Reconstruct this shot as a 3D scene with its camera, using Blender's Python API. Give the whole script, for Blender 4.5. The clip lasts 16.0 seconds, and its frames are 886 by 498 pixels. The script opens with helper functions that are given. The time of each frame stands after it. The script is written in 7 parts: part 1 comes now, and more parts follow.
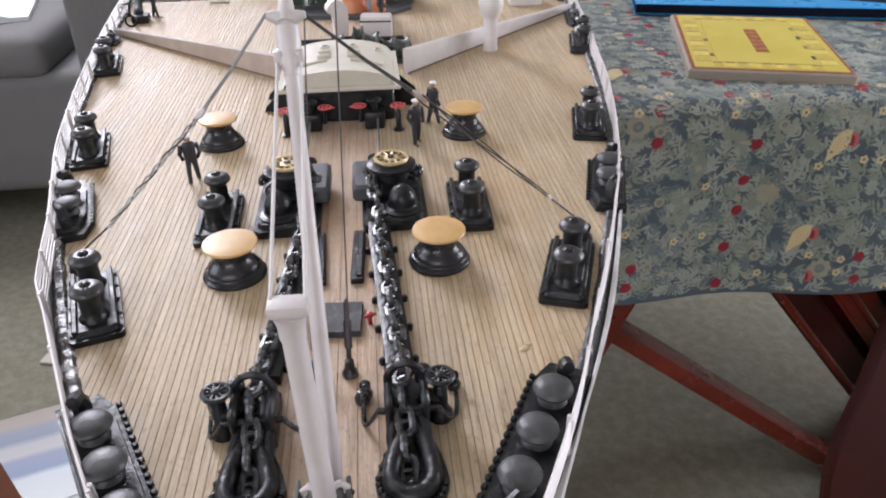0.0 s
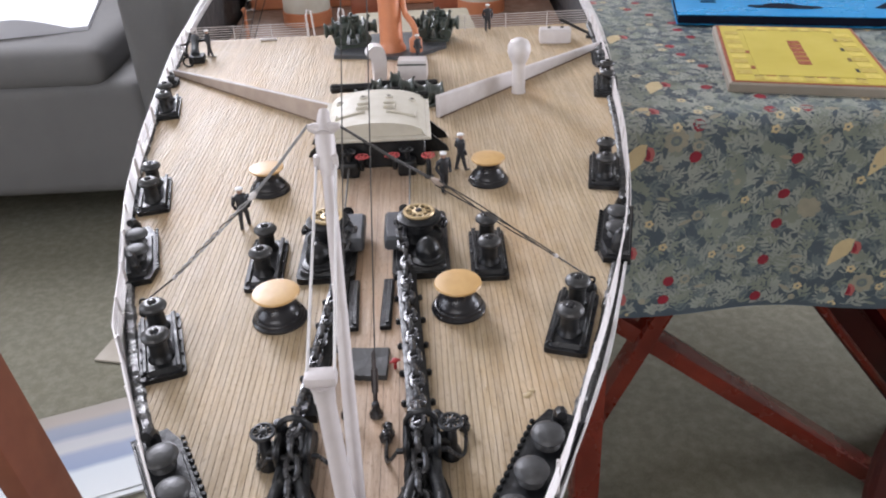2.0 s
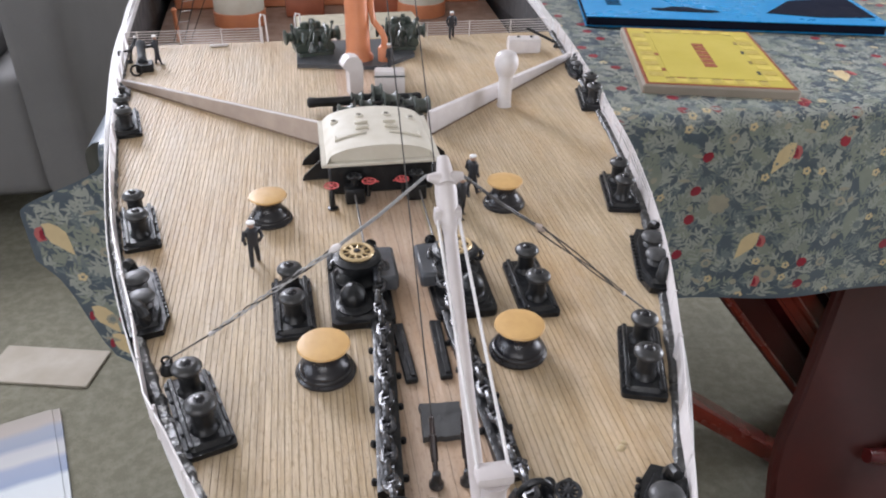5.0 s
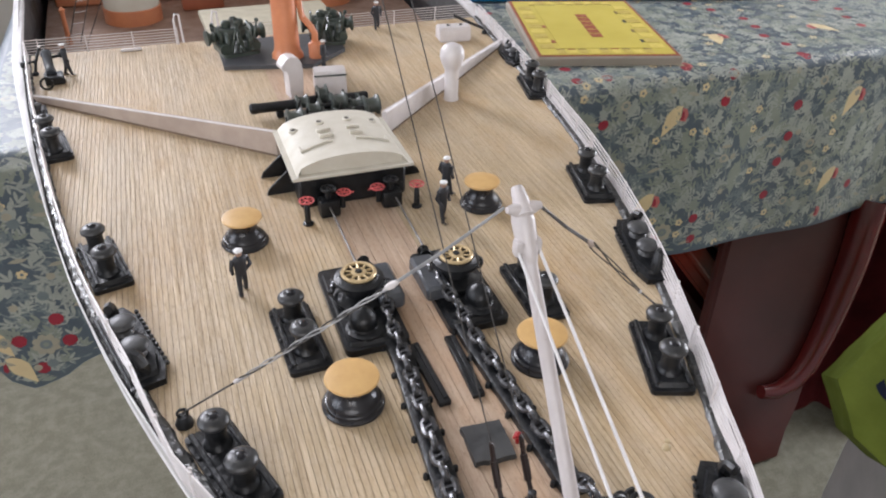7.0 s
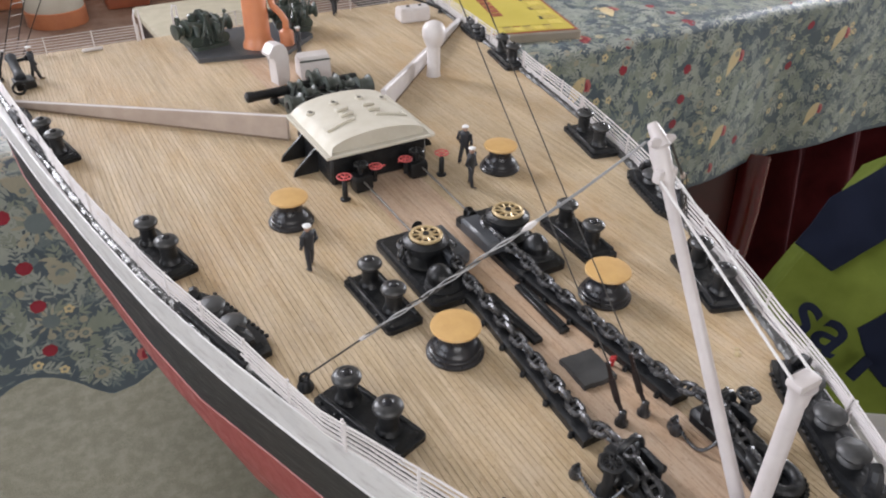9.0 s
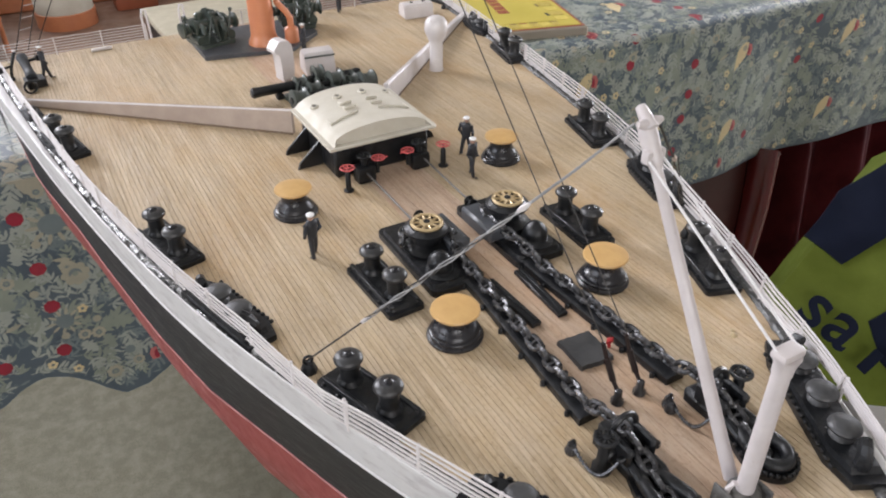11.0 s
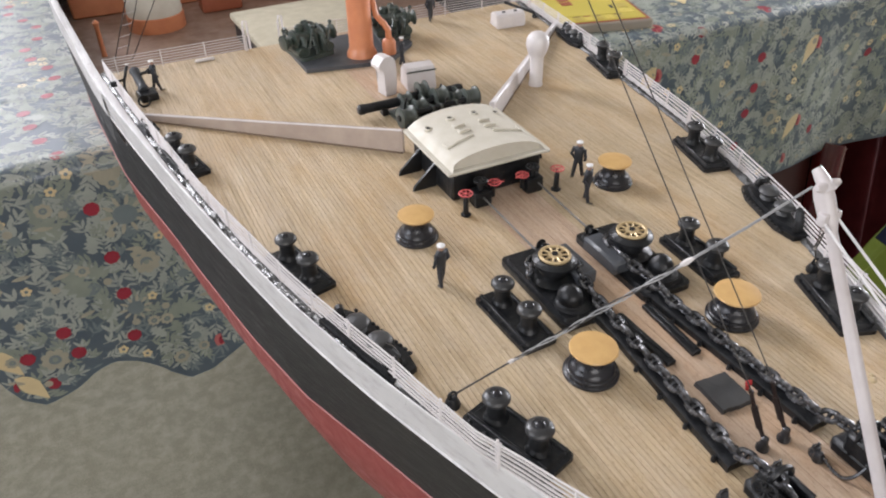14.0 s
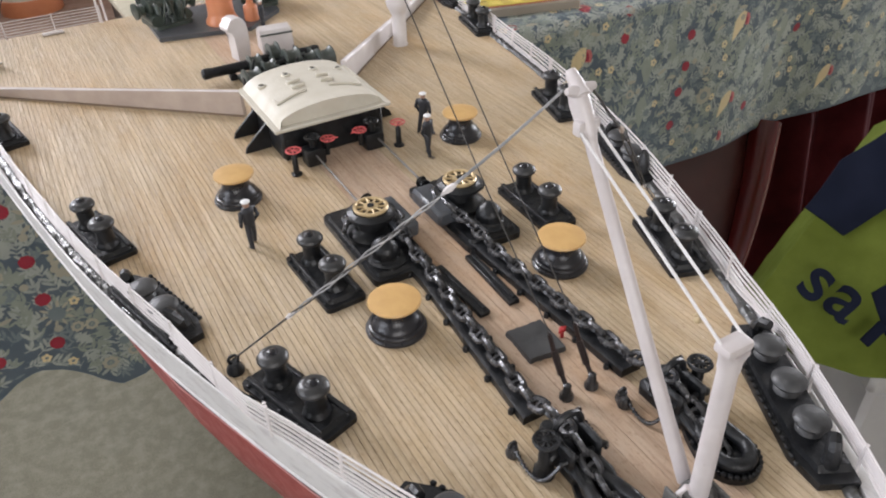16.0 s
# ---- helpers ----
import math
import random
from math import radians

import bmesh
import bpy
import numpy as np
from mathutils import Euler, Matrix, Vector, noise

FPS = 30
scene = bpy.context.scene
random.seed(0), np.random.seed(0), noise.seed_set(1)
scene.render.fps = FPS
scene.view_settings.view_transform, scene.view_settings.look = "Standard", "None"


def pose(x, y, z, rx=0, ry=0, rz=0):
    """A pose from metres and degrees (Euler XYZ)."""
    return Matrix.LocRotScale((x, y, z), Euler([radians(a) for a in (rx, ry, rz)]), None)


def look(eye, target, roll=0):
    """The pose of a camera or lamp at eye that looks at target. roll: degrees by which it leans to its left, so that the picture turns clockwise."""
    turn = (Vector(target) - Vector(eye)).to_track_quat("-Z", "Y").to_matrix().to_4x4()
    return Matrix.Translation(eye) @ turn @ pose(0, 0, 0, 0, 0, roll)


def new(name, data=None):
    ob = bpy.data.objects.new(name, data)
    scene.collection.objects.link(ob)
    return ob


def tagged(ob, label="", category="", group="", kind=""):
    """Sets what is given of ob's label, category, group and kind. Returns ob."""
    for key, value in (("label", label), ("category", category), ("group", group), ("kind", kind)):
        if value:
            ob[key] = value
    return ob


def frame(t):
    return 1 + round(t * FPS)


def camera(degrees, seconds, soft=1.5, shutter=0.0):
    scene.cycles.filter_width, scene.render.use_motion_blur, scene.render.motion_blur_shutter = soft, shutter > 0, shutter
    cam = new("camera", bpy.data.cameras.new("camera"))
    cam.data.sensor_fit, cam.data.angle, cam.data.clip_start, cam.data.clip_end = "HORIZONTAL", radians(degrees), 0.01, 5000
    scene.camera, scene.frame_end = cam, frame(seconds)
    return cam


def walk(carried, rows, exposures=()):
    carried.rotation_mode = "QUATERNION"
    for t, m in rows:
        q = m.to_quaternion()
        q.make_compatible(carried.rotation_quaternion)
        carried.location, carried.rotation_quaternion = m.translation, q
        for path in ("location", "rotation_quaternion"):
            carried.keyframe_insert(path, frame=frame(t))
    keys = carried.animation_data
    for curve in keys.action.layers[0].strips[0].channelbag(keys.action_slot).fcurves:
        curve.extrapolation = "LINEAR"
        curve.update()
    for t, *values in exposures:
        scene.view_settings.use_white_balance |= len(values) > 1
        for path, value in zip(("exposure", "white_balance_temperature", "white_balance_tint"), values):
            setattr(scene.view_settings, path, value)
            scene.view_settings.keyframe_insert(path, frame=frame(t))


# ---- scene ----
cam = camera(60.92, 16.0, soft=2.05)
# seconds, place in metres, turn in degrees
ROWS = [
    (0.0, 0.0107, -0.1972, 1.0986, 58.43, 0.84, -5.65),
    (0.5, 0.0218, -0.2109, 1.1015, 58.26, 1.24, -4.77),
    (1.0, 0.0242, -0.2212, 1.1096, 58.25, 1.63, -3.78),
    (1.5, 0.0242, -0.2152, 1.1171, 58.51, 2.12, -2.83),
    (2.0, 0.0161, -0.2105, 1.1219, 58.53, 2.00, -2.52),
    (2.5, 0.0115, -0.2121, 1.1267, 58.69, 1.65, -2.69),
    (3.0, 0.0094, -0.2097, 1.1233, 58.78, 1.08, -3.30),
    (3.5, -0.0052, -0.2040, 1.1269, 58.94, 0.43, -4.42),
    (4.0, -0.0116, -0.1960, 1.1238, 58.79, -0.24, -6.21),
    (6.5, -0.0452, -0.1781, 1.1269, 56.75, -0.94, -16.74),
    (7.0, -0.0502, -0.1706, 1.1290, 56.49, -1.13, -19.86),
    (7.5, -0.0591, -0.1661, 1.1338, 56.37, -1.48, -24.20),
    (8.0, -0.0976, -0.1686, 1.1387, 56.10, -1.26, -27.42),
    (8.5, -0.0985, -0.1657, 1.1293, 55.86, -0.85, -29.53),
    (11.0, -0.0987, -0.1727, 1.1284, 55.81, 0.18, -29.25),
    (11.5, -0.1053, -0.1632, 1.1309, 56.07, 0.35, -28.56),
    (12.0, -0.1065, -0.1606, 1.1326, 56.19, 0.56, -27.86),
    (12.5, -0.1097, -0.1576, 1.1324, 55.83, 0.94, -26.91),
    (13.0, -0.1147, -0.1572, 1.1302, 55.06, 1.24, -26.06),
    (13.5, -0.1130, -0.1487, 1.1331, 54.46, 1.16, -25.91),
    (14.0, -0.1186, -0.1569, 1.1420, 54.63, 1.09, -26.04),
    (14.5, -0.0993, -0.1655, 1.1390, 54.45, 0.93, -26.89),
    (15.0, -0.0934, -0.1670, 1.1304, 54.36, 0.98, -27.88),
    (15.5, -0.0896, -0.1711, 1.1235, 54.18, 1.20, -28.94),
    (16.0, -0.0785, -0.1696, 1.1208, 54.36, 1.70, -29.71),
]
walk(cam, [(t, pose(x, y, z, rx, ry, rz)) for t, x, y, z, rx, ry, rz in ROWS], exposures=[(0.0, -0.04, 6130, 18), (4.0, 0.0, 6060, 16), (6.5, 0.0, 6110, 16), (8.0, -0.02, 6260, 15), (16.0, 0.0, 6300, 15)])

U = 0.04        # one deck unit in metres
DECK = 1.002    # height of the model's forecastle deck over the carpet
TABLE = 0.75

# ---- world and light ----
world = bpy.data.worlds.new("daylight")
scene.world = world
world.use_nodes = True
wn = world.node_tree
sky = wn.nodes.new("ShaderNodeTexSky")
sky.sky_type, sky.sun_disc = "NISHITA", False
sky.sun_elevation, sky.sun_rotation = radians(38), radians(-22)
wn.nodes["Background"].inputs["Strength"].default_value = 0.12
wn.links.new(sky.outputs["Color"], wn.nodes["Background"].inputs["Color"])


def window_light(name, eye, target, wide, high, watts, colour):
    data = bpy.data.lights.new(name, "AREA")
    data.shape, data.size, data.size_y, data.energy, data.color = "RECTANGLE", wide, high, watts, colour
    ob = new(name, data)
    ob.matrix_world = look(eye, target)
    return ob


window_light("window_daylight", (-1.62, 3.26, 2.9), (0.0, 0.1, 1.0), 1.1, 1.5, 138, (0.98, 0.985, 1.0))
window_light("window_daylight_low", (-0.72, 3.26, 1.75), (-0.3, 0.6, 0.8), 0.9, 0.7, 10, (0.97, 0.985, 1.0))
# soft fill added from behind the viewpoint to lift surfaces facing it
window_light("fill_light_behind", (-0.75, -2.29, 1.7), (0.0, 0.6, 0.7), 1.5, 1.2, 29, (1.0, 0.96, 0.88))
window_light("window_daylight_side", (-2.24, 0.1, 1.75), (0.0, 0.1, 1.0), 1.3, 1.2, 26, (0.95, 0.98, 1.0))
# fill lamp added to brighten the carpet on the right; no known source
window_light("fill_light_east", (2.84, 0.72, 1.15), (0.5, 0.5, 0.1), 0.9, 1.3, 80, (0.97, 0.98, 1.0))

# ---- materials ----


def tree(name, rough=0.5, metal=0.0, spec=0.5):
    m = bpy.data.materials.new(name)
    m.use_nodes = True
    p = m.node_tree.nodes["Principled BSDF"]
    p.inputs["Roughness"].default_value = rough
    p.inputs["Metallic"].default_value = metal
    p.inputs["Specular IOR Level"].default_value = spec
    return m, m.node_tree, p


def node(nt, kind, **sockets):
    n = nt.nodes.new(kind)
    for key, value in sockets.items():
        n.inputs[key.replace("_", " ")].default_value = value
    return n


def ramp(nt, source, stops):
    r = nt.nodes.new("ShaderNodeValToRGB")
    e = r.color_ramp.elements
    while len(e) < len(stops):
        e.new(0.5)
    for el, (at, c) in zip(e, stops):
        el.position, el.color = at, (*c, 1)
    nt.links.new(source, r.inputs["Fac"])
    return r.outputs["Color"]


def mixed(nt, fac, a, b, blend="MIX"):
    m = nt.nodes.new("ShaderNodeMix")
    m.data_type, m.blend_type = "RGBA", blend
    for value, socket in ((fac, m.inputs[0]), (a, m.inputs[6]), (b, m.inputs[7])):
        if isinstance(value, (int, float)):
            socket.default_value = value
        elif isinstance(value, tuple):
            socket.default_value = (*value, 1)
        else:
            nt.links.new(value, socket)
    return m.outputs[2]


def coords(nt, scale=(1, 1, 1), space="Object"):
    tc = nt.nodes.new("ShaderNodeTexCoord")
    mp = nt.nodes.new("ShaderNodeMapping")
    mp.inputs["Scale"].default_value = scale
    nt.links.new(tc.outputs[space], mp.inputs["Vector"])
    return mp.outputs["Vector"]


def noise_of(nt, vec, scale, detail=4.0, rough=0.55):
    n = node(nt, "ShaderNodeTexNoise", Scale=scale, Detail=detail, Roughness=rough)
    nt.links.new(vec, n.inputs["Vector"])
    return n.outputs["Fac"]


def bump(nt, p, height, strength, distance):
    b = node(nt, "ShaderNodeBump", Strength=strength, Distance=distance)
    nt.links.new(height, b.inputs["Height"])
    nt.links.new(b.outputs["Normal"], p.inputs["Normal"])


def paint(name, colour, worn, rough=0.45, metal=0.0, grain=900.0, blotch=120.0, relief=0.25, depth=0.0002, spec=0.5, chips=None, chip_at=0.66):
    """Hand-brushed model paint: two scales of tone, uneven gloss, fine relief, and chips where given."""
    m, nt, p = tree(name, rough, metal, spec)
    vec = coords(nt)
    fine, broad = noise_of(nt, vec, grain, 3), noise_of(nt, vec, blotch, 5)
    c = mixed(nt, ramp(nt, broad, [(0.35, (0, 0, 0)), (0.7, (1, 1, 1))]), colour, worn)
    c = mixed(nt, ramp(nt, fine, [(0.3, (0, 0, 0)), (0.75, (0.35, 0.35, 0.35))]), c, worn)
    if chips:
        c = mixed(nt, ramp(nt, noise_of(nt, vec, grain * 0.45, 6, 0.7), [(chip_at, (0, 0, 0)), (chip_at + 0.04, (1, 1, 1))]), c, chips)
    nt.links.new(c, p.inputs["Base Color"])
    r = ramp(nt, broad, [(0.3, (rough * 0.75,) * 3), (0.75, (min(1, rough * 1.3),) * 3)])
    nt.links.new(r, p.inputs["Roughness"])
    lumps = nt.nodes.new("ShaderNodeMath")
    lumps.operation = "MULTIPLY_ADD"
    nt.links.new(noise_of(nt, vec, grain * 0.4, 4, 0.6), lumps.inputs[0])
    lumps.inputs[1].default_value = 2.0
    nt.links.new(fine, lumps.inputs[2])
    bump(nt, p, lumps.outputs[0], relief, depth)
    return m


def plank_wood(name, low, mid, high):
    m, nt, p = tree(name, 0.5, spec=0.36)
    vec = coords(nt, (1, 0.045, 1))
    info = nt.nodes.new("ShaderNodeObjectInfo")
    shift = nt.nodes.new("ShaderNodeVectorMath")
    shift.operation = "MULTIPLY_ADD"
    nt.links.new(info.outputs["Random"], shift.inputs[0])
    shift.inputs[1].default_value = (3.0, 1.7, 2.3)
    nt.links.new(vec, shift.inputs[2])
    grain = noise_of(nt, shift.outputs[0], 900, 5, 0.7)
    long = noise_of(nt, shift.outputs[0], 240, 3, 0.6)
    c = ramp(nt, grain, [(0.33, low), (0.5, mid), (0.68, high)])
    tone = ramp(nt, info.outputs["Random"], [(0.0, (0.92, 0.90, 0.88)), (0.3, (0.96, 0.955, 0.945)), (0.6, (1.0, 0.99, 0.97)), (1.0, (1.05, 1.045, 1.035))])
    c = mixed(nt, 1.0, c, tone, "MULTIPLY")
    c = mixed(nt, ramp(nt, long, [(0.35, (0.28, 0.28, 0.28)), (0.6, (0, 0, 0))]), c, (low[0] * 0.8, low[1] * 0.74, low[2] * 0.66))
    # amber varnish patches and pale rubbed streaks that run over several strips
    amber = noise_of(nt, coords(nt, (1, 0.35, 1)), 34, 5, 0.6)
    c = mixed(nt, ramp(nt, amber, [(0.46, (0, 0, 0)), (0.68, (0.6, 0.6, 0.6))]), c, (mid[0] * 0.93, mid[1] * 0.76, mid[2] * 0.55))
    rubbed = noise_of(nt, coords(nt, (1, 0.12, 1)), 75, 6, 0.65)
    c = mixed(nt, ramp(nt, rubbed, [(0.52, (0, 0, 0)), (0.72, (0.6, 0.6, 0.6))]), c, (high[0] * 1.06, high[1] * 1.04, high[2] * 1.06))
    film = noise_of(nt, coords(nt, (1, 0.6, 1)), 110, 8, 0.7)
    c = mixed(nt, ramp(nt, film, [(0.45, (0, 0, 0)), (0.72, (0.38, 0.38, 0.38))]), c, (0.56, 0.48, 0.39))
    fleck = noise_of(nt, coords(nt, (1, 0.4, 1)), 1200, 4, 0.75)
    c = mixed(nt, ramp(nt, fleck, [(0.54, (0, 0, 0)), (0.70, (0.7, 0.7, 0.7))]), c, (low[0] * 0.66, low[1] * 0.60, low[2] * 0.52))
    nt.links.new(c, p.inputs["Base Color"])
    nt.links.new(ramp(nt, rubbed, [(0.3, (0.40,) * 3), (0.7, (0.6,) * 3)]), p.inputs["Roughness"])
    rough_brush = nt.nodes.new("ShaderNodeMath")
    rough_brush.operation = "MULTIPLY_ADD"
    nt.links.new(noise_of(nt, coords(nt, (1, 0.3, 1)), 420, 4, 0.6), rough_brush.inputs[0])
    rough_brush.inputs[1].default_value = 1.8
    nt.links.new(grain, rough_brush.inputs[2])
    bump(nt, p, rough_brush.outputs[0], 0.7, 0.0003)
    return m


WOOD = plank_wood("deck_pine", (0.40, 0.31, 0.195), (0.52, 0.41, 0.27), (0.64, 0.525, 0.37))
WOOD_CENTRE = plank_wood("deck_cedar", (0.40, 0.285, 0.20), (0.53, 0.39, 0.285), (0.60, 0.47, 0.355))
RECESS = paint("brown_stained_ply", (0.085, 0.055, 0.038), (0.05, 0.033, 0.025), 0.65)
CAULK = paint("deck_caulking", (0.145, 0.10, 0.065), (0.20, 0.14, 0.092), 0.8)
BLACK = paint("black_enamel", (0.004, 0.0045, 0.0055), (0.014, 0.015, 0.017), 0.38, grain=560, blotch=260, relief=0.6, depth=0.00036, spec=0.38, chips=(0.07, 0.069, 0.066))
# pewter grey lifted above the black enamel to carry the window's sheen
PEWTER = paint("pewter_sheen_paint", (0.022, 0.0225, 0.024), (0.060, 0.061, 0.064), 0.5, grain=520, blotch=260, relief=0.5, depth=0.0003, spec=0.7)
HEAD_GREY = paint("rubbed_black_enamel", (0.013, 0.0135, 0.0145), (0.040, 0.040, 0.041), 0.40, grain=560, blotch=240, relief=0.55, depth=0.00034, spec=0.6, chips=(0.13, 0.128, 0.12), chip_at=0.64)
BEDPLATE = paint("slate_blue_bedplate", (0.045, 0.05, 0.058), (0.075, 0.08, 0.09), 0.4, relief=0.3)
SLATE = paint("rough_slate_paint", (0.03, 0.031, 0.033), (0.06, 0.06, 0.06), 0.6, grain=350, relief=0.5, depth=0.0005)
BLACK_GLOSS = paint("black_gloss_enamel", (0.010, 0.010, 0.013), (0.02, 0.02, 0.024), 0.3)
GUNMETAL = paint("blackened_chain_steel", (0.016, 0.016, 0.018), (0.11, 0.11, 0.115), 0.25, 0.55, grain=900, blotch=300, relief=0.5, chips=(0.34, 0.335, 0.33), chip_at=0.62)
WHITE = paint("white_enamel", (0.66, 0.63, 0.625), (0.57, 0.53, 0.525), 0.42, chips=(0.5, 0.46, 0.42))
# white enamel toned down: the backlit crane's shade sits in this colour
CRANE_SHADED = paint("crane_shaded_white_enamel", (0.58, 0.54, 0.535), (0.50, 0.455, 0.45), 0.45, chips=(0.42, 0.38, 0.36))
CREAM = paint("cream_enamel", (0.57, 0.54, 0.465), (0.51, 0.475, 0.395), 0.62, relief=0.4)
PINKISH = paint("pale_pink_grey", (0.43, 0.355, 0.30), (0.36, 0.29, 0.245), 0.55, relief=0.5)
GLUE = paint("dried_amber_glue", (0.50, 0.40, 0.24), (0.42, 0.32, 0.18), 0.35)
TAN = paint("tan_varnished_top", (0.60, 0.38, 0.15), (0.50, 0.30, 0.11), 0.42, grain=500, relief=0.15)
BRASS = paint("etched_brass", (0.60, 0.46, 0.26), (0.40, 0.29, 0.15), 0.42, 0.35)
RED = paint("red_enamel", (0.42, 0.03, 0.03), (0.30, 0.02, 0.025), 0.4)
PINK_RED = paint("faded_red_enamel", (0.62, 0.12, 0.12), (0.52, 0.08, 0.08), 0.45)
HATCH_CREAM = paint("hatch_cream_canvas", (0.50, 0.455, 0.34), (0.44, 0.40, 0.30), 0.7, relief=0.4)
RUST = paint("dull_red_brown_enamel", (0.34, 0.10, 0.045), (0.28, 0.08, 0.04), 0.5)
ORANGE = paint("buff_orange_enamel", (0.60, 0.235, 0.11), (0.52, 0.19, 0.09), 0.42)
BRICK = paint("brick_red_print", (0.30, 0.085, 0.045), (0.25, 0.065, 0.036), 0.5)
GREEN = paint("dark_green_enamel", (0.028, 0.04, 0.034), (0.055, 0.07, 0.058), 0.36, chips=(0.16, 0.17, 0.15))


def strake_paint(name, colour, worn, smear, speck, rough, spec):
    """Brushed strake paint: long smears along the hull, specks of the neighbouring colour, rubbed gloss."""
    m, nt, p = tree(name, rough, spec=spec)
    vec, along = coords(nt), coords(nt, (1, 0.07, 1))
    broad, streak, fine = noise_of(nt, vec, 60, 5), noise_of(nt, along, 330, 5, 0.65), noise_of(nt, vec, 600, 4)
    c = mixed(nt, ramp(nt, broad, [(0.35, (0, 0, 0)), (0.7, (1, 1, 1))]), colour, worn)
    c = mixed(nt, ramp(nt, streak, [(0.50, (0, 0, 0)), (0.66, (0.75, 0.75, 0.75))]), c, smear)
    c = mixed(nt, ramp(nt, noise_of(nt, coords(nt, (1, 0.55, 1)), 420, 6, 0.72), [(0.655, (0, 0, 0)), (0.685, (1, 1, 1))]), c, speck)
    nt.links.new(c, p.inputs["Base Color"])
    nt.links.new(ramp(nt, streak, [(0.3, (rough * 0.8,) * 3), (0.7, (min(1.0, rough * 1.3),) * 3)]), p.inputs["Roughness"])
    lumps = nt.nodes.new("ShaderNodeMath")
    lumps.operation = "MULTIPLY_ADD"
    nt.links.new(streak, lumps.inputs[0])
    lumps.inputs[1].default_value = 2.0
    nt.links.new(fine, lumps.inputs[2])
    bump(nt, p, lumps.outputs[0], 0.5, 0.0003)
    return m


WINCH_GREEN = paint("grey_green_winch_enamel", (0.048, 0.058, 0.052), (0.085, 0.098, 0.088), 0.4, grain=600, blotch=260, relief=0.45, chips=(0.17, 0.18, 0.165), chip_at=0.64)
HULL_WHITE = strake_paint("hull_white_enamel", (0.63, 0.62, 0.615), (0.53, 0.52, 0.515), (0.43, 0.405, 0.41), (0.20, 0.185, 0.18), 0.5, 0.5)
HULL_BLACK = strake_paint("hull_black_enamel", (0.011, 0.012, 0.0145), (0.018, 0.019, 0.022), (0.036, 0.035, 0.037), (0.15, 0.15, 0.15), 0.5, 0.35)
PINK_LINE = paint("faded_pink_line", (0.42, 0.17, 0.16), (0.34, 0.12, 0.115), 0.5)
HULL_RED = paint("hull_red_enamel", (0.30, 0.065, 0.06), (0.24, 0.05, 0.046), 0.5)
WATERWAY = paint("grey_waterway_paint", (0.10, 0.10, 0.098), (0.035, 0.035, 0.035), 0.24, grain=500, relief=0.8, depth=0.0005, chips=(0.38, 0.38, 0.375), chip_at=0.55)
WATERWAY_DULL = paint("dull_waterway_paint", (0.085, 0.085, 0.083), (0.035, 0.035, 0.035), 0.35, grain=500, relief=0.8, depth=0.0005, chips=(0.36, 0.36, 0.35), chip_at=0.62)
BRONZE = paint("dark_bronze_screw", (0.022, 0.010, 0.008), (0.012, 0.008, 0.007), 0.35, 0.2)
DUSTY = paint("dusty_black_casting", (0.045, 0.044, 0.042), (0.16, 0.155, 0.145), 0.7, grain=900, blotch=300, relief=0.7, depth=0.0004)
WIRE = paint("dark_rigging_thread", (0.020, 0.017, 0.015), (0.045, 0.040, 0.035), 0.6)
TWINE = paint("grey_twisted_cord", (0.36, 0.36, 0.36), (0.20, 0.20, 0.205), 0.5, grain=1500, relief=0.8)
CORD_WHITE = paint("white_cotton_cord", (0.72, 0.70, 0.70), (0.6, 0.58, 0.58), 0.7, grain=1500, relief=0.6)
STEEL = paint("bare_steel_rod", (0.16, 0.15, 0.14), (0.10, 0.095, 0.09), 0.55, 0.3)
NAVY = paint("dark_navy_uniform", (0.02, 0.021, 0.026), (0.04, 0.04, 0.045), 0.6)
WELL = paint("red_brown_well_deck", (0.28, 0.185, 0.135), (0.22, 0.13, 0.095), 0.5)
STRUT_WOOD = paint("red_brown_strut_wood", (0.22, 0.075, 0.04), (0.16, 0.05, 0.028), 0.45, grain=60, blotch=9, relief=0.1)
MAHOGANY_DULL = paint("dull_brown_mahogany", (0.058, 0.013, 0.010), (0.036, 0.008, 0.0065), 0.36, grain=60, blotch=7, relief=0.08)
CRIMSON_GLOSS = paint("dark_crimson_varnish", (0.085, 0.009, 0.008), (0.055, 0.006, 0.006), 0.24, grain=60, blotch=9, relief=0.08)
MAHOGANY = paint("red_mahogany_varnish", (0.20, 0.034, 0.02), (0.12, 0.018, 0.011), 0.26, grain=60, blotch=9, relief=0.08)
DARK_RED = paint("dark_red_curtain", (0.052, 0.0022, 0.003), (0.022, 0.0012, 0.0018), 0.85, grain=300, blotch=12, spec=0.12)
WALL = paint("warm_beige_wall_paint", (0.52, 0.49, 0.44), (0.47, 0.445, 0.40), 0.9, grain=90, blotch=3)
CEILING = paint("white_ceiling_paint", (0.78, 0.78, 0.76), (0.72, 0.72, 0.70), 0.9, grain=90, blotch=3)
BOX_GREY = paint("pale_grey_card", (0.42, 0.41, 0.40), (0.36, 0.35, 0.34), 0.7, grain=90, blotch=12)
PAPER = paint("white_paper", (0.66, 0.66, 0.69), (0.60, 0.605, 0.64), 0.7, grain=60, blotch=8)
HIVIS = paint("lime_yellow_polyester", (0.118, 0.152, 0.022), (0.085, 0.11, 0.016), 0.8, grain=500, blotch=14, spec=0.15)
NAVY_CLOTH = paint("navy_polyester", (0.006, 0.008, 0.018), (0.010, 0.013, 0.026), 0.85, grain=500, blotch=14, spec=0.08)
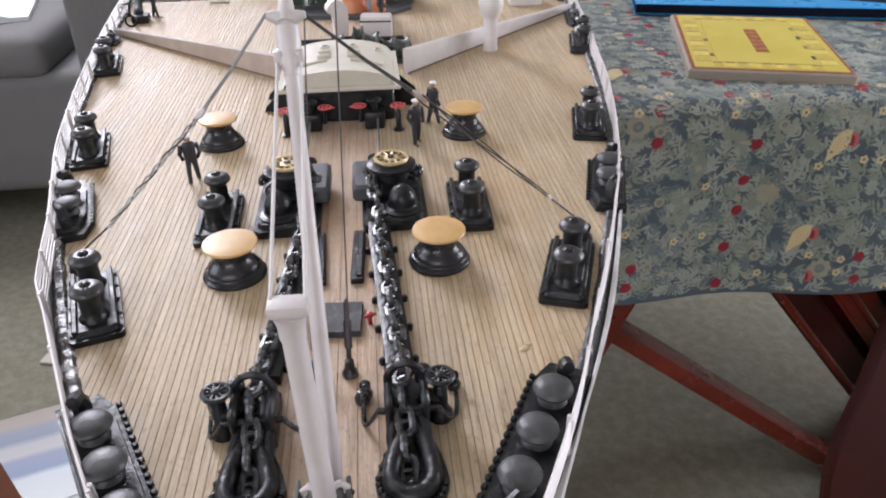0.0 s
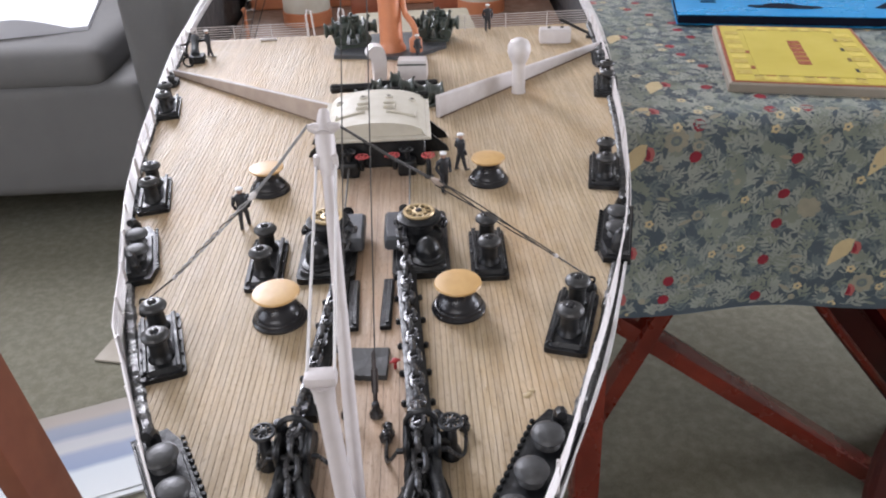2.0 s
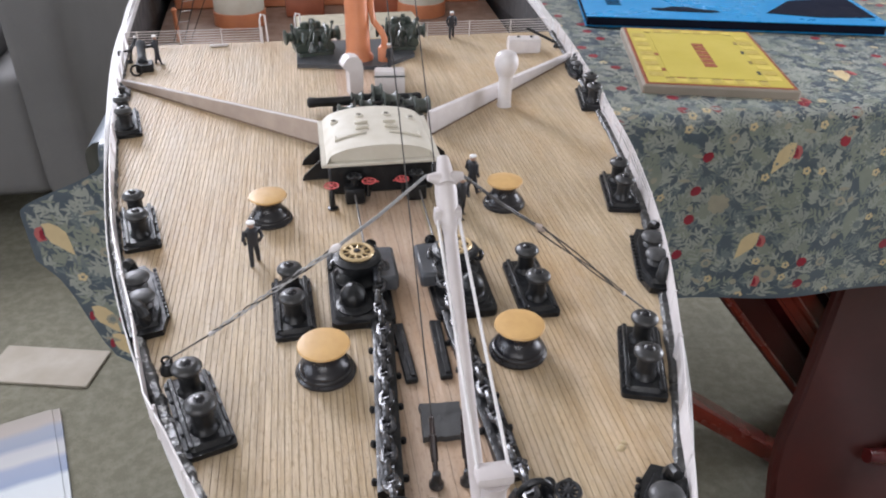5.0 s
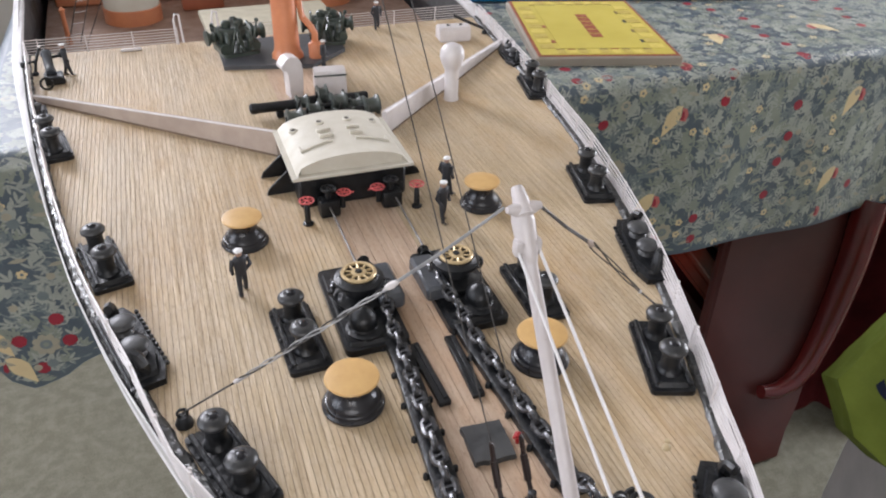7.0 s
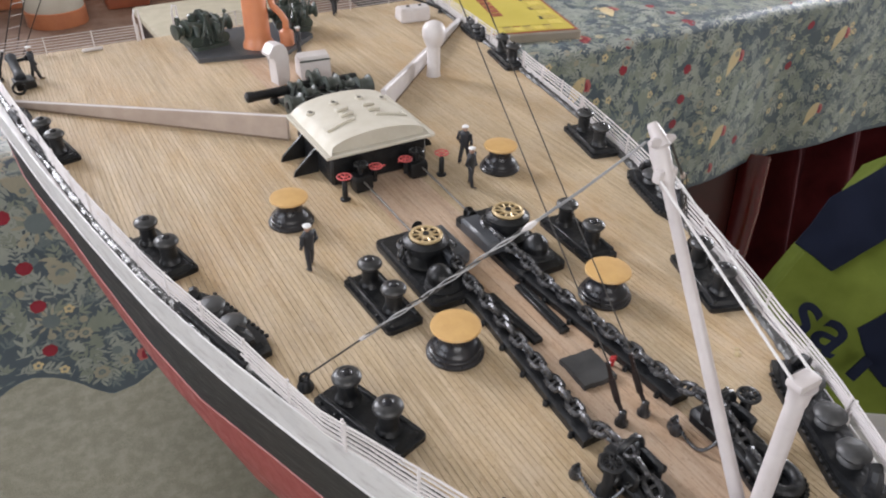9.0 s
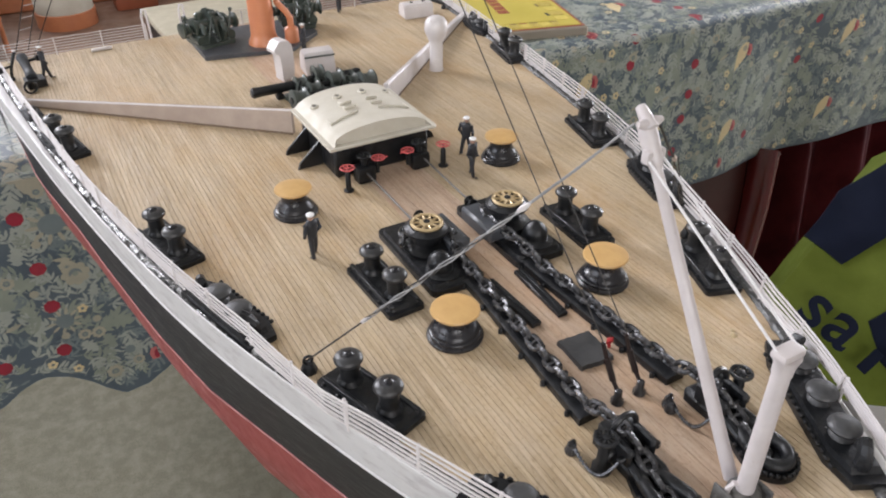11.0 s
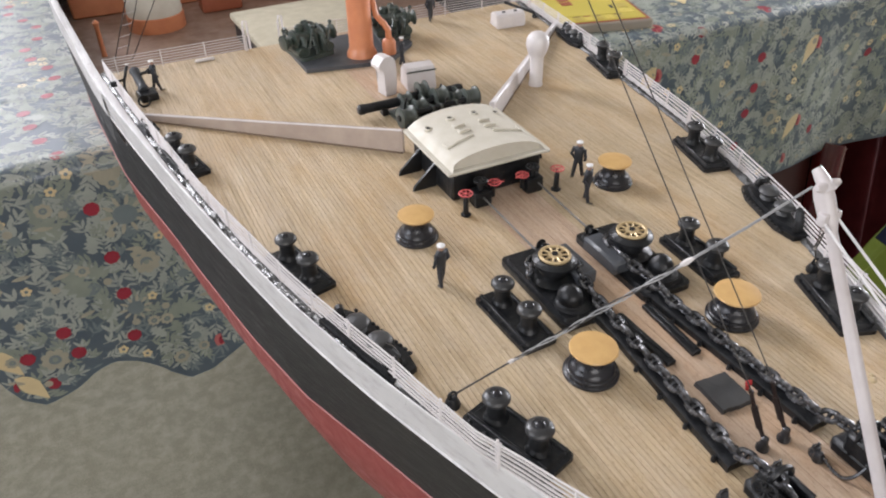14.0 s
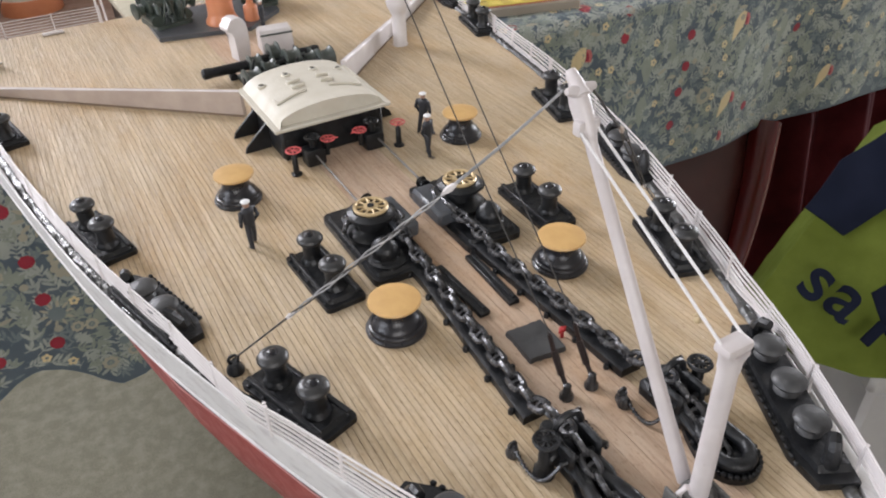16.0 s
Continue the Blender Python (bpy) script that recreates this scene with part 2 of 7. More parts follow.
CARDBOARD = paint("pale_brown_cardboard", (0.34, 0.305, 0.25), (0.29, 0.26, 0.21), 0.75, grain=90, blotch=12)
BLUE = paint("bright_blue_book_cover", (0.006, 0.27, 0.60), (0.005, 0.22, 0.52), 0.3, grain=60, blotch=8)
YELLOW = paint("yellow_printed_board", (0.52, 0.43, 0.075), (0.46, 0.38, 0.065), 0.4, grain=60, blotch=8)
CLOTH_BASE = paint("printed_cotton_ground", (0.060, 0.084, 0.110), (0.084, 0.110, 0.132), 0.38, grain=420, blotch=30, relief=0.25, spec=0.6)
LEAF_GREY = paint("printed_cotton_grey_leaf", (0.33, 0.355, 0.315), (0.26, 0.285, 0.26), 0.38, grain=420, blotch=40, spec=0.6)
LEAF_GREEN = paint("printed_cotton_sage_leaf", (0.245, 0.275, 0.225), (0.195, 0.225, 0.19), 0.38, grain=420, blotch=40, spec=0.6)
LEAF_DARK = paint("printed_cotton_blue_leaf", (0.13, 0.165, 0.175), (0.16, 0.195, 0.20), 0.38, grain=420, blotch=40, spec=0.6)
PRINT_CREAM = paint("printed_cotton_cream", (0.62, 0.51, 0.29), (0.54, 0.43, 0.25), 0.38, grain=420, blotch=40, spec=0.6)
PRINT_BUFF = paint("printed_cotton_buff", (0.36, 0.335, 0.255), (0.28, 0.27, 0.21), 0.38, grain=420, blotch=40, spec=0.6)
PRINT_RED = paint("printed_cotton_red", (0.30, 0.018, 0.04), (0.22, 0.014, 0.03), 0.38, grain=420, blotch=40, spec=0.6)
PRINT_PINK = paint("printed_cotton_pink", (0.46, 0.14, 0.13), (0.40, 0.11, 0.11), 0.38, grain=420, blotch=40, spec=0.6)


def carpet_material():
    m, nt, p = tree("olive_grey_carpet", 0.95, spec=0.1)
    vec = coords(nt)
    tuft, broad, patch = noise_of(nt, vec, 420, 3), noise_of(nt, vec, 5, 5), noise_of(nt, vec, 38, 4, 0.65)
    c = ramp(nt, tuft, [(0.3, (0.125, 0.119, 0.086)), (0.7, (0.205, 0.195, 0.145))])
    c = mixed(nt, ramp(nt, broad, [(0.35, (0, 0, 0)), (0.7, (0.5, 0.5, 0.5))]), c, (0.15, 0.148, 0.115))
    c = mixed(nt, ramp(nt, patch, [(0.42, (0, 0, 0)), (0.68, (0.6, 0.6, 0.6))]), c, (0.25, 0.245, 0.195))
    nt.links.new(c, p.inputs["Base Color"])
    bump(nt, p, tuft, 0.7, 0.004)
    return m


def fabric(name, a, b, scale=600):
    m, nt, p = tree(name, 0.9, spec=0.2)
    vec = coords(nt)
    weave, broad = noise_of(nt, vec, scale, 2), noise_of(nt, vec, 6, 4)
    c = mixed(nt, ramp(nt, weave, [(0.35, (0, 0, 0)), (0.65, (1, 1, 1))]), a, b)
    c = mixed(nt, ramp(nt, broad, [(0.4, (0, 0, 0)), (0.7, (0.35, 0.35, 0.35))]), c, (a[0] * 0.8, a[1] * 0.8, a[2] * 0.8))
    nt.links.new(c, p.inputs["Base Color"])
    bump(nt, p, weave, 0.5, 0.002)
    return m


CARPET = carpet_material()
SOFA = fabric("grey_sofa_fabric", (0.145, 0.143, 0.14), (0.18, 0.176, 0.172))


def brochure_material():
    """Glossy printed sheet: soft bands of blue, grey and white across it."""
    m, nt, p = tree("glossy_printed_brochure", 0.5, spec=0.3)
    vec = coords(nt)
    wobble = noise_of(nt, vec, 9, 3, 0.5)
    xyz = nt.nodes.new("ShaderNodeSeparateXYZ")
    nt.links.new(vec, xyz.inputs[0])
    along = nt.nodes.new("ShaderNodeMath")
    along.operation = "MULTIPLY_ADD"
    nt.links.new(wobble, along.inputs[0])
    along.inputs[1].default_value = 0.02
    nt.links.new(xyz.outputs["Y"], along.inputs[2])
    unit = nt.nodes.new("ShaderNodeMath")
    unit.operation = "MULTIPLY_ADD"
    nt.links.new(along.outputs[0], unit.inputs[0])
    unit.inputs[1].default_value = 3.4
    unit.inputs[2].default_value = 0.466
    c = ramp(nt, unit.outputs[0], [(0.0, (0.46, 0.48, 0.48)), (0.33, (0.40, 0.43, 0.45)), (0.38, (0.15, 0.19, 0.28)), (0.50, (0.17, 0.20, 0.28)),
                                   (0.55, (0.31, 0.31, 0.31)), (0.64, (0.29, 0.29, 0.30)), (0.70, (0.14, 0.165, 0.22)), (0.80, (0.16, 0.175, 0.22)),
                                   (0.86, (0.23, 0.20, 0.175)), (1.0, (0.21, 0.185, 0.15))])
    nt.links.new(c, p.inputs["Base Color"])
    return m


BROCHURE = brochure_material()

# ---- building blocks ----


def thing(name, at=(0, 0, 0), turn=0.0, label="", category="", group="", kind="", deck=True):
    ob = new(name)
    x, y, z = at
    ob.matrix_basis = pose(x * U, y * U, DECK + z * U, 0, 0, turn) if deck else pose(x, y, z, 0, 0, turn)
    ob.empty_display_size = 0.01
    return tagged(ob, label, category, group, kind)


def part(name, bm, material, parent=None, label="", scale=U, smooth=True):
    """One mesh object out of a bmesh in deck units (scale=1: metres), under a thing or a part."""
    me = bpy.data.meshes.new(name)
    if scale != 1:
        bm.transform(Matrix.Scale(scale, 4))
    bm.normal_update()
    bm.to_mesh(me)
    bm.free()
    me.materials.append(material)
    if smooth and len(me.polygons):
        me.polygons.foreach_set("use_smooth", [True] * len(me.polygons))
        me.set_sharp_from_angle(angle=radians(38))
    ob = new(name, me)
    ob.parent = parent
    return tagged(ob, label)


def again(ob, m, parent=None):
    """The same mesh once more as an object of its own."""
    o = bpy.data.objects.new(ob.name.split(".")[0], ob.data)
    scene.collection.objects.link(o)
    o.parent = parent if parent else ob.parent
    o.matrix_basis = m
    return o


def shift(x, y, z, rz=0.0):
    return pose(x * U, y * U, z * U, 0, 0, rz)


def block(bm, centre, size, bevel=0.0, m=None, seg=1):
    r = bmesh.ops.create_cube(bm, size=1.0)
    vs = r["verts"]
    bmesh.ops.scale(bm, vec=size, verts=vs)
    if bevel:
        es = list({e for v in vs for e in v.link_edges})
        out = bmesh.ops.bevel(bm, geom=es, offset=bevel, segments=seg, affect="EDGES", profile=0.6)
        vs = list({v for f in out["faces"] for v in f.verts} | {v for v in vs if v.is_valid})
    mm = Matrix.Translation(centre) @ (m if m else Matrix())
    bmesh.ops.transform(bm, matrix=mm, verts=vs)
    return vs


def lathe(bm, profile, seg=24, at=(0, 0, 0), m=None, sx=1.0, sy=1.0):
    """Turns (radius, height) pairs round the z axis; closes both ends."""
    mm = Matrix.Translation(at) @ (m if m else Matrix())
    rings = []
    for r, z in profile:
        rings.append([bm.verts.new(mm @ Vector((sx * r * math.cos(6.283185 * i / seg), sy * r * math.sin(6.283185 * i / seg), z))) for i in range(seg)])
    for a, b in zip(rings, rings[1:]):
        for i in range(seg):
            bm.faces.new((a[i], a[(i + 1) % seg], b[(i + 1) % seg], b[i]))
    bm.faces.new(rings[0][::-1])
    bm.faces.new(rings[-1])


def tube(bm, points, radius, seg=8, radius_end=None, closed=False):
    """A round bar along points."""
    pts = [Vector(p) for p in points]
    n = len(pts)
    rings = []
    up = Vector((0.13, 0.21, 0.97))
    for i, p in enumerate(pts):
        if closed:
            d = pts[(i + 1) % n] - pts[i - 1]
        else:
            d = pts[min(i + 1, n - 1)] - pts[max(i - 1, 0)]
        d.normalize()
        a = d.cross(up)
        if a.length < 0.05:
            a = d.cross(Vector((1, 0, 0)))
        a.normalize()
        b = d.cross(a)
        r = radius if radius_end is None else radius + (radius_end - radius) * i / (n - 1)
        rings.append([bm.verts.new(p + r * (math.cos(6.283185 * k / seg) * a + math.sin(6.283185 * k / seg) * b)) for k in range(seg)])
    for i in range(n if closed else n - 1):
        a, b = rings[i], rings[(i + 1) % n]
        for k in range(seg):
            bm.faces.new((a[k], a[(k + 1) % seg], b[(k + 1) % seg], b[k]))
    if not closed:
        bm.faces.new(rings[0][::-1])
        bm.faces.new(rings[-1])


def prism(bm, outline, z0, z1, m=None, inset=0.0):
    """A flat plate with the given outline between two heights; inset narrows its top."""
    cx = sum(p[0] for p in outline) / len(outline)
    cy = sum(p[1] for p in outline) / len(outline)
    mm = m if m else Matrix()
    low = [bm.verts.new(mm @ Vector((x, y, z0))) for x, y in outline]
    k = 1 - inset
    top = [bm.verts.new(mm @ Vector((cx + (x - cx) * k, cy + (y - cy) * k, z1))) for x, y in outline]
    n = len(outline)
    for i in range(n):
        bm.faces.new((low[i], low[(i + 1) % n], top[(i + 1) % n], top[i]))
    bm.faces.new(low[::-1])
    bm.faces.new(top)


def rounded(w, d, r, n=4):
    pts = []
    for cx, cy, a0 in ((w / 2 - r, d / 2 - r, 0), (-w / 2 + r, d / 2 - r, 90), (-w / 2 + r, -d / 2 + r, 180), (w / 2 - r, -d / 2 + r, 270)):
        for i in range(n + 1):
            a = radians(a0 + 90 * i / n)
            pts.append((cx + r * math.cos(a), cy + r * math.sin(a)))
    return pts


# ---- the hull's lines ----
LINE_Y = np.array([-4.3, -3.7, -3.2, -2.7, -2.3, -1.75, -1.1, -0.4, 0.45, 1.5, 2.8, 4.35, 5.8, 9.0, 13.0, 20.0, 34.0])
LINE_X = np.array([0.0, 0.38, 0.68, 0.95, 1.14, 1.38, 1.62, 1.86, 2.10, 2.32, 2.53, 2.74, 2.91, 3.17, 3.35, 3.4, 3.4])
FINE_Y = np.linspace(-4.3, 34.0, 767)
_raw = np.interp(FINE_Y, LINE_Y, LINE_X)
_pad = np.concatenate([[_raw[0]] * 6, _raw, [_raw[-1]] * 6])
FINE_X = np.convolve(_pad, np.ones(13) / 13, "valid")
FINE_X[0] = 0.0


def half(y):
    """Half the deck's breadth at y."""
    return float(np.interp(y, FINE_Y, FINE_X))


def bow_y(x):
    """Where the deck's edge has the half breadth x."""
    return float(np.interp(abs(x), FINE_X[:500], FINE_Y[:500]))


BREAK = 5.75    # the forecastle's after end
WELL_Z = -0.95  # the well deck's level
WHITE_D, BLACK_D = 0.32, 3.3    # lower edges of the white strake and of the black topside


def side(y, d, s=-1):
    """Half breadth of the hull at depth d under the deck's edge: a flared topside, then the bilge. The starboard bow has a wider ledge."""
    full = half(y) + 0.07 + float(np.interp(y, [1.5, 3.6, 5.2], [0.0, 0.05, 0.09]))
    flare = float(np.interp(y, [-2.0, 0.0, 1.5, 2.7, 4.0, 5.4, 7.2, 9.6, 13.0], [1.55, 1.34, 1.11, 0.89, 0.79, 0.74, 0.60, 0.34, 0.22]))
    tuck = flare * float(np.interp(d, [0.0, WHITE_D, 1.0, BLACK_D], [0.0, 0.035, 0.27, 1.0])) + float(np.interp(d, [BLACK_D, 4.0, 5.0, 5.8, 6.3], [0.0, 0.1, 0.45, 0.9, 1.6]))
    ledge = float(np.interp(y, [-4.0, -3.25, -2.9, -2.5, -1.7, 0.0], [0.07, 0.06, 0.02, 0.0, 0.02, 0.0])) if s > 0 else 0.0
    if s > 0:
        tuck += 0.075 * float(np.interp(y, [-1.6, -0.4], [1.0, 0.0])) * float(np.interp(d, [0.0, WHITE_D, 1.0, BLACK_D], [0.0, 1.0, 0.6, 0.0]))
    return max(0.05, full + ledge - tuck)


def sheer_depth(s, y, d):
    """The white strake is painted a little deeper on the starboard bow."""
    k = min(1.0, max(0.0, (-0.3 - y) / 1.6)) if s > 0 else 0.0
    return float(np.interp(d, [0.0, WHITE_D, BLACK_D], [0.0, WHITE_D + 0.12 * k, BLACK_D])) if 0 < d < BLACK_D else d


def hull_band(bm, depths, ys):
    for s in (-1, 1):
        rows = []
        for y in ys:
            ds = [sheer_depth(s, y, d) for d in depths]
            rows.append([bm.verts.new((s * side(y, d, s), max(y, -4.3 + 0.14 * d), -d)) for d in ds])
        for a, b in zip(rows, rows[1:]):
            for k in range(len(depths) - 1):
                f = (a[k], a[k + 1], b[k + 1], b[k])
                bm.faces.new(f if s < 0 else f[::-1])


STATIONS = [-4.3 + 0.2 * i for i in range(72)] + [10.5 + 1.5 * i for i in range(16)]
hull = thing("ship_model_hull", label="model liner hull with white strake, black topside and red bottom", category="model ship")
bm = bmesh.new()
hull_band(bm, [-0.03, 0.08, 0.2, WHITE_D], STATIONS)
part("sheer_strake", bm, HULL_WHITE, hull, "white painted upper strake with small chips")
bm = bmesh.new()
hull_band(bm, [WHITE_D, 0.65, 1.0, 1.5, 2.1, 2.7, BLACK_D], STATIONS)
part("topside", bm, HULL_BLACK, hull, "black enamelled topside plating")
bm = bmesh.new()
hull_band(bm, [BLACK_D, 3.5, 3.75, 4.0, 4.3, 4.65, 5.0, 5.4, 5.8, 6.1, 6.29], STATIONS)
part("bottom", bm, HULL_RED, hull, "red oxide painted bottom")
bm = bmesh.new()
for s in (-1, 1):
    tube(bm, [(s * (side(y, WHITE_D, s) + 0.003), y, -sheer_depth(s, y, WHITE_D)) for y in STATIONS[1:]], 0.010, 6)
part("rubbing_strake", bm, HULL_WHITE, hull, "white moulding along the sheer")
bm = bmesh.new()
for s in (-1, 1):
    tube(bm, [(s * (side(y, BLACK_D, s) + 0.002), max(y, -4.3 + 0.14 * BLACK_D), -BLACK_D) for y in STATIONS[4:]], 0.016, 6)
part("boot_line", bm, PINK_LINE, hull, "thin faded pink line over the red bottom")

# keel plate that carries the hull on the table
bm = bmesh.new()
block(bm, (0, 25.5, -6.2), (1.4, 15, 0.2), 0.05)
part("keel_plate", bm, HULL_RED, hull)

# waterway along the deck's edge, lumpy with glue and paint
edge_ys = [y for y in STATIONS if y <= BREAK] + [BREAK]
for s in (-1, 1):
    bm = bmesh.new()
    rows = []
    for y in np.arange(-3.9, BREAK + 0.01, 0.025):
        b = half(y)
        k = noise.noise(Vector((y * 9.0, s * 3.0, 0.5)))
        q = noise.noise(Vector((y * 31.0, s * 5.0, 1.5)))
        w = 0.034 + 0.012 * k + 0.008 * q
        h = max(0.0, 0.018 * k + 0.020 * q)
        rows.append([bm.verts.new((s * x, y, z)) for x, z in ((b - w, -0.03), (b - w, 0.006), (b - w * 0.45, 0.02 + h), (b, 0.02 + h * 1.3), (b + 0.026, 0.020 + h * 0.9), (b + 0.05, 0.002), (b + 0.058, -0.05))])
    for a, b in zip(rows, rows[1:]):
        for k in range(6):
            f = (a[k], b[k], b[k + 1], a[k + 1])
            bm.faces.new(f if s < 0 else f[::-1])
    part("waterway", bm, WATERWAY if s < 0 else WATERWAY_DULL, hull, "lumpy grey waterway with glue and paint runs")

# white gunwale outside the waterway
bm = bmesh.new()
for s in (-1, 1):
    rows = [[bm.verts.new((s * x, y, z)) for x, z in ((half(y) + 0.056, -0.06), (half(y) + 0.06, 0.022), (side(y, 0, s) - 0.006, 0.032), (side(y, 0, s) + 0.003, 0.028), (side(y, 0, s) + 0.004, 0.01))] for y in STATIONS[2:]]
    for a, b in zip(rows, rows[1:]):
        for k in range(4):
            f = (a[k], b[k], b[k + 1], a[k + 1])
            bm.faces.new(f if s < 0 else f[::-1])
part("gunwale", bm, HULL_WHITE, hull, "white painted gunwale outside the guard rail")

# deck sheet in the seams
bm = bmesh.new()
rows = [[bm.verts.new((s * max(0.01, half(y) - 0.02), y, -0.007)) for s in (-1, 1)] for y in edge_ys]
for a, b in zip(rows, rows[1:]):
    bm.faces.new((a[0], a[1], b[1], b[0]))
deck = part("deck", bm, CAULK, hull, "laid deck of narrow pine strips with dark seams")
bm = bmesh.new()
block(bm, (0, BREAK - 0.02, WELL_Z / 2 - 0.01), (2 * half(BREAK) - 0.02, 0.05, abs(WELL_Z) - 0.02))
part("break_bulkhead", bm, WHITE, hull)
bm = bmesh.new()
rows = [[bm.verts.new((s * (half(y) - 0.0), y, WELL_Z)) for s in (-1, 1)] for y in np.linspace(BREAK, 20, 20)]
for a, b in zip(rows, rows[1:]):
    bm.faces.new((a[0], a[1], b[1], b[0]))
part("well_deck", bm, WELL, hull, "red-brown painted well deck")
# bulwark beside the well
bm = bmesh.new()
for s in (-1, 1):
    ring = []
    for y in np.linspace(5.2, 20, 40):
        b = side(y, 0)
        top = -0.03 if y < 5.6 else min(0.06, -0.03 + 0.05 * (y - 5.6))
        ring.append([bm.verts.new((s * x, y, z)) for x, z in ((b + 0.004, -0.3), (b + 0.004, top), (b - 0.06, top), (b - 0.062, top - 0.12))])
    for a, b in zip(ring, ring[1:]):
        for k in range(3):
            f = (a[k], a[k + 1], b[k + 1], b[k])
            bm.faces.new(f if s < 0 else f[::-1])
part("well_bulwark", bm, HULL_WHITE, hull, "white bulwark round the well deck")

bm = bmesh.new()
for s in (-1, 1):
    ring = [[bm.verts.new((s * (side(y, 0) - 0.064), y, z)) for z in (-0.12, WELL_Z)] for y in np.linspace(5.7, 20, 40)]
    for a, b in zip(ring, ring[1:]):
        f = (a[0], a[1], b[1], b[0])
        bm.faces.new(f if s < 0 else f[::-1])
part("bulwark_lining", bm, SLATE, hull, "dark painted inner face of the bulwark")

# plain deck that closes the hull behind the deckhouse front, and the transom
bm = bmesh.new()
ys = np.linspace(11.9, 33.0, 24)
rows = [[bm.verts.new((s * (half(y) + 0.02), y, z)) for s, z in ((-1, -0.12), (-1, -0.02), (1, -0.02), (1, -0.12))] for y in ys]
for a, b in zip(rows, rows[1:]):
    for k in range(4):
        bm.faces.new((a[k], a[(k + 1) % 4], b[(k + 1) % 4], b[k]))
bm.faces.new(rows[0])
bm.faces.new(rows[-1][::-1])
bmesh.ops.recalc_face_normals(bm, faces=bm.faces[:])
part("after_deck", bm, WOOD, hull, "plain pine after deck")
bm = bmesh.new()
end = STATIONS[-1]
ds = [0.0, 0.32, 1.0, 2.1, 3.3, 4.3, 5.0, 5.8, 6.29]
ring = [(-side(end, d), -d) for d in ds] + [(side(end, d), -d) for d in reversed(ds)]
lo = [bm.verts.new((x, end - 0.05, z)) for x, z in ring]
hi = [bm.verts.new((x, end, z)) for x, z in ring]
bm.faces.new(lo)
bm.faces.new(hi[::-1])
for k in range(len(ring)):
    bm.faces.new((lo[k], hi[k], hi[(k + 1) % len(ring)], lo[(k + 1) % len(ring)]))
bmesh.ops.recalc_face_normals(bm, faces=bm.faces[:])
part("transom", bm, HULL_BLACK, hull)

# ---- guard rails ----


def railing(name, path, label, height=0.25, bars=5, step=0.42, bar=0.0066, sway=0.0, group="guard rails", bunched=None):
    """Stanchions with wire rails along a path of deck points; sway bends the wires a little."""
    ob = thing(name, (0, 0, 0), 0, label, "guard rail", group)
    pts = [Vector(p) for p in path]

    def bar_height(y, k):
        low = bunched(y) if bunched else 0.0
        return low + (height - low) * (k + 1) / bars

    for k in range(bars):
        bm = bmesh.new()
        tube(bm, [p + Vector((sway * math.sin(3.7 * p.y + 0.6 * k), 0, bar_height(p.y, k) + sway * math.sin(2.1 * p.y + 1.3 * k))) for p in pts], bar, 5)
        part("rail", bm, WHITE, ob)
    bm = bmesh.new()
    tube(bm, [(0, 0, 0), (0, 0.005, height * 0.5), (0, 0, height + 0.012)], bar * 1.4, 6)
    post = part("stanchion", bm, WHITE, ob)
    length, last, n = 0.0, -1.0, 0
    for a, b in zip(pts, pts[1:]):
        length += (b - a).length
        if n == 0 or length - last >= step:
            m = shift(*b)
            if n == 0:
                post.matrix_basis = m
            else:
                again(post, m, ob)
                if sway and n % 3 == 0:
                    again(post, shift(b.x, b.y + 0.028, b.z), ob)
            last, n = length, n + 1
    return ob


def rail_foot(s, y):
    """How far outside the planks' edge the rail stands: it wanders along the deck."""
    if s < 0:
        return float(np.interp(y, [-3.9, -2.1, -1.7, -1.4, -0.6, 0.5, 5.75], [0.04, 0.05, 0.06, 0.085, 0.006, -0.006, -0.006]))
    return float(np.interp(y, [-3.2, -2.6, -2.0, -1.0], [0.07, 0.05, 0.01, 0.03]))


for s in (-1, 1):
    railing("deck_edge_rail", [(s * (half(y) + rail_foot(s, y)), y, 0.0) for y in np.arange(-3.95, BREAK + 0.01, 0.15)],
            "wavy white wire guard rail with six bars along deck edge", 0.205, 6, 0.34, 0.0072, 0.004, bunched=None if s < 0 else lambda y: float(np.interp(y, [-2.5, -1.9], [0.095, 0.0])))
railing("break_rail", [(x, BREAK - 0.06, 0) for x in np.linspace(-half(BREAK) + 0.02, -1.15, 14)], "thin white wire rail across the forecastle break", 0.2, 6, 0.5, 0.005)
railing("break_rail", [(x, BREAK - 0.06, 0) for x in np.linspace(-0.62, 0.35, 8)], "thin white wire rail across the forecastle break", 0.2, 6, 0.5, 0.005)
railing("break_rail", [(x, BREAK - 0.06, 0) for x in np.linspace(0.95, half(BREAK) - 0.02, 14)], "thin white wire rail across the forecastle break", 0.2, 6, 0.5, 0.005)
for x in (-1.12, -0.66):
    ob = thing("ladder_handrail", (x, BREAK - 0.04, 0), 0, "white hooped ladder handrail at the deck break", "handrail", "ladder handrails")
    bm = bmesh.new()
    tube(bm, [(-0.05, 0, 0), (-0.05, 0, 0.3), (-0.03, 0.02, 0.37), (0.02, 0.06, 0.35), (0.03, 0.1, 0.0), (0.03, 0.12, -0.5)], 0.014, 6)
    part("hoop", bm, WHITE, ob)
ob = thing("ledge_strip", (-1.72, BREAK - 0.16, 0), 2, "short white plastic strip lying by the break rail", "strip")
bm = bmesh.new()
block(bm, (0, 0, 0.02), (0.24, 0.045, 0.035), 0.01)
part("strip", bm, WHITE, ob)


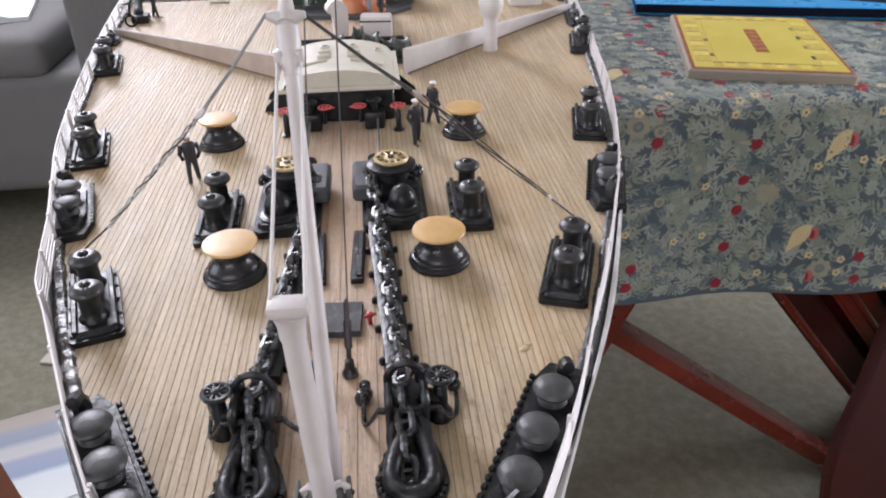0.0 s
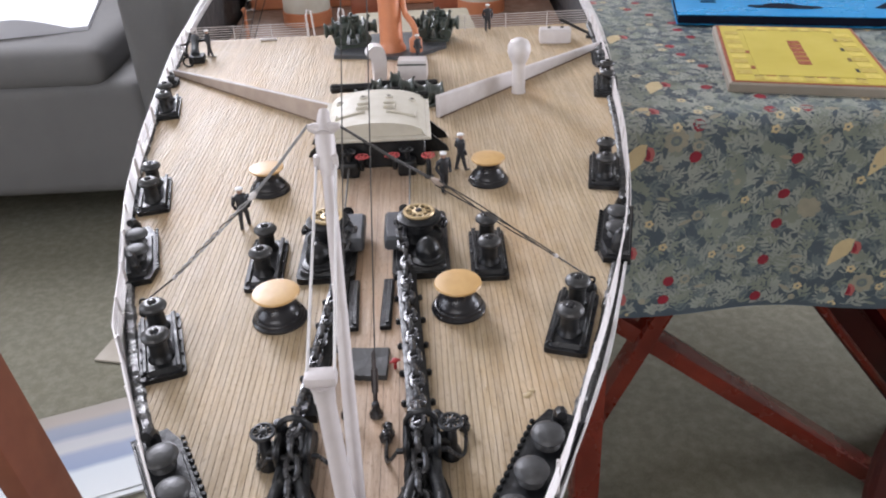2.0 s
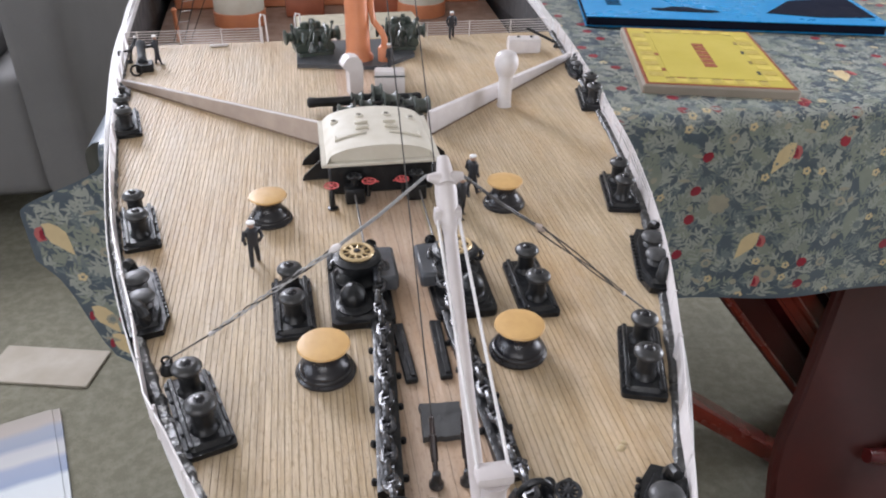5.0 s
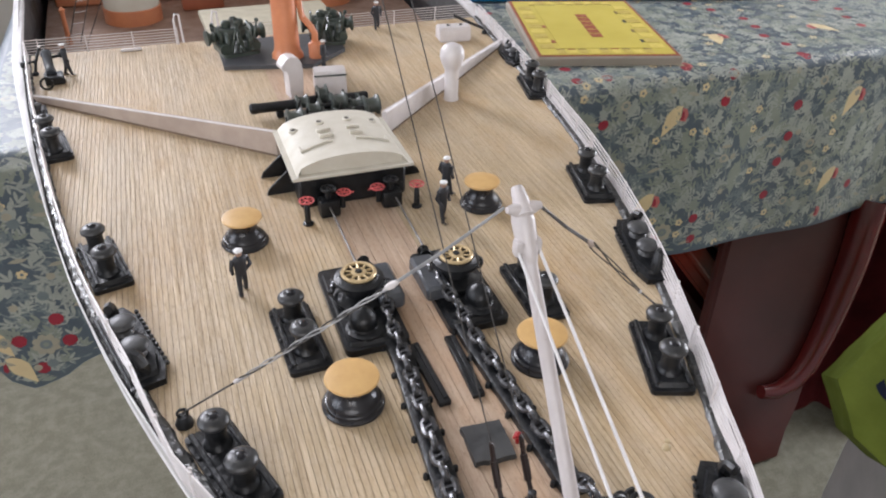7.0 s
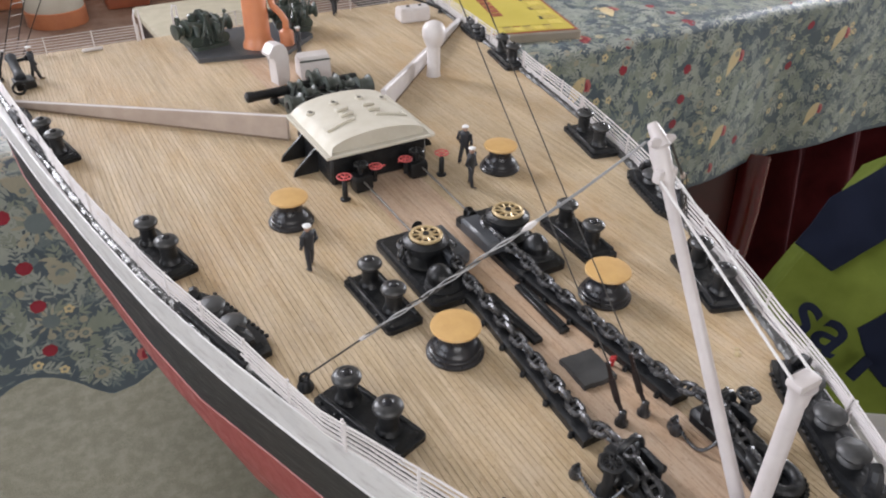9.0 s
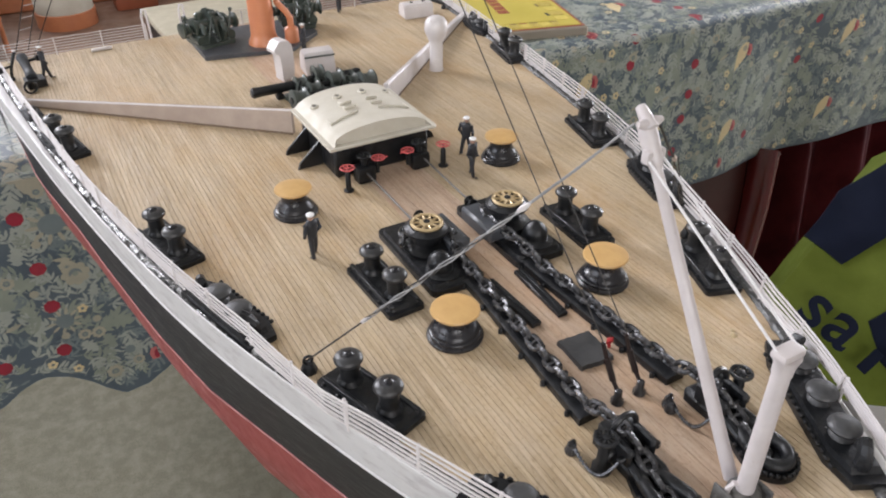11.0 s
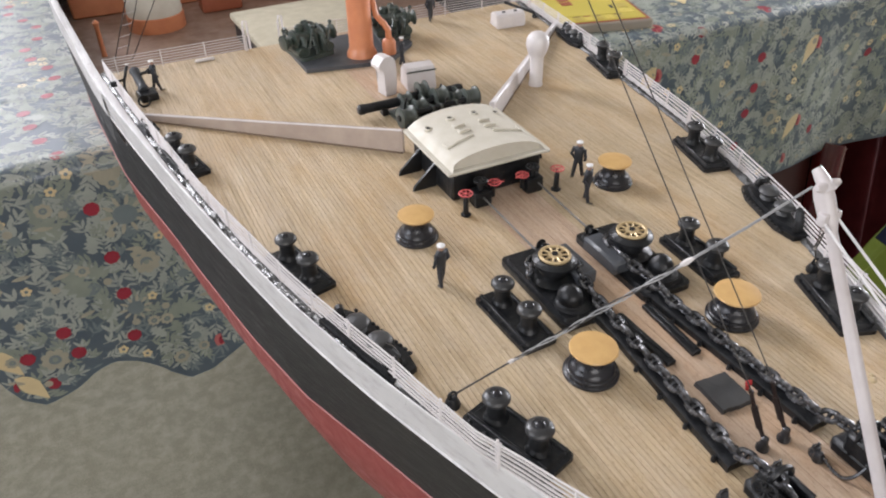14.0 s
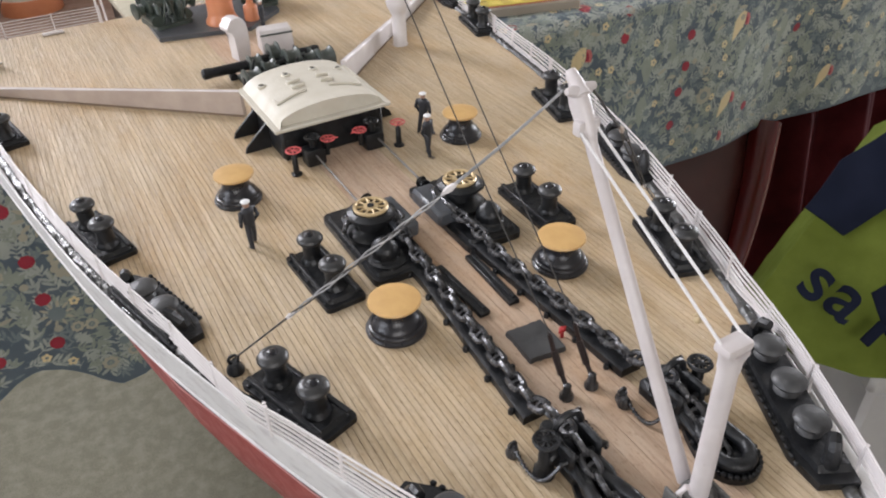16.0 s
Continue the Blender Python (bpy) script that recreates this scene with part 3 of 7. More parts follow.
# ---- mooring fittings ----


def bollard(at, turn):
    ob = thing("bollard", at, turn, "black cast twin bollard with domed heads on a bolted plate", "bollard", "twin bollards on deck")
    bm = bmesh.new()
    prism(bm, rounded(0.27, 0.66, 0.03), 0, 0.035)
    prism(bm, rounded(0.22, 0.60, 0.03), 0.035, 0.062, inset=0.06)
    part("base_plate", bm, BLACK, ob)
    bm = bmesh.new()
    lathe(bm, [(0.004, 0), (0.012, 0), (0.012, 0.01), (0.005, 0.014)], 6)
    bolt = part("bolt", bm, BLACK, ob)
    spots = [(s * 0.118, y) for s in (-1, 1) for y in (-0.27, -0.14, 0.0, 0.14, 0.27)]
    for k, (x, y) in enumerate(spots):
        if k:
            again(bolt, shift(x, y, 0.034), ob)
        else:
            bolt.matrix_basis = shift(x, y, 0.034)
    bm = bmesh.new()
    lathe(bm, [(0.080, 0.055), (0.076, 0.070), (0.064, 0.084), (0.058, 0.10), (0.057, 0.21)], 20)
    post = part("post", bm, BLACK, ob, "straight black post")
    bm = bmesh.new()
    lathe(bm, [(0.057, 0.196), (0.072, 0.206), (0.085, 0.222), (0.086, 0.234), (0.080, 0.246), (0.062, 0.260), (0.046, 0.266)], 20)
    head = part("head", bm, HEAD_GREY, post, "dusty grey flared head")
    bm = bmesh.new()
    lathe(bm, [(0.046, 0.266), (0.040, 0.258), (0.034, 0.262), (0.026, 0.275), (0.012, 0.281), (0.003, 0.282)], 14)
    boss = part("boss", bm, BLACK_GLOSS, post, "small dark boss sunk in the head")
    post.matrix_basis = shift(0, 0.165, 0)
    other = again(post, shift(0, -0.165, 0), ob)
    again(boss, Matrix(), other)
    again(head, Matrix(), other)
    for e in (-1, 1):
        bm = bmesh.new()
        block(bm, (e * 0.098, 0, 0.069), (0.03, 0.60, 0.022), 0.006)
        part("rail_bar", bm, BLACK, ob)
    return ob


bollard((-1.33, -1.41, 0), 18)
for x, y, a in ((1.31, -1.38, -19), (-1.98, 0.76, 13), (2.01, 0.79, -13), (-0.80, -0.49, 3), (0.845, -0.50, -2), (-2.45, 2.96, 12), (2.53, 3.0, -12)):
    bollard((x, y, 0), a)


def fairlead(at, turn, rollers, spacing, flip=1):
    """A plate with a toothed inner edge, rollers on spindles and horns at its ends."""
    ob = thing("roller_fairlead", at, turn, "black roller fairlead with grey domed rollers on a studded plate", "fairlead", "roller fairleads at the deck edge")
    run = spacing * (rollers - 1) / 2
    bm = bmesh.new()
    w = 0.13
    prism(bm, [(-w, -run - 0.28), (w * 0.55, -run - 0.28), (w, -run - 0.1), (w, run + 0.12), (w * 0.5, run + 0.3), (-w, run + 0.3)], 0, 0.045)
    prism(bm, [(-w * 0.9, -run - 0.22), (w * 0.4, -run - 0.22), (w * 0.72, -run - 0.06), (w * 0.72, run + 0.08), (w * 0.35, run + 0.24), (-w * 0.9, run + 0.24)], 0.045, 0.075, inset=0.05)
    part("plate", bm, BLACK, ob)
    bm = bmesh.new()
    block(bm, (0, 0, 0.006), (0.026, 0.03, 0.024), 0.006)
    stud = part("stud", bm, BLACK, ob)
    n = int((2 * run + 0.4) / 0.05)
    for k in range(n):
        m = shift(w - 0.006, -run - 0.15 + k * 0.05, 0.04)
        if k:
            again(stud, m, ob)
        else:
            stud.matrix_basis = m
    bm = bmesh.new()
    lathe(bm, [(0.070, 0.06), (0.066, 0.085), (0.052, 0.1), (0.056, 0.122), (0.084, 0.130), (0.090, 0.143), (0.083, 0.158), (0.060, 0.171), (0.03, 0.178), (0.004, 0.180)], 24)
    roller = part("roller", bm, PEWTER, ob, "domed roller with window sheen worked into its pewter grey")
    for k in range(rollers):
        m = shift(-0.01, -run + k * spacing, 0)
        if k:
            again(roller, m, ob)
        else:
            roller.matrix_basis = m
    for e, y in ((1, run + 0.2), (-1, -run - 0.18)):
        bm = bmesh.new()
        tube(bm, [(-0.02, y, 0.06), (-0.02, y, 0.12), (-0.03, y - 0.03 * e, 0.17), (-0.05, y - 0.07 * e, 0.18)], 0.045, 8, 0.03)
        part("horn", bm, BLACK, ob)
    return ob


# inner, toothed side faces the deck's middle
fairlead((-0.89, -2.70, 0), 27, 3, 0.26)
fairlead((0.84, -2.70, 0), 180 - 27, 3, 0.26)
fairlead((-1.80, -0.26, 0), 16, 2, 0.25)
fairlead((1.85, -0.28, 0), 180 - 16, 2, 0.25)
fairlead((-2.64, 3.88, 0), 9, 1, 0.2).scale = (0.6, 0.6, 0.6)
fairlead((2.70, 4.02, 0), 180 - 9, 2, 0.2).scale = (0.85, 0.85, 0.85)


def capstan(at, top, foot, tall):
    ob = thing("capstan", at, 0, "black glossy capstan with a tan wooden top", "capstan", "capstans with tan tops")
    bm = bmesh.new()
    f = foot
    lathe(bm, [(f * 1.04, 0), (f * 1.05, 0.016), (f * 1.0, 0.026), (f * 0.97, 0.03), (f * 0.97, 0.042), (f * 0.93, 0.052), (f * 0.88, 0.055), (f * 0.86, 0.072), (f * 0.74, 0.092), (f * 0.62, tall * 0.52), (f * 0.57, tall * 0.66), (f * 0.60, tall * 0.78), (top * 0.76, tall * 0.87)], 36)
    part("drum", bm, BLACK_GLOSS, ob)
    bm = bmesh.new()
    lathe(bm, [(top * 0.78, tall * 0.86), (top * 0.95, tall * 0.89), (top, tall * 0.94), (top * 0.97, tall * 0.985), (top * 0.8, tall * 1.01), (top * 0.4, tall * 1.03), (0.005, tall * 1.035)], 36)
    part("top", bm, TAN, ob, "tan varnished wooden top disc")
    return ob


for x, y in ((-0.614, -1.145), (0.585, -1.14)):
    capstan((x, y, 0), 0.158, 0.175, 0.222)
for x, y in ((-0.975, 0.79), (0.968, 0.77)):
    capstan((x, y, 0), 0.15, 0.17, 0.23)


# ---- anchor cables and their gear ----


def link_mesh(bm, length=0.150, width=0.098, bar=0.0178):
    a = (length - width) / 2
    r = width / 2 - bar
    pts = [(a + r * math.cos(radians(t)), r * math.sin(radians(t)), 0) for t in range(-90, 91, 30)]
    pts += [(-a + r * math.cos(radians(t)), r * math.sin(radians(t)), 0) for t in range(90, 271, 30)]
    tube(bm, pts, bar, 7, closed=True)
    tube(bm, [(0, -r, 0), (0, r, 0)], bar * 0.7, 6)


LINK = None


def anchor_cable(points, label):
    """Studded links along a path, turned a quarter from one to the next."""
    global LINK
    ob = thing("anchor_chain", (0, 0, 0), 0, label, "chain", "anchor chains")
    pts = [Vector(p) for p in points]
    dense = []
    for a, b in zip(pts, pts[1:]):
        for k in range(40):
            dense.append(a.lerp(b, k / 40))
    dense.append(pts[-1])
    pitch, gone, last, n = 0.104, 0.0, -1.0, 0
    for a, b in zip(dense, dense[1:]):
        gone += (b - a).length
        if gone - last < pitch:
            continue
        last = gone
        d = (b - a).normalized()
        q = d.to_track_quat("X", "Z").to_matrix().to_4x4()
        lean = 18 if n % 2 else -72
        m = Matrix.Translation(a * U) @ q @ pose(0, 0, 0, lean + 6 * math.sin(n * 2.3), 0, 3 * math.sin(n * 1.7))
        if LINK is None:
            link_bm = bmesh.new()
            link_mesh(link_bm)
            LINK = part("link", link_bm, GUNMETAL, ob)
            LINK.matrix_basis = m
        else:
            again(LINK, m, ob)
        n += 1
    return ob


for s, x0, x1 in ((-1, -0.237, -0.335), (1, 0.24, 0.305)):
    wrap = [(s * 0.345 + 0.178 * math.cos(radians(a)) * -s, -0.27 + 0.178 * math.sin(radians(a)), 0.16) for a in range(160, -31, -19)]
    run = [(x0, -0.62, 0.125), (x0, -0.9, 0.10), (x0 + (x1 - x0) * 0.5, -1.5, 0.10), (x1, -2.1, 0.11), (x1, -2.25, 0.17), (x1, -2.42, 0.20), (x1, -2.55, 0.15), (x1, -2.68, 0.08), (x1, -2.8, 0.035)]
    anchor_cable(wrap + run, "heavy blackened studded anchor chain running along the deck")
    ob = thing("chain_track", (0, 0, 0), 0, "black chafing strip with lugs under the anchor chain", "chain track", "chain tracks")
    bm = bmesh.new()
    steps = [(x0, -0.55), (x0, -0.9), (x0 + (x1 - x0) * 0.5, -1.5), (x1, -2.15)]
    lo = []
    for x, y in steps:
        lo.append([bm.verts.new((x + dx, y, z)) for dx, z in ((-0.068, 0.0), (-0.068, 0.05), (-0.05, 0.058), (0.05, 0.058), (0.068, 0.05), (0.068, 0.0))])
    for a, b in zip(lo, lo[1:]):
        for k in range(5):
            bm.faces.new((a[k], b[k], b[k + 1], a[k + 1]))
    bm.faces.new(lo[0])
    bm.faces.new(lo[-1][::-1])
    part("strip", bm, BLACK, ob)
    bm = bmesh.new()
    lathe(bm, [(0.017, 0), (0.017, 0.026), (0.012, 0.034), (0.004, 0.036)], 8)
    lug = part("lug", bm, BLACK, ob)
    k = 0
    for y in np.arange(-0.75, -2.1, -0.26):
        x = float(np.interp(-y, [0.55, 0.9, 1.5, 2.15], [p[0] for p in steps]))
        for e in (-1, 1):
            m = shift(x + e * 0.082, y, 0)
            if k:
                again(lug, m, ob)
            else:
                lug.matrix_basis = m
            k += 1


def cable_holder(s):
    ob = thing("windlass", (s * 0.345, -0.3, 0), 0, "black windlass cable holder with a spoked brass wheel on top", "windlass", "windlass cable holders")
    bm = bmesh.new()
    prism(bm, rounded(0.42, 0.92, 0.05), 0, 0.05)
    prism(bm, rounded(0.37, 0.86, 0.05), 0.05, 0.075, inset=0.04)
    part("bed_plate", bm, BLACK, ob)
    bm = bmesh.new()
    block(bm, (-s * 0.185, 0.06, 0.115), (0.17, 0.42, 0.12), 0.022)
    # black case in slate blue: the sheen on its top is in the colour
    part("gear_case", bm, BEDPLATE, ob)
    bm = bmesh.new()
    lathe(bm, [(0.17, 0.07), (0.175, 0.1), (0.15, 0.115), (0.105, 0.14), (0.10, 0.19), (0.14, 0.215), (0.165, 0.23), (0.165, 0.25), (0.135, 0.262), (0.125, 0.274), (0.004, 0.275)], 28, at=(0, 0.03, 0))
    part("drum", bm, BLACK, ob)
    bm = bmesh.new()
    ring = [(0.107 * math.cos(radians(a)), 0.03 + 0.107 * math.sin(radians(a)), 0.287) for a in range(0, 360, 12)]
    tube(bm, ring, 0.0135, 6, closed=True)
    lathe(bm, [(0.052, 0.276), (0.052, 0.292), (0.03, 0.296), (0.004, 0.296)], 16, at=(0, 0.03, 0))
    wheel = part("wheel", bm, BRASS, ob, "flat spoked brass wheel")
    bm = bmesh.new()
    tube(bm, [(0.045, 0, 0.287), (0.102, 0, 0.287)], 0.0095, 5)
    spoke = part("spoke", bm, BRASS, wheel)
    for k in range(10):
        m = shift(0, 0.03, 0, 36 * k + 9)
        if k:
            again(spoke, m, wheel)
        else:
            spoke.matrix_basis = m
    bm = bmesh.new()
    lathe(bm, [(0.026, 0.294), (0.022, 0.305), (0.004, 0.307)], 8, at=(0, 0.03, 0))
    part("spindle", bm, BLACK, ob)
    bm = bmesh.new()
    lathe(bm, [(0.10, 0.07), (0.10, 0.09), (0.088, 0.105), (0.090, 0.14), (0.082, 0.172), (0.060, 0.202), (0.030, 0.226), (0.004, 0.236)], 20, at=(s * 0.055, -0.27, 0), sy=1.12)
    part("bell_cover", bm, BLACK, ob)
    bm = bmesh.new()
    lathe(bm, [(0.13, 0.06), (0.13, 0.085), (0.1, 0.095)], 20, at=(s * 0.045, -0.29, 0))
    part("collar", bm, BLACK, ob)
    bm = bmesh.new()
    mx = Matrix.Rotation(radians(90), 4, "X")
    lathe(bm, [(0.04, -0.03), (0.045, -0.02), (0.022, -0.005), (0.022, 0.03), (0.045, 0.04), (0.04, 0.05)], 12, at=(-s * 0.12, 0.37, 0.12), m=mx)
    tube(bm, [(-s * 0.12, 0.37, 0.06), (-s * 0.12, 0.37, 0.12)], 0.02, 8)
    part("brake_spool", bm, BLACK, ob)
    bm = bmesh.new()
    tube(bm, [(-s * 0.08, 0.4, 0.07), (-s * 0.07, 1.28, 0.10)], 0.009, 7)
    part("shaft", bm, STEEL, ob, "bare steel control shaft")
    return ob


cable_holder(-1)
cable_holder(1)

for x in (-0.125, 0.105):
    ob = thing("slatted_strip", (x, -1.06, 0), 2 if x < 0 else -2, "narrow black slatted strip on the deck", "strip", "black deck strips")
    bm = bmesh.new()
    block(bm, (0, 0, 0.018), (0.075, 0.56, 0.036), 0.006)
    part("strip", bm, BLACK, ob)
    bm = bmesh.new()
    block(bm, (0.012, 0, 0.042), (0.03, 0.50, 0.012), 0.003)
    part("batten", bm, BLACK, ob)
ob = thing("hatch_plate", (0.005, -1.685, 0), -3, "square dark grey hatch plate with chipped edges", "hatch")
bm = bmesh.new()
ring = []
for k in range(40):
    f = (k % 10) / 10 - 0.5
    x, y = ((f, -0.5), (0.5, f), (-f, 0.5), (-0.5, -f))[k // 10]
    e = 1.0 + 0.07 * noise.noise(Vector((x * 9.0, y * 9.0, 0.7)))
    ring.append((0.236 * x * e, 0.268 * y * e))
prism(bm, ring, 0, 0.036, inset=0.03)
bmesh.ops.recalc_face_normals(bm, faces=bm.faces[:])
part("slab", bm, SLATE, ob)
for x, y, a, h in ((-0.099, -2.11, -2, 0.31), (0.062, -2.115, 3, 0.31)):
    ob = thing("rigging_screw", (x, y, 0), 0, "dark bronze rigging screw anchoring a stay to the deck", "rigging screw", "rigging screws")
    bm = bmesh.new()
    lathe(bm, [(0.04, 0), (0.04, 0.02), (0.026, 0.04), (0.022, 0.09), (0.012, 0.1)], 12)
    part("eye_base", bm, GUNMETAL, ob)
    bm = bmesh.new()
    tube(bm, [(0, 0, 0.07), (0, 0.06, 0.13), (0, 0.13, 0.23), (0, 0.175, h)], 0.013, 8)
    tube(bm, [(0, 0.055, 0.12), (0, 0.07, 0.145), (0, 0.12, 0.215), (0, 0.13, 0.23)], 0.02, 8)
    tube(bm, [(0, 0.172 + 0.014 * math.cos(radians(a)), h - 0.004 + 0.014 * math.sin(radians(a))) for a in range(0, 360, 40)], 0.007, 5, closed=True)
    part("barrel", bm, BRONZE, ob)
ob = thing("red_valve", (0.165, -1.72, 0), 20, "small red enamelled hand valve", "valve")
bm = bmesh.new()
tube(bm, [(0, 0, 0), (0, 0, 0.05)], 0.011, 8)
lathe(bm, [(0.012, 0.04), (0.022, 0.055), (0.019, 0.068), (0.003, 0.075)], 10)
tube(bm, [(-0.034, 0, 0.056), (0.034, 0, 0.056)], 0.008, 6)
part("handle", bm, RED, ob)
for x, y in ((0.12, -2.31),):
    ob = thing("deck_eye", (x, y, 0), 0, "small blackened eye bolt with a chain tail", "eye bolt")
    bm = bmesh.new()
    lathe(bm, [(0.035, 0), (0.038, 0.03), (0.02, 0.06), (0.004, 0.065)], 10)
    part("eye", bm, GUNMETAL, ob)


def hawse(s, x):
    ob = thing("hawse_pipe", (x, -2.82, 0), -s * 4, "black teardrop hawse pipe rim with a studded flange", "hawse pipe", "hawse pipes")

    def drop(k, grow):
        pts = []
        for a in range(0, 360, 12):
            t = radians(a)
            yy = math.sin(t)
            w = (0.088 + grow) * (1.0 - 0.30 * max(0.0, yy))
            pts.append((w * math.cos(t), ((0.105 if yy < 0 else 0.25) + grow) * yy))
        return pts
    bm = bmesh.new()
    prism(bm, drop(0, 0.062), 0, 0.034)
    part("flange", bm, BLACK, ob)
    bm = bmesh.new()
    tube(bm, [(px, py, 0.066 + 0.05 * max(0.0, py)) for px, py in drop(0, 0.0)], 0.037, 10, closed=True)
    part("rim", bm, BLACK, ob)
    bm = bmesh.new()
    lathe(bm, [(0.014, 0), (0.014, 0.016), (0.008, 0.022), (0.002, 0.023)], 6)
    stud = part("stud", bm, BLACK, ob)
    for k, (px, py) in enumerate(drop(0, 0.05)[13:]):
        m = shift(px, py, 0.033)
        if k:
            again(stud, m, ob)
        else:
            stud.matrix_basis = m
    st = thing("chain_stopper", (x, -2.45, 0), 0, "black chain stopper with hand wheel and a drooping safety chain", "chain stopper", "chain stoppers")
    bm = bmesh.new()
    block(bm, (0, 0.01, 0.055), (0.19, 0.34, 0.11), 0.03)
    for e in (-1, 1):
        block(bm, (e * 0.078, -0.01, 0.15), (0.036, 0.22, 0.13), 0.016)
        tube(bm, [(e * 0.06, -0.10, 0.10), (e * 0.075, -0.19, 0.09), (e * 0.07, -0.27, 0.05)], 0.028, 8, 0.02)
    part("bed", bm, BLACK, st)
    bm = bmesh.new()
    tube(bm, [(0.078, 0.05, 0.06), (0.080, 0.045, 0.16)] + [(0.080 * math.cos(radians(a)), 0.04, 0.20 + 0.095 * math.sin(radians(a))) for a in range(0, 181, 15)] + [(-0.080, 0.045, 0.16), (-0.078, 0.05, 0.06)], 0.017, 8)
    part("bow", bm, BLACK, st)
    bm = bmesh.new()
    block(bm, (0, -0.085, 0.145), (0.27, 0.028, 0.03), 0.008)
    part("cross_bar", bm, BLACK, st)
    bm = bmesh.new()
    hx = 0.15 * s
    lathe(bm, [(0.055, 0), (0.052, 0.04), (0.034, 0.07), (0.032, 0.18), (0.022, 0.20), (0.016, 0.235)], 12, at=(hx, 0.005, 0))
    block(bm, (hx * 0.7, 0.01, 0.11), (0.12, 0.09, 0.09), 0.026)
    lathe(bm, [(0.042, 0.0), (0.040, 0.05), (0.028, 0.07), (0.004, 0.075)], 12, at=(hx * 0.55, 0.085, 0.16))
    part("pedestal", bm, BLACK, st)
    bm = bmesh.new()
    tube(bm, [(hx + 0.056 * math.cos(radians(a)), 0.005 + 0.056 * math.sin(radians(a)), 0.240) for a in range(0, 360, 20)], 0.012, 6, closed=True)
    for a in range(0, 180, 36):
        c, d = 0.056 * math.cos(radians(a)), 0.056 * math.sin(radians(a))
        tube(bm, [(hx - c, 0.005 - d, 0.241), (hx + c, 0.005 + d, 0.241)], 0.008, 5)
    lathe(bm, [(0.02, 0.232), (0.02, 0.25), (0.004, 0.256)], 8, at=(hx, 0.005, 0))
    part("hand_wheel", bm, BLACK, st, "black spoked hand wheel")
    bm = bmesh.new()
    ends = ((-0.185, 0.175), (0.228, 0.195)) if s > 0 else ((-0.215, 0.175), (0.185, 0.185))
    for ex, ey in ends:
        lathe(bm, [(0.034, 0), (0.037, 0.022), (0.024, 0.045), (0.027, 0.06), (0.004, 0.072)], 10, at=(ex, ey, 0))
        tube(bm, [(ex + 0.02 * math.cos(radians(a)), ey, 0.07 + 0.022 * math.sin(radians(a))) for a in range(0, 360, 30)], 0.008, 5, closed=True)
    part("eye_bolt", bm, GUNMETAL, st)
    bm = bmesh.new()
    for ex, ey in ends:
        e = math.copysign(1, ex)
        p0, p1 = Vector((ex, ey, 0.06)), Vector((0.13 * e, -0.085, 0.14))
        pts = []
        for k in range(41):
            f = k / 40
            p = p0.lerp(p1, f) + Vector((0.035 * e * math.sin(math.pi * f), -0.06 * math.sin(math.pi * f), -0.085 * math.sin(math.pi * f)))
            w = 0.006 if k % 2 else -0.002
            pts.append((p.x + w, p.y, max(0.012, p.z + w)))
        tube(bm, pts, 0.0095, 6)
    part("safety_chain", bm, GUNMETAL, st)


hawse(-1, -0.337)
hawse(1, 0.318)

# ---- anchor crane ----
crane = thing("anchor_crane", (-0.02, -2.95, 0), 0, "white anchor crane: short post, long jib and cord topping lift", "crane")
bm = bmesh.new()
block(bm, (-0.02, 0, 0.03), (0.20, 0.17, 0.06), 0.012)
lathe(bm, [(0.085, 0.06), (0.085, 0.1), (0.07, 0.115), (0.06, 0.12)], 20)
for e in (-1, 1):
    block(bm, (-0.01 + e * 0.098, 0.0, 0.065), (0.018, 0.19, 0.13), 0.005)
    for yy in (-0.06, 0.0, 0.06):
        lathe(bm, [(0.011, 0), (0.011, 0.008), (0.003, 0.011)], 6, at=(-0.01 + e * 0.107, yy, 0.07), m=Matrix.Rotation(radians(90 * e), 4, "Y"))
part("base", bm, DUSTY, crane, "black bolted base with pale dust")
bm = bmesh.new()
tube(bm, [(0.0, 0, 0.10), (-0.014, -0.002, 0.5), (-0.030, -0.004, 0.99)], 0.045, 18, 0.040)
for e in (-1, 1):
    tube(bm, [(e * 0.068, 0.03, 0.05), (e * 0.085, 0.035, 0.13), (e * 0.06, 0.03, 0.16), (e * 0.03, 0.02, 0.15)], 0.014, 8)
part("post", bm, CRANE_SHADED, crane)
bm = bmesh.new()
block(bm, (-0.031, -0.004, 1.018), (0.135, 0.085, 0.05), 0.02, seg=2)
lathe(bm, [(0.045, 0.90), (0.047, 0.95), (0.056, 0.985), (0.062, 1.0)], 16, at=(-0.028, -0.004, 0))
part("post_head", bm, CRANE_SHADED, crane)
JIB_FOOT, JIB_TOP = Vector((0.03, 0.105, 0.065)), Vector((-0.034, 0.995, 1.64))
bm = bmesh.new()
tube(bm, [JIB_FOOT.lerp(JIB_TOP, f) for f in (0, 0.25, 0.5, 0.75, 0.93)], 0.036, 14, 0.028)
part("jib", bm, CRANE_SHADED, crane)
bm = bmesh.new()
d = (JIB_TOP - JIB_FOOT).normalized()
q = d.to_track_quat("Z", "Y").to_matrix().to_4x4()
lathe(bm, [(0.030, -0.2), (0.044, -0.14), (0.048, -0.03), (0.042, 0.02), (0.02, 0.04)], 14, at=JIB_TOP, m=q)
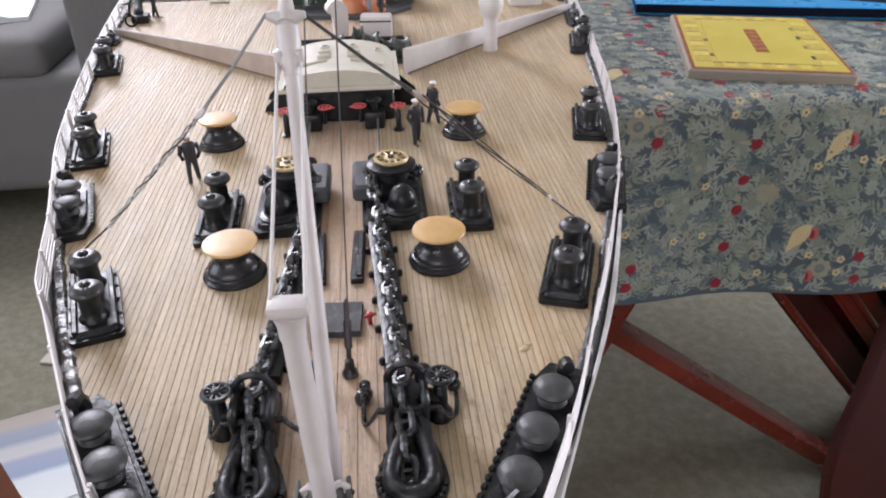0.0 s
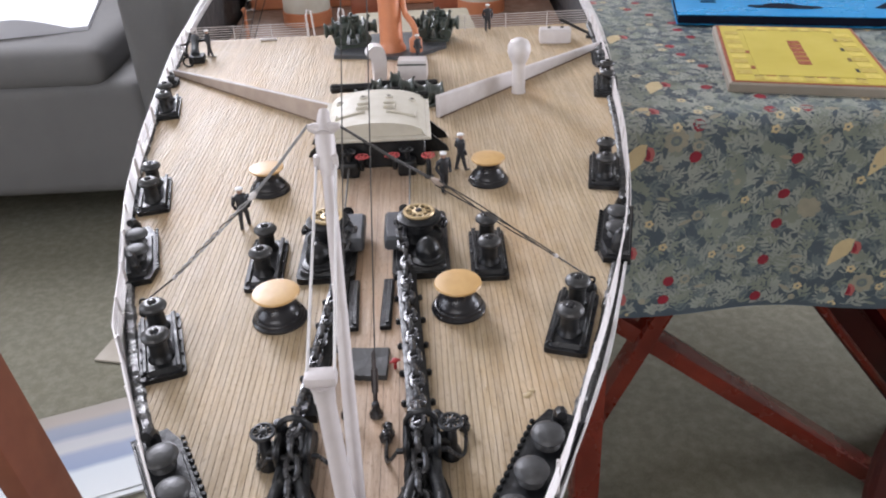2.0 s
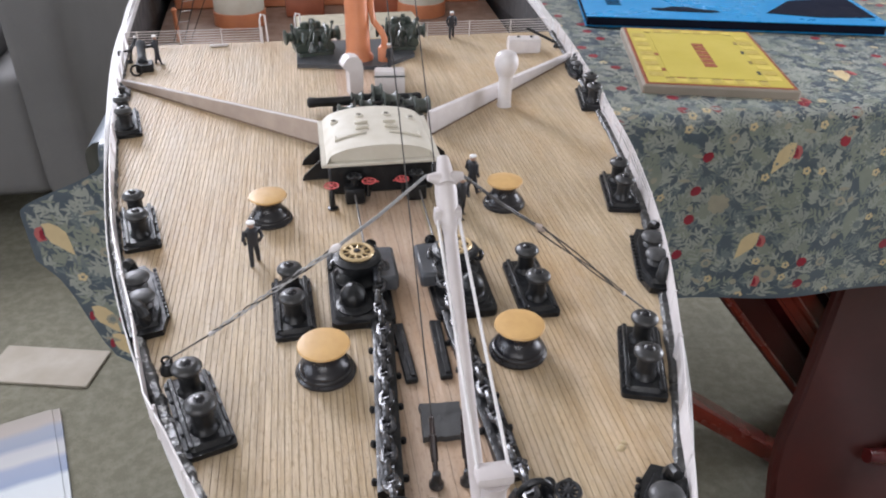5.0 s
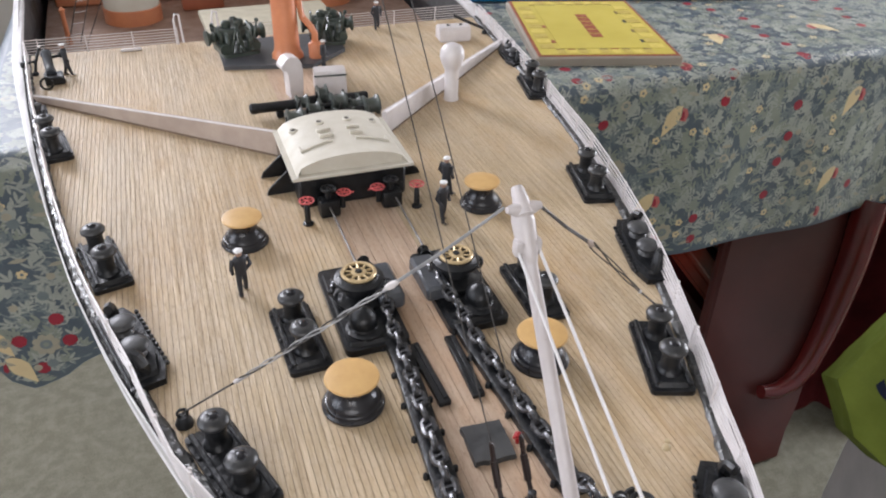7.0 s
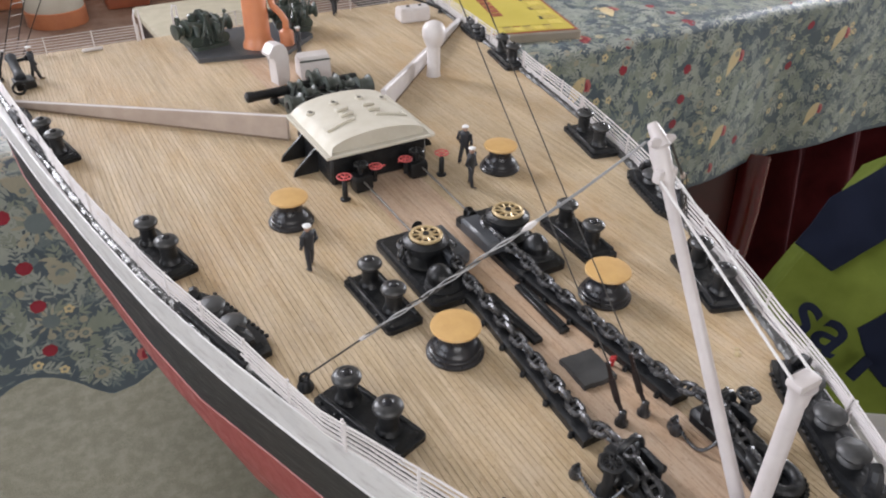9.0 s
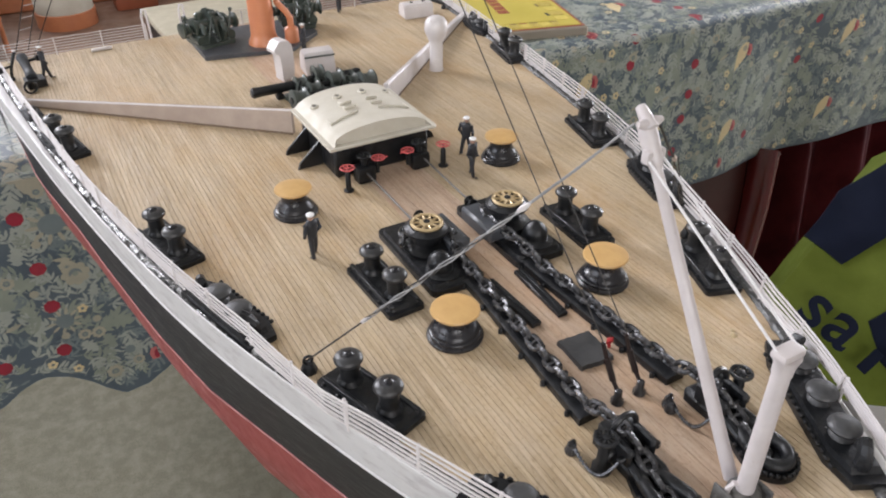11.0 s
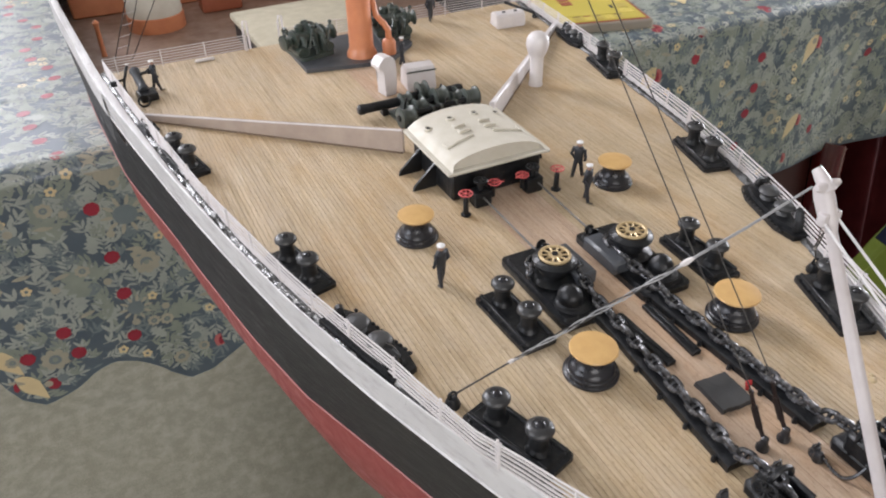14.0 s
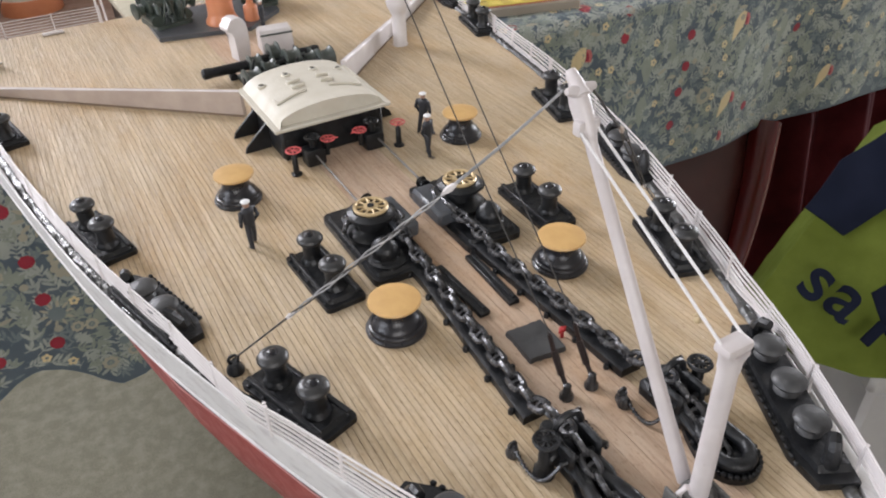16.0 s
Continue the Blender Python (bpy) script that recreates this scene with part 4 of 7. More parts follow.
for e in (-1, 1):
    tube(bm, [JIB_TOP + Vector((0, -0.01, 0.02)), JIB_TOP + Vector((e * 0.045, -0.012, 0.035)), JIB_TOP + Vector((e * 0.075, -0.015, 0.04))], 0.036, 10, 0.014)
    block(bm, JIB_TOP + Vector((e * 0.04, -0.07, -0.11)), (0.035, 0.05, 0.07), 0.014, seg=2)
tube(bm, [JIB_TOP + Vector((0.0, -0.03, 0.01)), JIB_TOP + Vector((0.0, 0.02, 0.05)), JIB_TOP + Vector((0.0, 0.05, 0.075)), JIB_TOP + Vector((0.0, 0.066, 0.087))], 0.038, 12, 0.024)
part("jib_head", bm, CRANE_SHADED, crane)
for e in (-1, 1):
    bm = bmesh.new()
    tube(bm, [(-0.031 + e * 0.055, 0.0, 1.03), JIB_TOP + Vector((e * 0.045, -0.05, -0.1))], 0.007, 7)
    part("topping_lift", bm, CORD_WHITE, crane, "white cotton cord")

TIP = Vector((-0.062, -1.95, 1.68))


def guy(s, label):
    ob = thing("crane_guy", (0, 0, 0), 0, label, "guy rope", "crane guys")
    eye = Vector((s * 1.545, -1.0, 0.04)) if s < 0 else Vector((1.50, -1.02, 0.06))
    low = Vector((-1.23, -1.165, 0.385)) if s < 0 else Vector((1.22, -1.17, 0.40))
    high = Vector((-0.515, -1.655, 1.185)) if s < 0 else Vector((0.465, -1.69, 1.23))
    tip = TIP + Vector((s * 0.07, 0, 0.0))
    bm = bmesh.new()
    lathe(bm, [(0.05, 0), (0.052, 0.02), (0.035, 0.06), (0.03, 0.07)], 12, at=(eye.x, eye.y, 0))
    tube(bm, [(eye.x + 0.028 * math.cos(radians(a)), eye.y, 0.09 + 0.028 * math.sin(radians(a))) for a in range(0, 360, 24)], 0.009, 6, closed=True)
    part("eye_bolt", bm, BLACK, ob)
    bm = bmesh.new()
    tube(bm, [eye + Vector((0, 0, 0.05)), low], 0.006, 6)
    part("pendant", bm, WIRE, ob)
    axis = (high - low).normalized()
    aside = axis.cross(Vector((0, 0, 1))).normalized()
    over = axis.cross(aside)
    turns = 3.2 if s < 0 else 0.6
    for n, mat in enumerate((TWINE, TWINE, WIRE) if s < 0 else (WIRE, WIRE, WIRE)):
        bm = bmesh.new()
        strand = []
        for k in range(31):
            f = k / 30
            a = 6.283 * (turns * f + n / 3)
            spread = 0.0075 + 0.003 * math.sin(math.pi * f) if s < 0 else 0.006 + 0.012 * f ** 0.7
            strand.append(low.lerp(high, f) + spread * (math.cos(a) * aside + math.sin(a) * over))
        tube(bm, strand, 0.0042, 5)
        part("strand", bm, mat, ob)
    for p in (low, high):
        bm = bmesh.new()
        dd = (high - low).to_track_quat("Z", "Y").to_matrix().to_4x4()
        r = 0.018 if p is low else 0.024
        lathe(bm, [(0.006, -r * 2.2), (r * 0.62, -r * 1.0), (r * 0.8, 0), (r * 0.62, r * 1.0), (0.006, r * 2.2)], 8, at=p, m=dd, sx=0.75)
        part("block", bm, WHITE if s < 0 or p is low else PINKISH, ob, "small white rigging block")
    bm = bmesh.new()
    for e in (-1, 1):
        tube(bm, [high + Vector((0, 0, 0.006 * e)), high.lerp(tip, 0.5) + Vector((0, 0, -0.01 + 0.005 * e)), tip + Vector((0, 0, 0.003 * e))], 0.0045, 6)
    part("span", bm, TWINE if s < 0 else WIRE, ob)


guy(-1, "grey twisted crane guy with two white blocks to a deck eye")
guy(1, "dark crane guy with small pale blocks to the deck edge")

# bow recess with the centre hawse
ob = thing("bow_recess", (0, -3.55, 0), 0, "dark bow recess with a low angled breakwater", "bow recess")
bm = bmesh.new()
prism(bm, [(-0.42, -0.25), (0.42, -0.25), (0.5, 0.02), (0.5, 0.30), (0.09, 0.51), (-0.09, 0.51), (-0.5, 0.30), (-0.5, 0.02)], 0, 0.012)
part("plate", bm, RECESS, ob, "brown stained recess floor")
bm = bmesh.new()
lathe(bm, [(0.26, 0.02), (0.24, 0.08), (0.17, 0.14), (0.06, 0.17), (0.005, 0.172)], 12, at=(0, 0.11, 0))
block(bm, (0, 0.14, 0.14), (0.03, 0.2, 0.10), 0.01)
part("anchor_crown", bm, BLACK, ob)

# ---- companion house with cream roof ----
house = thing("skylight_house", (-0.025, 1.57, 0), 0, "black deckhouse with an arched cream roof, ports and handles", "deckhouse")
bm = bmesh.new()
block(bm, (0, -0.02, 0.145), (0.90, 0.82, 0.29), 0.02)
part("casing", bm, BLACK, house)
bm = bmesh.new()
n, w, d = 24, 0.507, 0.485
top, low = [], []
for i in range(n + 1):
    x = -w + 2 * w * i / n
    z = 0.315 + (0.13 * math.sqrt(max(0, 1 - (x / 0.458) ** 2)) if abs(x) < 0.458 else 0)
    top.append((x, z))
front, back, lipf, lipb = [], [], [], []
for x, z in top:
    inset = 0.06 if z > 0.316 else 0.0
    front.append(bm.verts.new((x, -d + inset, z)))
    back.append(bm.verts.new((x, d - inset * 0.3, z)))
for i in range(n):
    bm.faces.new((front[i], front[i + 1], back[i + 1], back[i]))
ff = [bm.verts.new((x, -d + 0.06, 0.312)) for x, z in top]
bb = [bm.verts.new((x, d - 0.018, 0.312)) for x, z in top]
for i in range(n):
    bm.faces.new((ff[i], ff[i + 1], front[i + 1], front[i]))
    bm.faces.new((back[i], back[i + 1], bb[i + 1], bb[i]))
part("roof_arch", bm, CREAM, house, "cream arched roof top")
bm = bmesh.new()
block(bm, (0, 0, 0.298), (2 * w, 2 * d, 0.032), 0.008)
part("roof_slab", bm, CREAM, house)
bm = bmesh.new()
lathe(bm, [(0.04, 0), (0.04, 0.025), (0.028, 0.03), (0.022, 0.012), (0.004, 0.01)], 16)
port = part("roof_port", bm, CREAM, house)
bm = bmesh.new()
lathe(bm, [(0.019, 0), (0.019, 0.02), (0.003, 0.021)], 12)
glass = part("port_glass", bm, BLACK_GLOSS, house)
for k, x in enumerate((-0.36, -0.13, 0.12, 0.34)):
    z = 0.312 + 0.13 * math.sqrt(1 - (x / 0.458) ** 2)
    m = shift(x, 0.26 - 0.02 * abs(k - 1.5), z - 0.008)
    m2 = shift(x, 0.26 - 0.02 * abs(k - 1.5), z - 0.004)
    if k:
        again(port, m, house)
        again(glass, m2, house)
    else:
        port.matrix_basis, glass.matrix_basis = m, m2


def arch(x):
    return 0.312 + 0.13 * math.sqrt(max(0.0, 1 - (x / 0.458) ** 2))


for s in (-1, 1):
    x = s * 0.105
    for yy in (0.06, -0.05):
        bm = bmesh.new()
        block(bm, (x + s * 0.02, yy, arch(x + s * 0.02) + 0.016), (0.11, 0.024, 0.034), 0.006, m=Matrix.Rotation(radians(6 * s), 4, "Y"))
        block(bm, (x + s * 0.065, yy + 0.022, arch(x + s * 0.065) + 0.012), (0.03, 0.055, 0.034), 0.006)
        part("hinge", bm, CREAM, house)
    bm = bmesh.new()
    xs = [s * (0.10 + 0.265 * k / 8) for k in range(9)]
    tube(bm, [(xx, -0.15 - 0.05 * k / 8, arch(xx) + 0.012) for k, xx in enumerate(xs)] + [(s * 0.37, -0.11, arch(s * 0.37) + 0.012)], 0.012, 6)
    part("lift_bar", bm, CREAM, house)
for s in (-1, 1):
    for yy in (0.22, -0.1):
        bm = bmesh.new()
        vs = [(s * 0.45, 0.24), (s * 0.45, 0.0), (s * 0.68, 0.0), (s * 0.66, 0.05)]
        a = [bm.verts.new((x, yy - 0.012, z)) for x, z in vs]
        b = [bm.verts.new((x, yy + 0.012, z)) for x, z in vs]
        bm.faces.new(a)
        bm.faces.new(b[::-1])
        for k in range(4):
            bm.faces.new((a[k], b[k], b[(k + 1) % 4], a[(k + 1) % 4]))
        part("bracket", bm, BLACK, house)


def wheel_on(bm, x, y, z, r, bar=0.0062):
    tube(bm, [(x + r * math.cos(radians(a)), y + r * math.sin(radians(a)), z) for a in range(0, 360, 24)], bar, 6, closed=True)
    for a in range(0, 180, 60):
        c, d = r * math.cos(radians(a)), r * math.sin(radians(a))
        tube(bm, [(x - c, y - d, z), (x + c, y + d, z)], bar * 0.8, 5)


for x in (-0.465, 0.445):
    ob = thing("valve_pedestal", (x, 0.9, 0), 0, "slim dark valve pedestal with a red spoked wheel", "valve", "valve pedestals")
    bm = bmesh.new()
    lathe(bm, [(0.045, 0), (0.045, 0.012), (0.025, 0.02), (0.023, 0.16), (0.012, 0.18), (0.01, 0.215)], 10)
    part("stand", bm, BLACK, ob)
    bm = bmesh.new()
    wheel_on(bm, 0, 0, 0.215, 0.058)
    part("wheel", bm, PINK_RED, ob, "small red spoked wheel")
for x, flip in ((-0.27, 1), (0.25, -1)):
    ob = thing("steam_valve", (x, 1.0, 0), 0, "black steam valve block with one black and one red wheel", "valve", "steam valves")
    bm = bmesh.new()
    block(bm, (0, 0, 0.075), (0.17, 0.14, 0.15), 0.03, seg=2)
    tube(bm, [(0, 0, 0.1), (0, 0, 0.235)], 0.03, 10)
    tube(bm, [(0.11 * flip, -0.02, 0.06), (0.11 * flip, -0.02, 0.19)], 0.022, 8)
    part("body", bm, BLACK, ob)
    bm = bmesh.new()
    wheel_on(bm, 0, 0, 0.235, 0.055, 0.011)
    part("wheel", bm, BLACK, ob)
    bm = bmesh.new()
    wheel_on(bm, 0.12 * flip, -0.03, 0.2, 0.056)
    tube(bm, [(0.12 * flip, -0.03, 0.2), (0.2 * flip, -0.05, 0.2)], 0.007, 5)
    part("red_wheel", bm, PINK_RED, ob, "small red spoked wheel")

# ---- breakwater ----
for s, inner, outer in ((-1, (-0.48, 2.19), (-2.69, 4.22)), (1, (0.58, 2.33), (2.82, 4.56))):
    ob = thing("breakwater", (0, 0, 0), 0, "tapered breakwater wing on the deck, shade toned pinkish into the port one", "breakwater", "breakwater wings")
    a, b = Vector((*inner, 0)), Vector((*outer, 0))
    nrm = (b - a).normalized().cross(Vector((0, 0, 1)))
    nrm = nrm if nrm.y < 0 else -nrm
    bm = bmesh.new()
    prev = None
    for k in range(11):
        f = k / 10
        p = a.lerp(b, f)
        h = 0.235 - 0.175 * f
        ring = [bm.verts.new(p + nrm * e + Vector((0, 0, z))) for e, z in ((-0.028, 0), (-0.028, h), (-0.02, h + 0.01), (0.02, h + 0.01), (0.028, h), (0.028, 0))]
        if prev:
            for i in range(5):
                bm.faces.new((prev[i], ring[i], ring[i + 1], prev[i + 1]))
        else:
            bm.faces.new(ring)
        prev = ring
    bm.faces.new(prev[::-1])
    # the port wing's shaded front is put into its pink-grey colour
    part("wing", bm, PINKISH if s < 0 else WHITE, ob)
    bm = bmesh.new()
    tube(bm, [a.lerp(b, k / 20) + nrm * 0.016 + Vector((0, 0, 0.243 - 0.175 * k / 20 + 0.002 * noise.noise(Vector((k * 1.7, s, 0.9))))) for k in range(21)], 0.010, 6)
    part("top_edge", bm, WHITE, ob, "white strip along the top edge")
    # brown strip that draws the wing's shadow line on the deck
    bm = bmesh.new()
    tube(bm, [a.lerp(b, k / 30) + nrm * (0.032 + 0.004 * noise.noise(Vector((k * 0.9, s, 0.3)))) * e + Vector((0, 0, 0.006)) for e in (1,) for k in range(31)], 0.011, 5)
    part("foot_shade", bm, CAULK, ob, "brown strip standing in for the shadow along its foot")
    for k in (3, 11, 20):
        bm = bmesh.new()
        p = a.lerp(b, k / 24)
        h = 0.2 - 0.15 * k / 24
        back = -nrm * 0.11
        tri = [p + Vector((0, 0, 0.0)), p + back, p + Vector((0, 0, h))]
        along = (b - a).normalized() * 0.012
        lo = [bm.verts.new(q - along) for q in tri]
        hi = [bm.verts.new(q + along) for q in tri]
        bm.faces.new(lo)
        bm.faces.new(hi[::-1])
        for i in range(3):
            bm.faces.new((lo[i], hi[i], hi[(i + 1) % 3], lo[(i + 1) % 3]))
        bmesh.ops.recalc_face_normals(bm, faces=bm.faces[:])
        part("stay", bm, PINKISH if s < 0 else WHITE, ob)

# ---- vents and lockers ----
ob = thing("cowl_ventilator", (1.525, 2.99, 0), -20, "white cowl ventilator with a bulbous head", "ventilator")
bm = bmesh.new()
lathe(bm, [(0.082, 0), (0.08, 0.02), (0.075, 0.03), (0.075, 0.34), (0.09, 0.38)], 20)
part("trunk", bm, WHITE, ob)
bm = bmesh.new()
lathe(bm, [(0.085, 0.35), (0.112, 0.41), (0.13, 0.47), (0.125, 0.54), (0.098, 0.59), (0.05, 0.615), (0.004, 0.62)], 24)
part("cowl", bm, WHITE, ob)
ob = thing("swan_vent", (-0.09, 3.58, 0), -78, "white swan-neck ventilator slab with a hooded lip", "ventilator")
bm = bmesh.new()
outline = [(-0.055, 0), (0.085, 0), (0.098, 0.16), (0.104, 0.30), (0.092, 0.385), (0.058, 0.438), (-0.02, 0.458), (-0.075, 0.44), (-0.132, 0.365), (-0.120, 0.325), (-0.078, 0.318), (-0.056, 0.26)]
prism(bm, outline, -0.085, 0.085, m=Matrix.Rotation(radians(90), 4, "Z") @ Matrix.Rotation(radians(90), 4, "X"))
bmesh.ops.bevel(bm, geom=bm.edges[:], offset=0.006, segments=2, affect="EDGES")
part("trunk", bm, WHITE, ob)
ob = thing("deck_locker", (0.33, 3.62, 0), -6, "white sloped locker with a dark strap", "locker")
bm = bmesh.new()
prism(bm, [(-0.16, 0), (0.16, 0), (0.13, 0.19), (0.05, 0.27), (-0.10, 0.25)], -0.17, 0.17, m=Matrix.Rotation(radians(90), 4, "Z") @ Matrix.Rotation(radians(90), 4, "X"))
bmesh.ops.bevel(bm, geom=bm.edges[:], offset=0.012, segments=2, affect="EDGES")
part("body", bm, WHITE, ob)
bm = bmesh.new()
block(bm, (0, -0.125, 0.215), (0.35, 0.022, 0.014), 0.003, m=Matrix.Translation((0, 0, 0)))
part("strap", bm, GREEN, ob)
ob = thing("rail_locker", (2.27, 4.93, 0), -6, "white box locker with two round dark holes", "locker")
bm = bmesh.new()
prism(bm, [(-0.15, 0), (0.12, 0), (0.10, 0.17), (-0.06, 0.20), (-0.13, 0.17)], -0.21, 0.21, m=Matrix.Rotation(radians(90), 4, "Z") @ Matrix.Rotation(radians(90), 4, "X"))
bmesh.ops.bevel(bm, geom=bm.edges[:], offset=0.016, segments=2, affect="EDGES")
part("body", bm, WHITE, ob)
for x in (-0.08, 0.09):
    bm = bmesh.new()
    lathe(bm, [(0.022, 0.18), (0.022, 0.205), (0.003, 0.206)], 12, at=(x, -0.05, 0))
    part("hole", bm, BLACK, ob)


# ---- steam winches ----


def winch(at, turn, long, bulk=1.0):
    mat = GREEN
    long /= bulk
    ob = thing("steam_winch", at, turn, "dark green steam winch with drums and warping ends", "winch", "steam winches")
    bm = bmesh.new()
    prism(bm, rounded(long * 0.62, 0.34, 0.03), 0, 0.035)
    part("bed", bm, mat, ob)
    ry = Matrix.Rotation(radians(90), 4, "Y")
    bm = bmesh.new()
    lathe(bm, [(0.05, -long * 0.31), (0.095, -long * 0.3), (0.095, -long * 0.27), (0.065, -long * 0.26), (0.065, long * 0.26), (0.095, long * 0.27), (0.095, long * 0.3), (0.05, long * 0.31)], 18, at=(0, 0.0, 0.16), m=ry)
    part("drum", bm, mat, ob)
    for s in (-1, 1):
        bm = bmesh.new()
        lathe(bm, [(0.035, 0), (0.06, 0.02), (0.045, long * 0.06), (0.045, long * 0.1), (0.075, long * 0.14), (0.075, long * 0.17), (0.03, long * 0.18)], 16, at=(s * long * 0.32, 0, 0.16), m=Matrix.Rotation(radians(90 * s), 4, "Y"))
        part("warping_end", bm, mat, ob)
        bm = bmesh.new()
        block(bm, (s * long * 0.18, 0.0, 0.11), (0.05, 0.26, 0.2), 0.02)
        block(bm, (s * long * 0.18, 0.1, 0.17), (0.09, 0.1, 0.1), 0.03)
        part("side_frame", bm, mat, ob)
        bm = bmesh.new()
        tube(bm, [(s * long * 0.24, -0.13, 0.07), (s * long * 0.24, 0.15, 0.09)], 0.055, 12)
        part("cylinder", bm, mat, ob)
    bm = bmesh.new()
    lathe(bm, [(0.12, -0.02), (0.125, 0), (0.12, 0.02)], 20, at=(0.02, 0.03, 0.18), m=ry)
    part("gear_wheel", bm, mat, ob)
    for x in (-long * 0.1, long * 0.12):
        bm = bmesh.new()
        lathe(bm, [(0.035, 0.2), (0.04, 0.24), (0.04, 0.27), (0.025, 0.285), (0.004, 0.286)], 10, at=(x, 0.05, 0))
        part("valve_chest", bm, mat, ob)
    for x, lean in ((-long * 0.16, 0.07), (long * 0.06, -0.05), (long * 0.2, 0.06)):
        bm = bmesh.new()
        tube(bm, [(x, -0.12, 0.03), (x + lean * 0.5, -0.14, 0.2), (x + lean, -0.12, 0.31)], 0.010, 6)
        lathe(bm, [(0.012, 0.3), (0.019, 0.315), (0.012, 0.33), (0.003, 0.334)], 8, at=(x + lean, -0.12, 0))
        part("lever", bm, mat, ob)
    for x in (-long * 0.05, long * 0.17):
        bm = bmesh.new()
        tube(bm, [(x, -0.17, 0.05), (x, -0.16, 0.13), (x + 0.04, -0.05, 0.21), (x + 0.05, 0.08, 0.24), (x + 0.05, 0.16, 0.1)], 0.014, 7)
        part("steam_pipe", bm, mat, ob)
    bm = bmesh.new()
    tube(bm, [(-long * 0.29, 0.13 + 0.05 * math.cos(radians(t)), 0.2 + 0.05 * math.sin(radians(t))) for t in range(0, 360, 30)], 0.009, 5, closed=True)
    tube(bm, [(-long * 0.29, 0.13, 0.15), (-long * 0.29, 0.13, 0.25)], 0.008, 5)
    tube(bm, [(-long * 0.29, 0.08, 0.2), (-long * 0.29, 0.18, 0.2)], 0.008, 5)
    tube(bm, [(-long * 0.29, 0.13, 0.2), (-long * 0.18, 0.13, 0.2)], 0.009, 5)
    part("hand_wheel", bm, mat, ob)
    bm = bmesh.new()
    for k in range(18):
        t = radians(20 * k)
        block(bm, (0.02, 0.03 + 0.127 * math.cos(t), 0.18 + 0.127 * math.sin(t)), (0.036, 0.018, 0.018), 0.003)
    part("gear_teeth", bm, mat, ob)
    ob.scale = (bulk, bulk, bulk * 0.86)
    return ob


ob = thing("warping_winch", (0.16, 2.88, 0), 3, "grey-green warping winch with flared drums behind the skylight", "winch")
bm = bmesh.new()
prism(bm, rounded(0.86, 0.50, 0.04), 0, 0.03)
part("bed", bm, WINCH_GREEN, ob)
for x, y, z, r, w in ((-0.40, -0.19, 0.125, 0.108, 0.17), (0.41, -0.10, 0.125, 0.104, 0.17), (-0.17, -0.03, 0.13, 0.082, 0.13), (0.10, 0.02, 0.155, 0.104, 0.16), (-0.02, 0.20, 0.185, 0.100, 0.11), (-0.24, 0.17, 0.14, 0.080, 0.13), (0.27, -0.02, 0.12, 0.075, 0.12)):
    bm = bmesh.new()
    h = w / 2
    lathe(bm, [(r * 0.30, -h), (r * 0.86, -h), (r, -h * 0.93), (r, -h * 0.74), (r * 0.76, -h * 0.45), (r * 0.70, 0.0), (r * 0.76, h * 0.45), (r, h * 0.74), (r, h * 0.93), (r * 0.86, h), (r * 0.30, h)], 20, at=(x, y, z), m=Matrix.Rotation(radians(90), 4, "Y"))
    drum = part("drum", bm, WINCH_GREEN, ob, "flared grey-green drum")
    bm = bmesh.new()
    lathe(bm, [(0.003, -h - 0.012), (r * 0.34, -h - 0.010), (r * 0.34, h + 0.010), (0.003, h + 0.012)], 12, at=(x, y, z), m=Matrix.Rotation(radians(90), 4, "Y"))
    part("hub", bm, BLACK, drum, "dark hub")
for y, z, x0, x1 in ((-0.15, 0.125, -0.36, 0.38), (0.0, 0.14, -0.2, 0.3), (0.185, 0.16, -0.28, 0.06)):
    bm = bmesh.new()
    tube(bm, [(x0, y, z), (x1, y, z)], 0.030, 10)
    part("shaft", bm, BLACK, ob)
for x in (-0.29, -0.08, 0.02, 0.20, 0.33):
    bm = bmesh.new()
    prism(bm, [(-0.20, 0.025), (0.22, 0.025), (0.20, 0.15), (0.10, 0.19), (-0.06, 0.14), (-0.19, 0.16)], -0.013, 0.013, m=Matrix.Translation((x, 0, 0)) @ Matrix.Rotation(radians(90), 4, "Z") @ Matrix.Rotation(radians(90), 4, "X"))
    bmesh.ops.recalc_face_normals(bm, faces=bm.faces[:])
    part("side_frame", bm, WINCH_GREEN, ob)
for x, y in ((-0.32, 0.05), (0.16, 0.17), (0.05, -0.16)):
    bm = bmesh.new()
    tube(bm, [(x, y, 0.03), (x + 0.01, y - 0.02, 0.16), (x + 0.03, y - 0.03, 0.23)], 0.012, 6)
    part("lever", bm, BLACK, ob)
ob = thing("boom", (0.0, 3.07, 0), 0, "black round boom lying across the deck behind the winch", "boom")
bm = bmesh.new()
lathe(bm, [(0.035, -0.62), (0.056, -0.60), (0.056, -0.55), (0.050, -0.53), (0.054, 0.52), (0.058, 0.57), (0.05, 0.605), (0.02, 0.615)], 14, at=(0, 0, 0.115), m=Matrix.Rotation(radians(90), 4, "Y"))
part("spar", bm, BLACK, ob)
for x in (-0.32, 0.52):
    bm = bmesh.new()
    block(bm, (x, 0, 0.035), (0.07, 0.09, 0.07), 0.01)
    part("chock", bm, BLACK, ob)

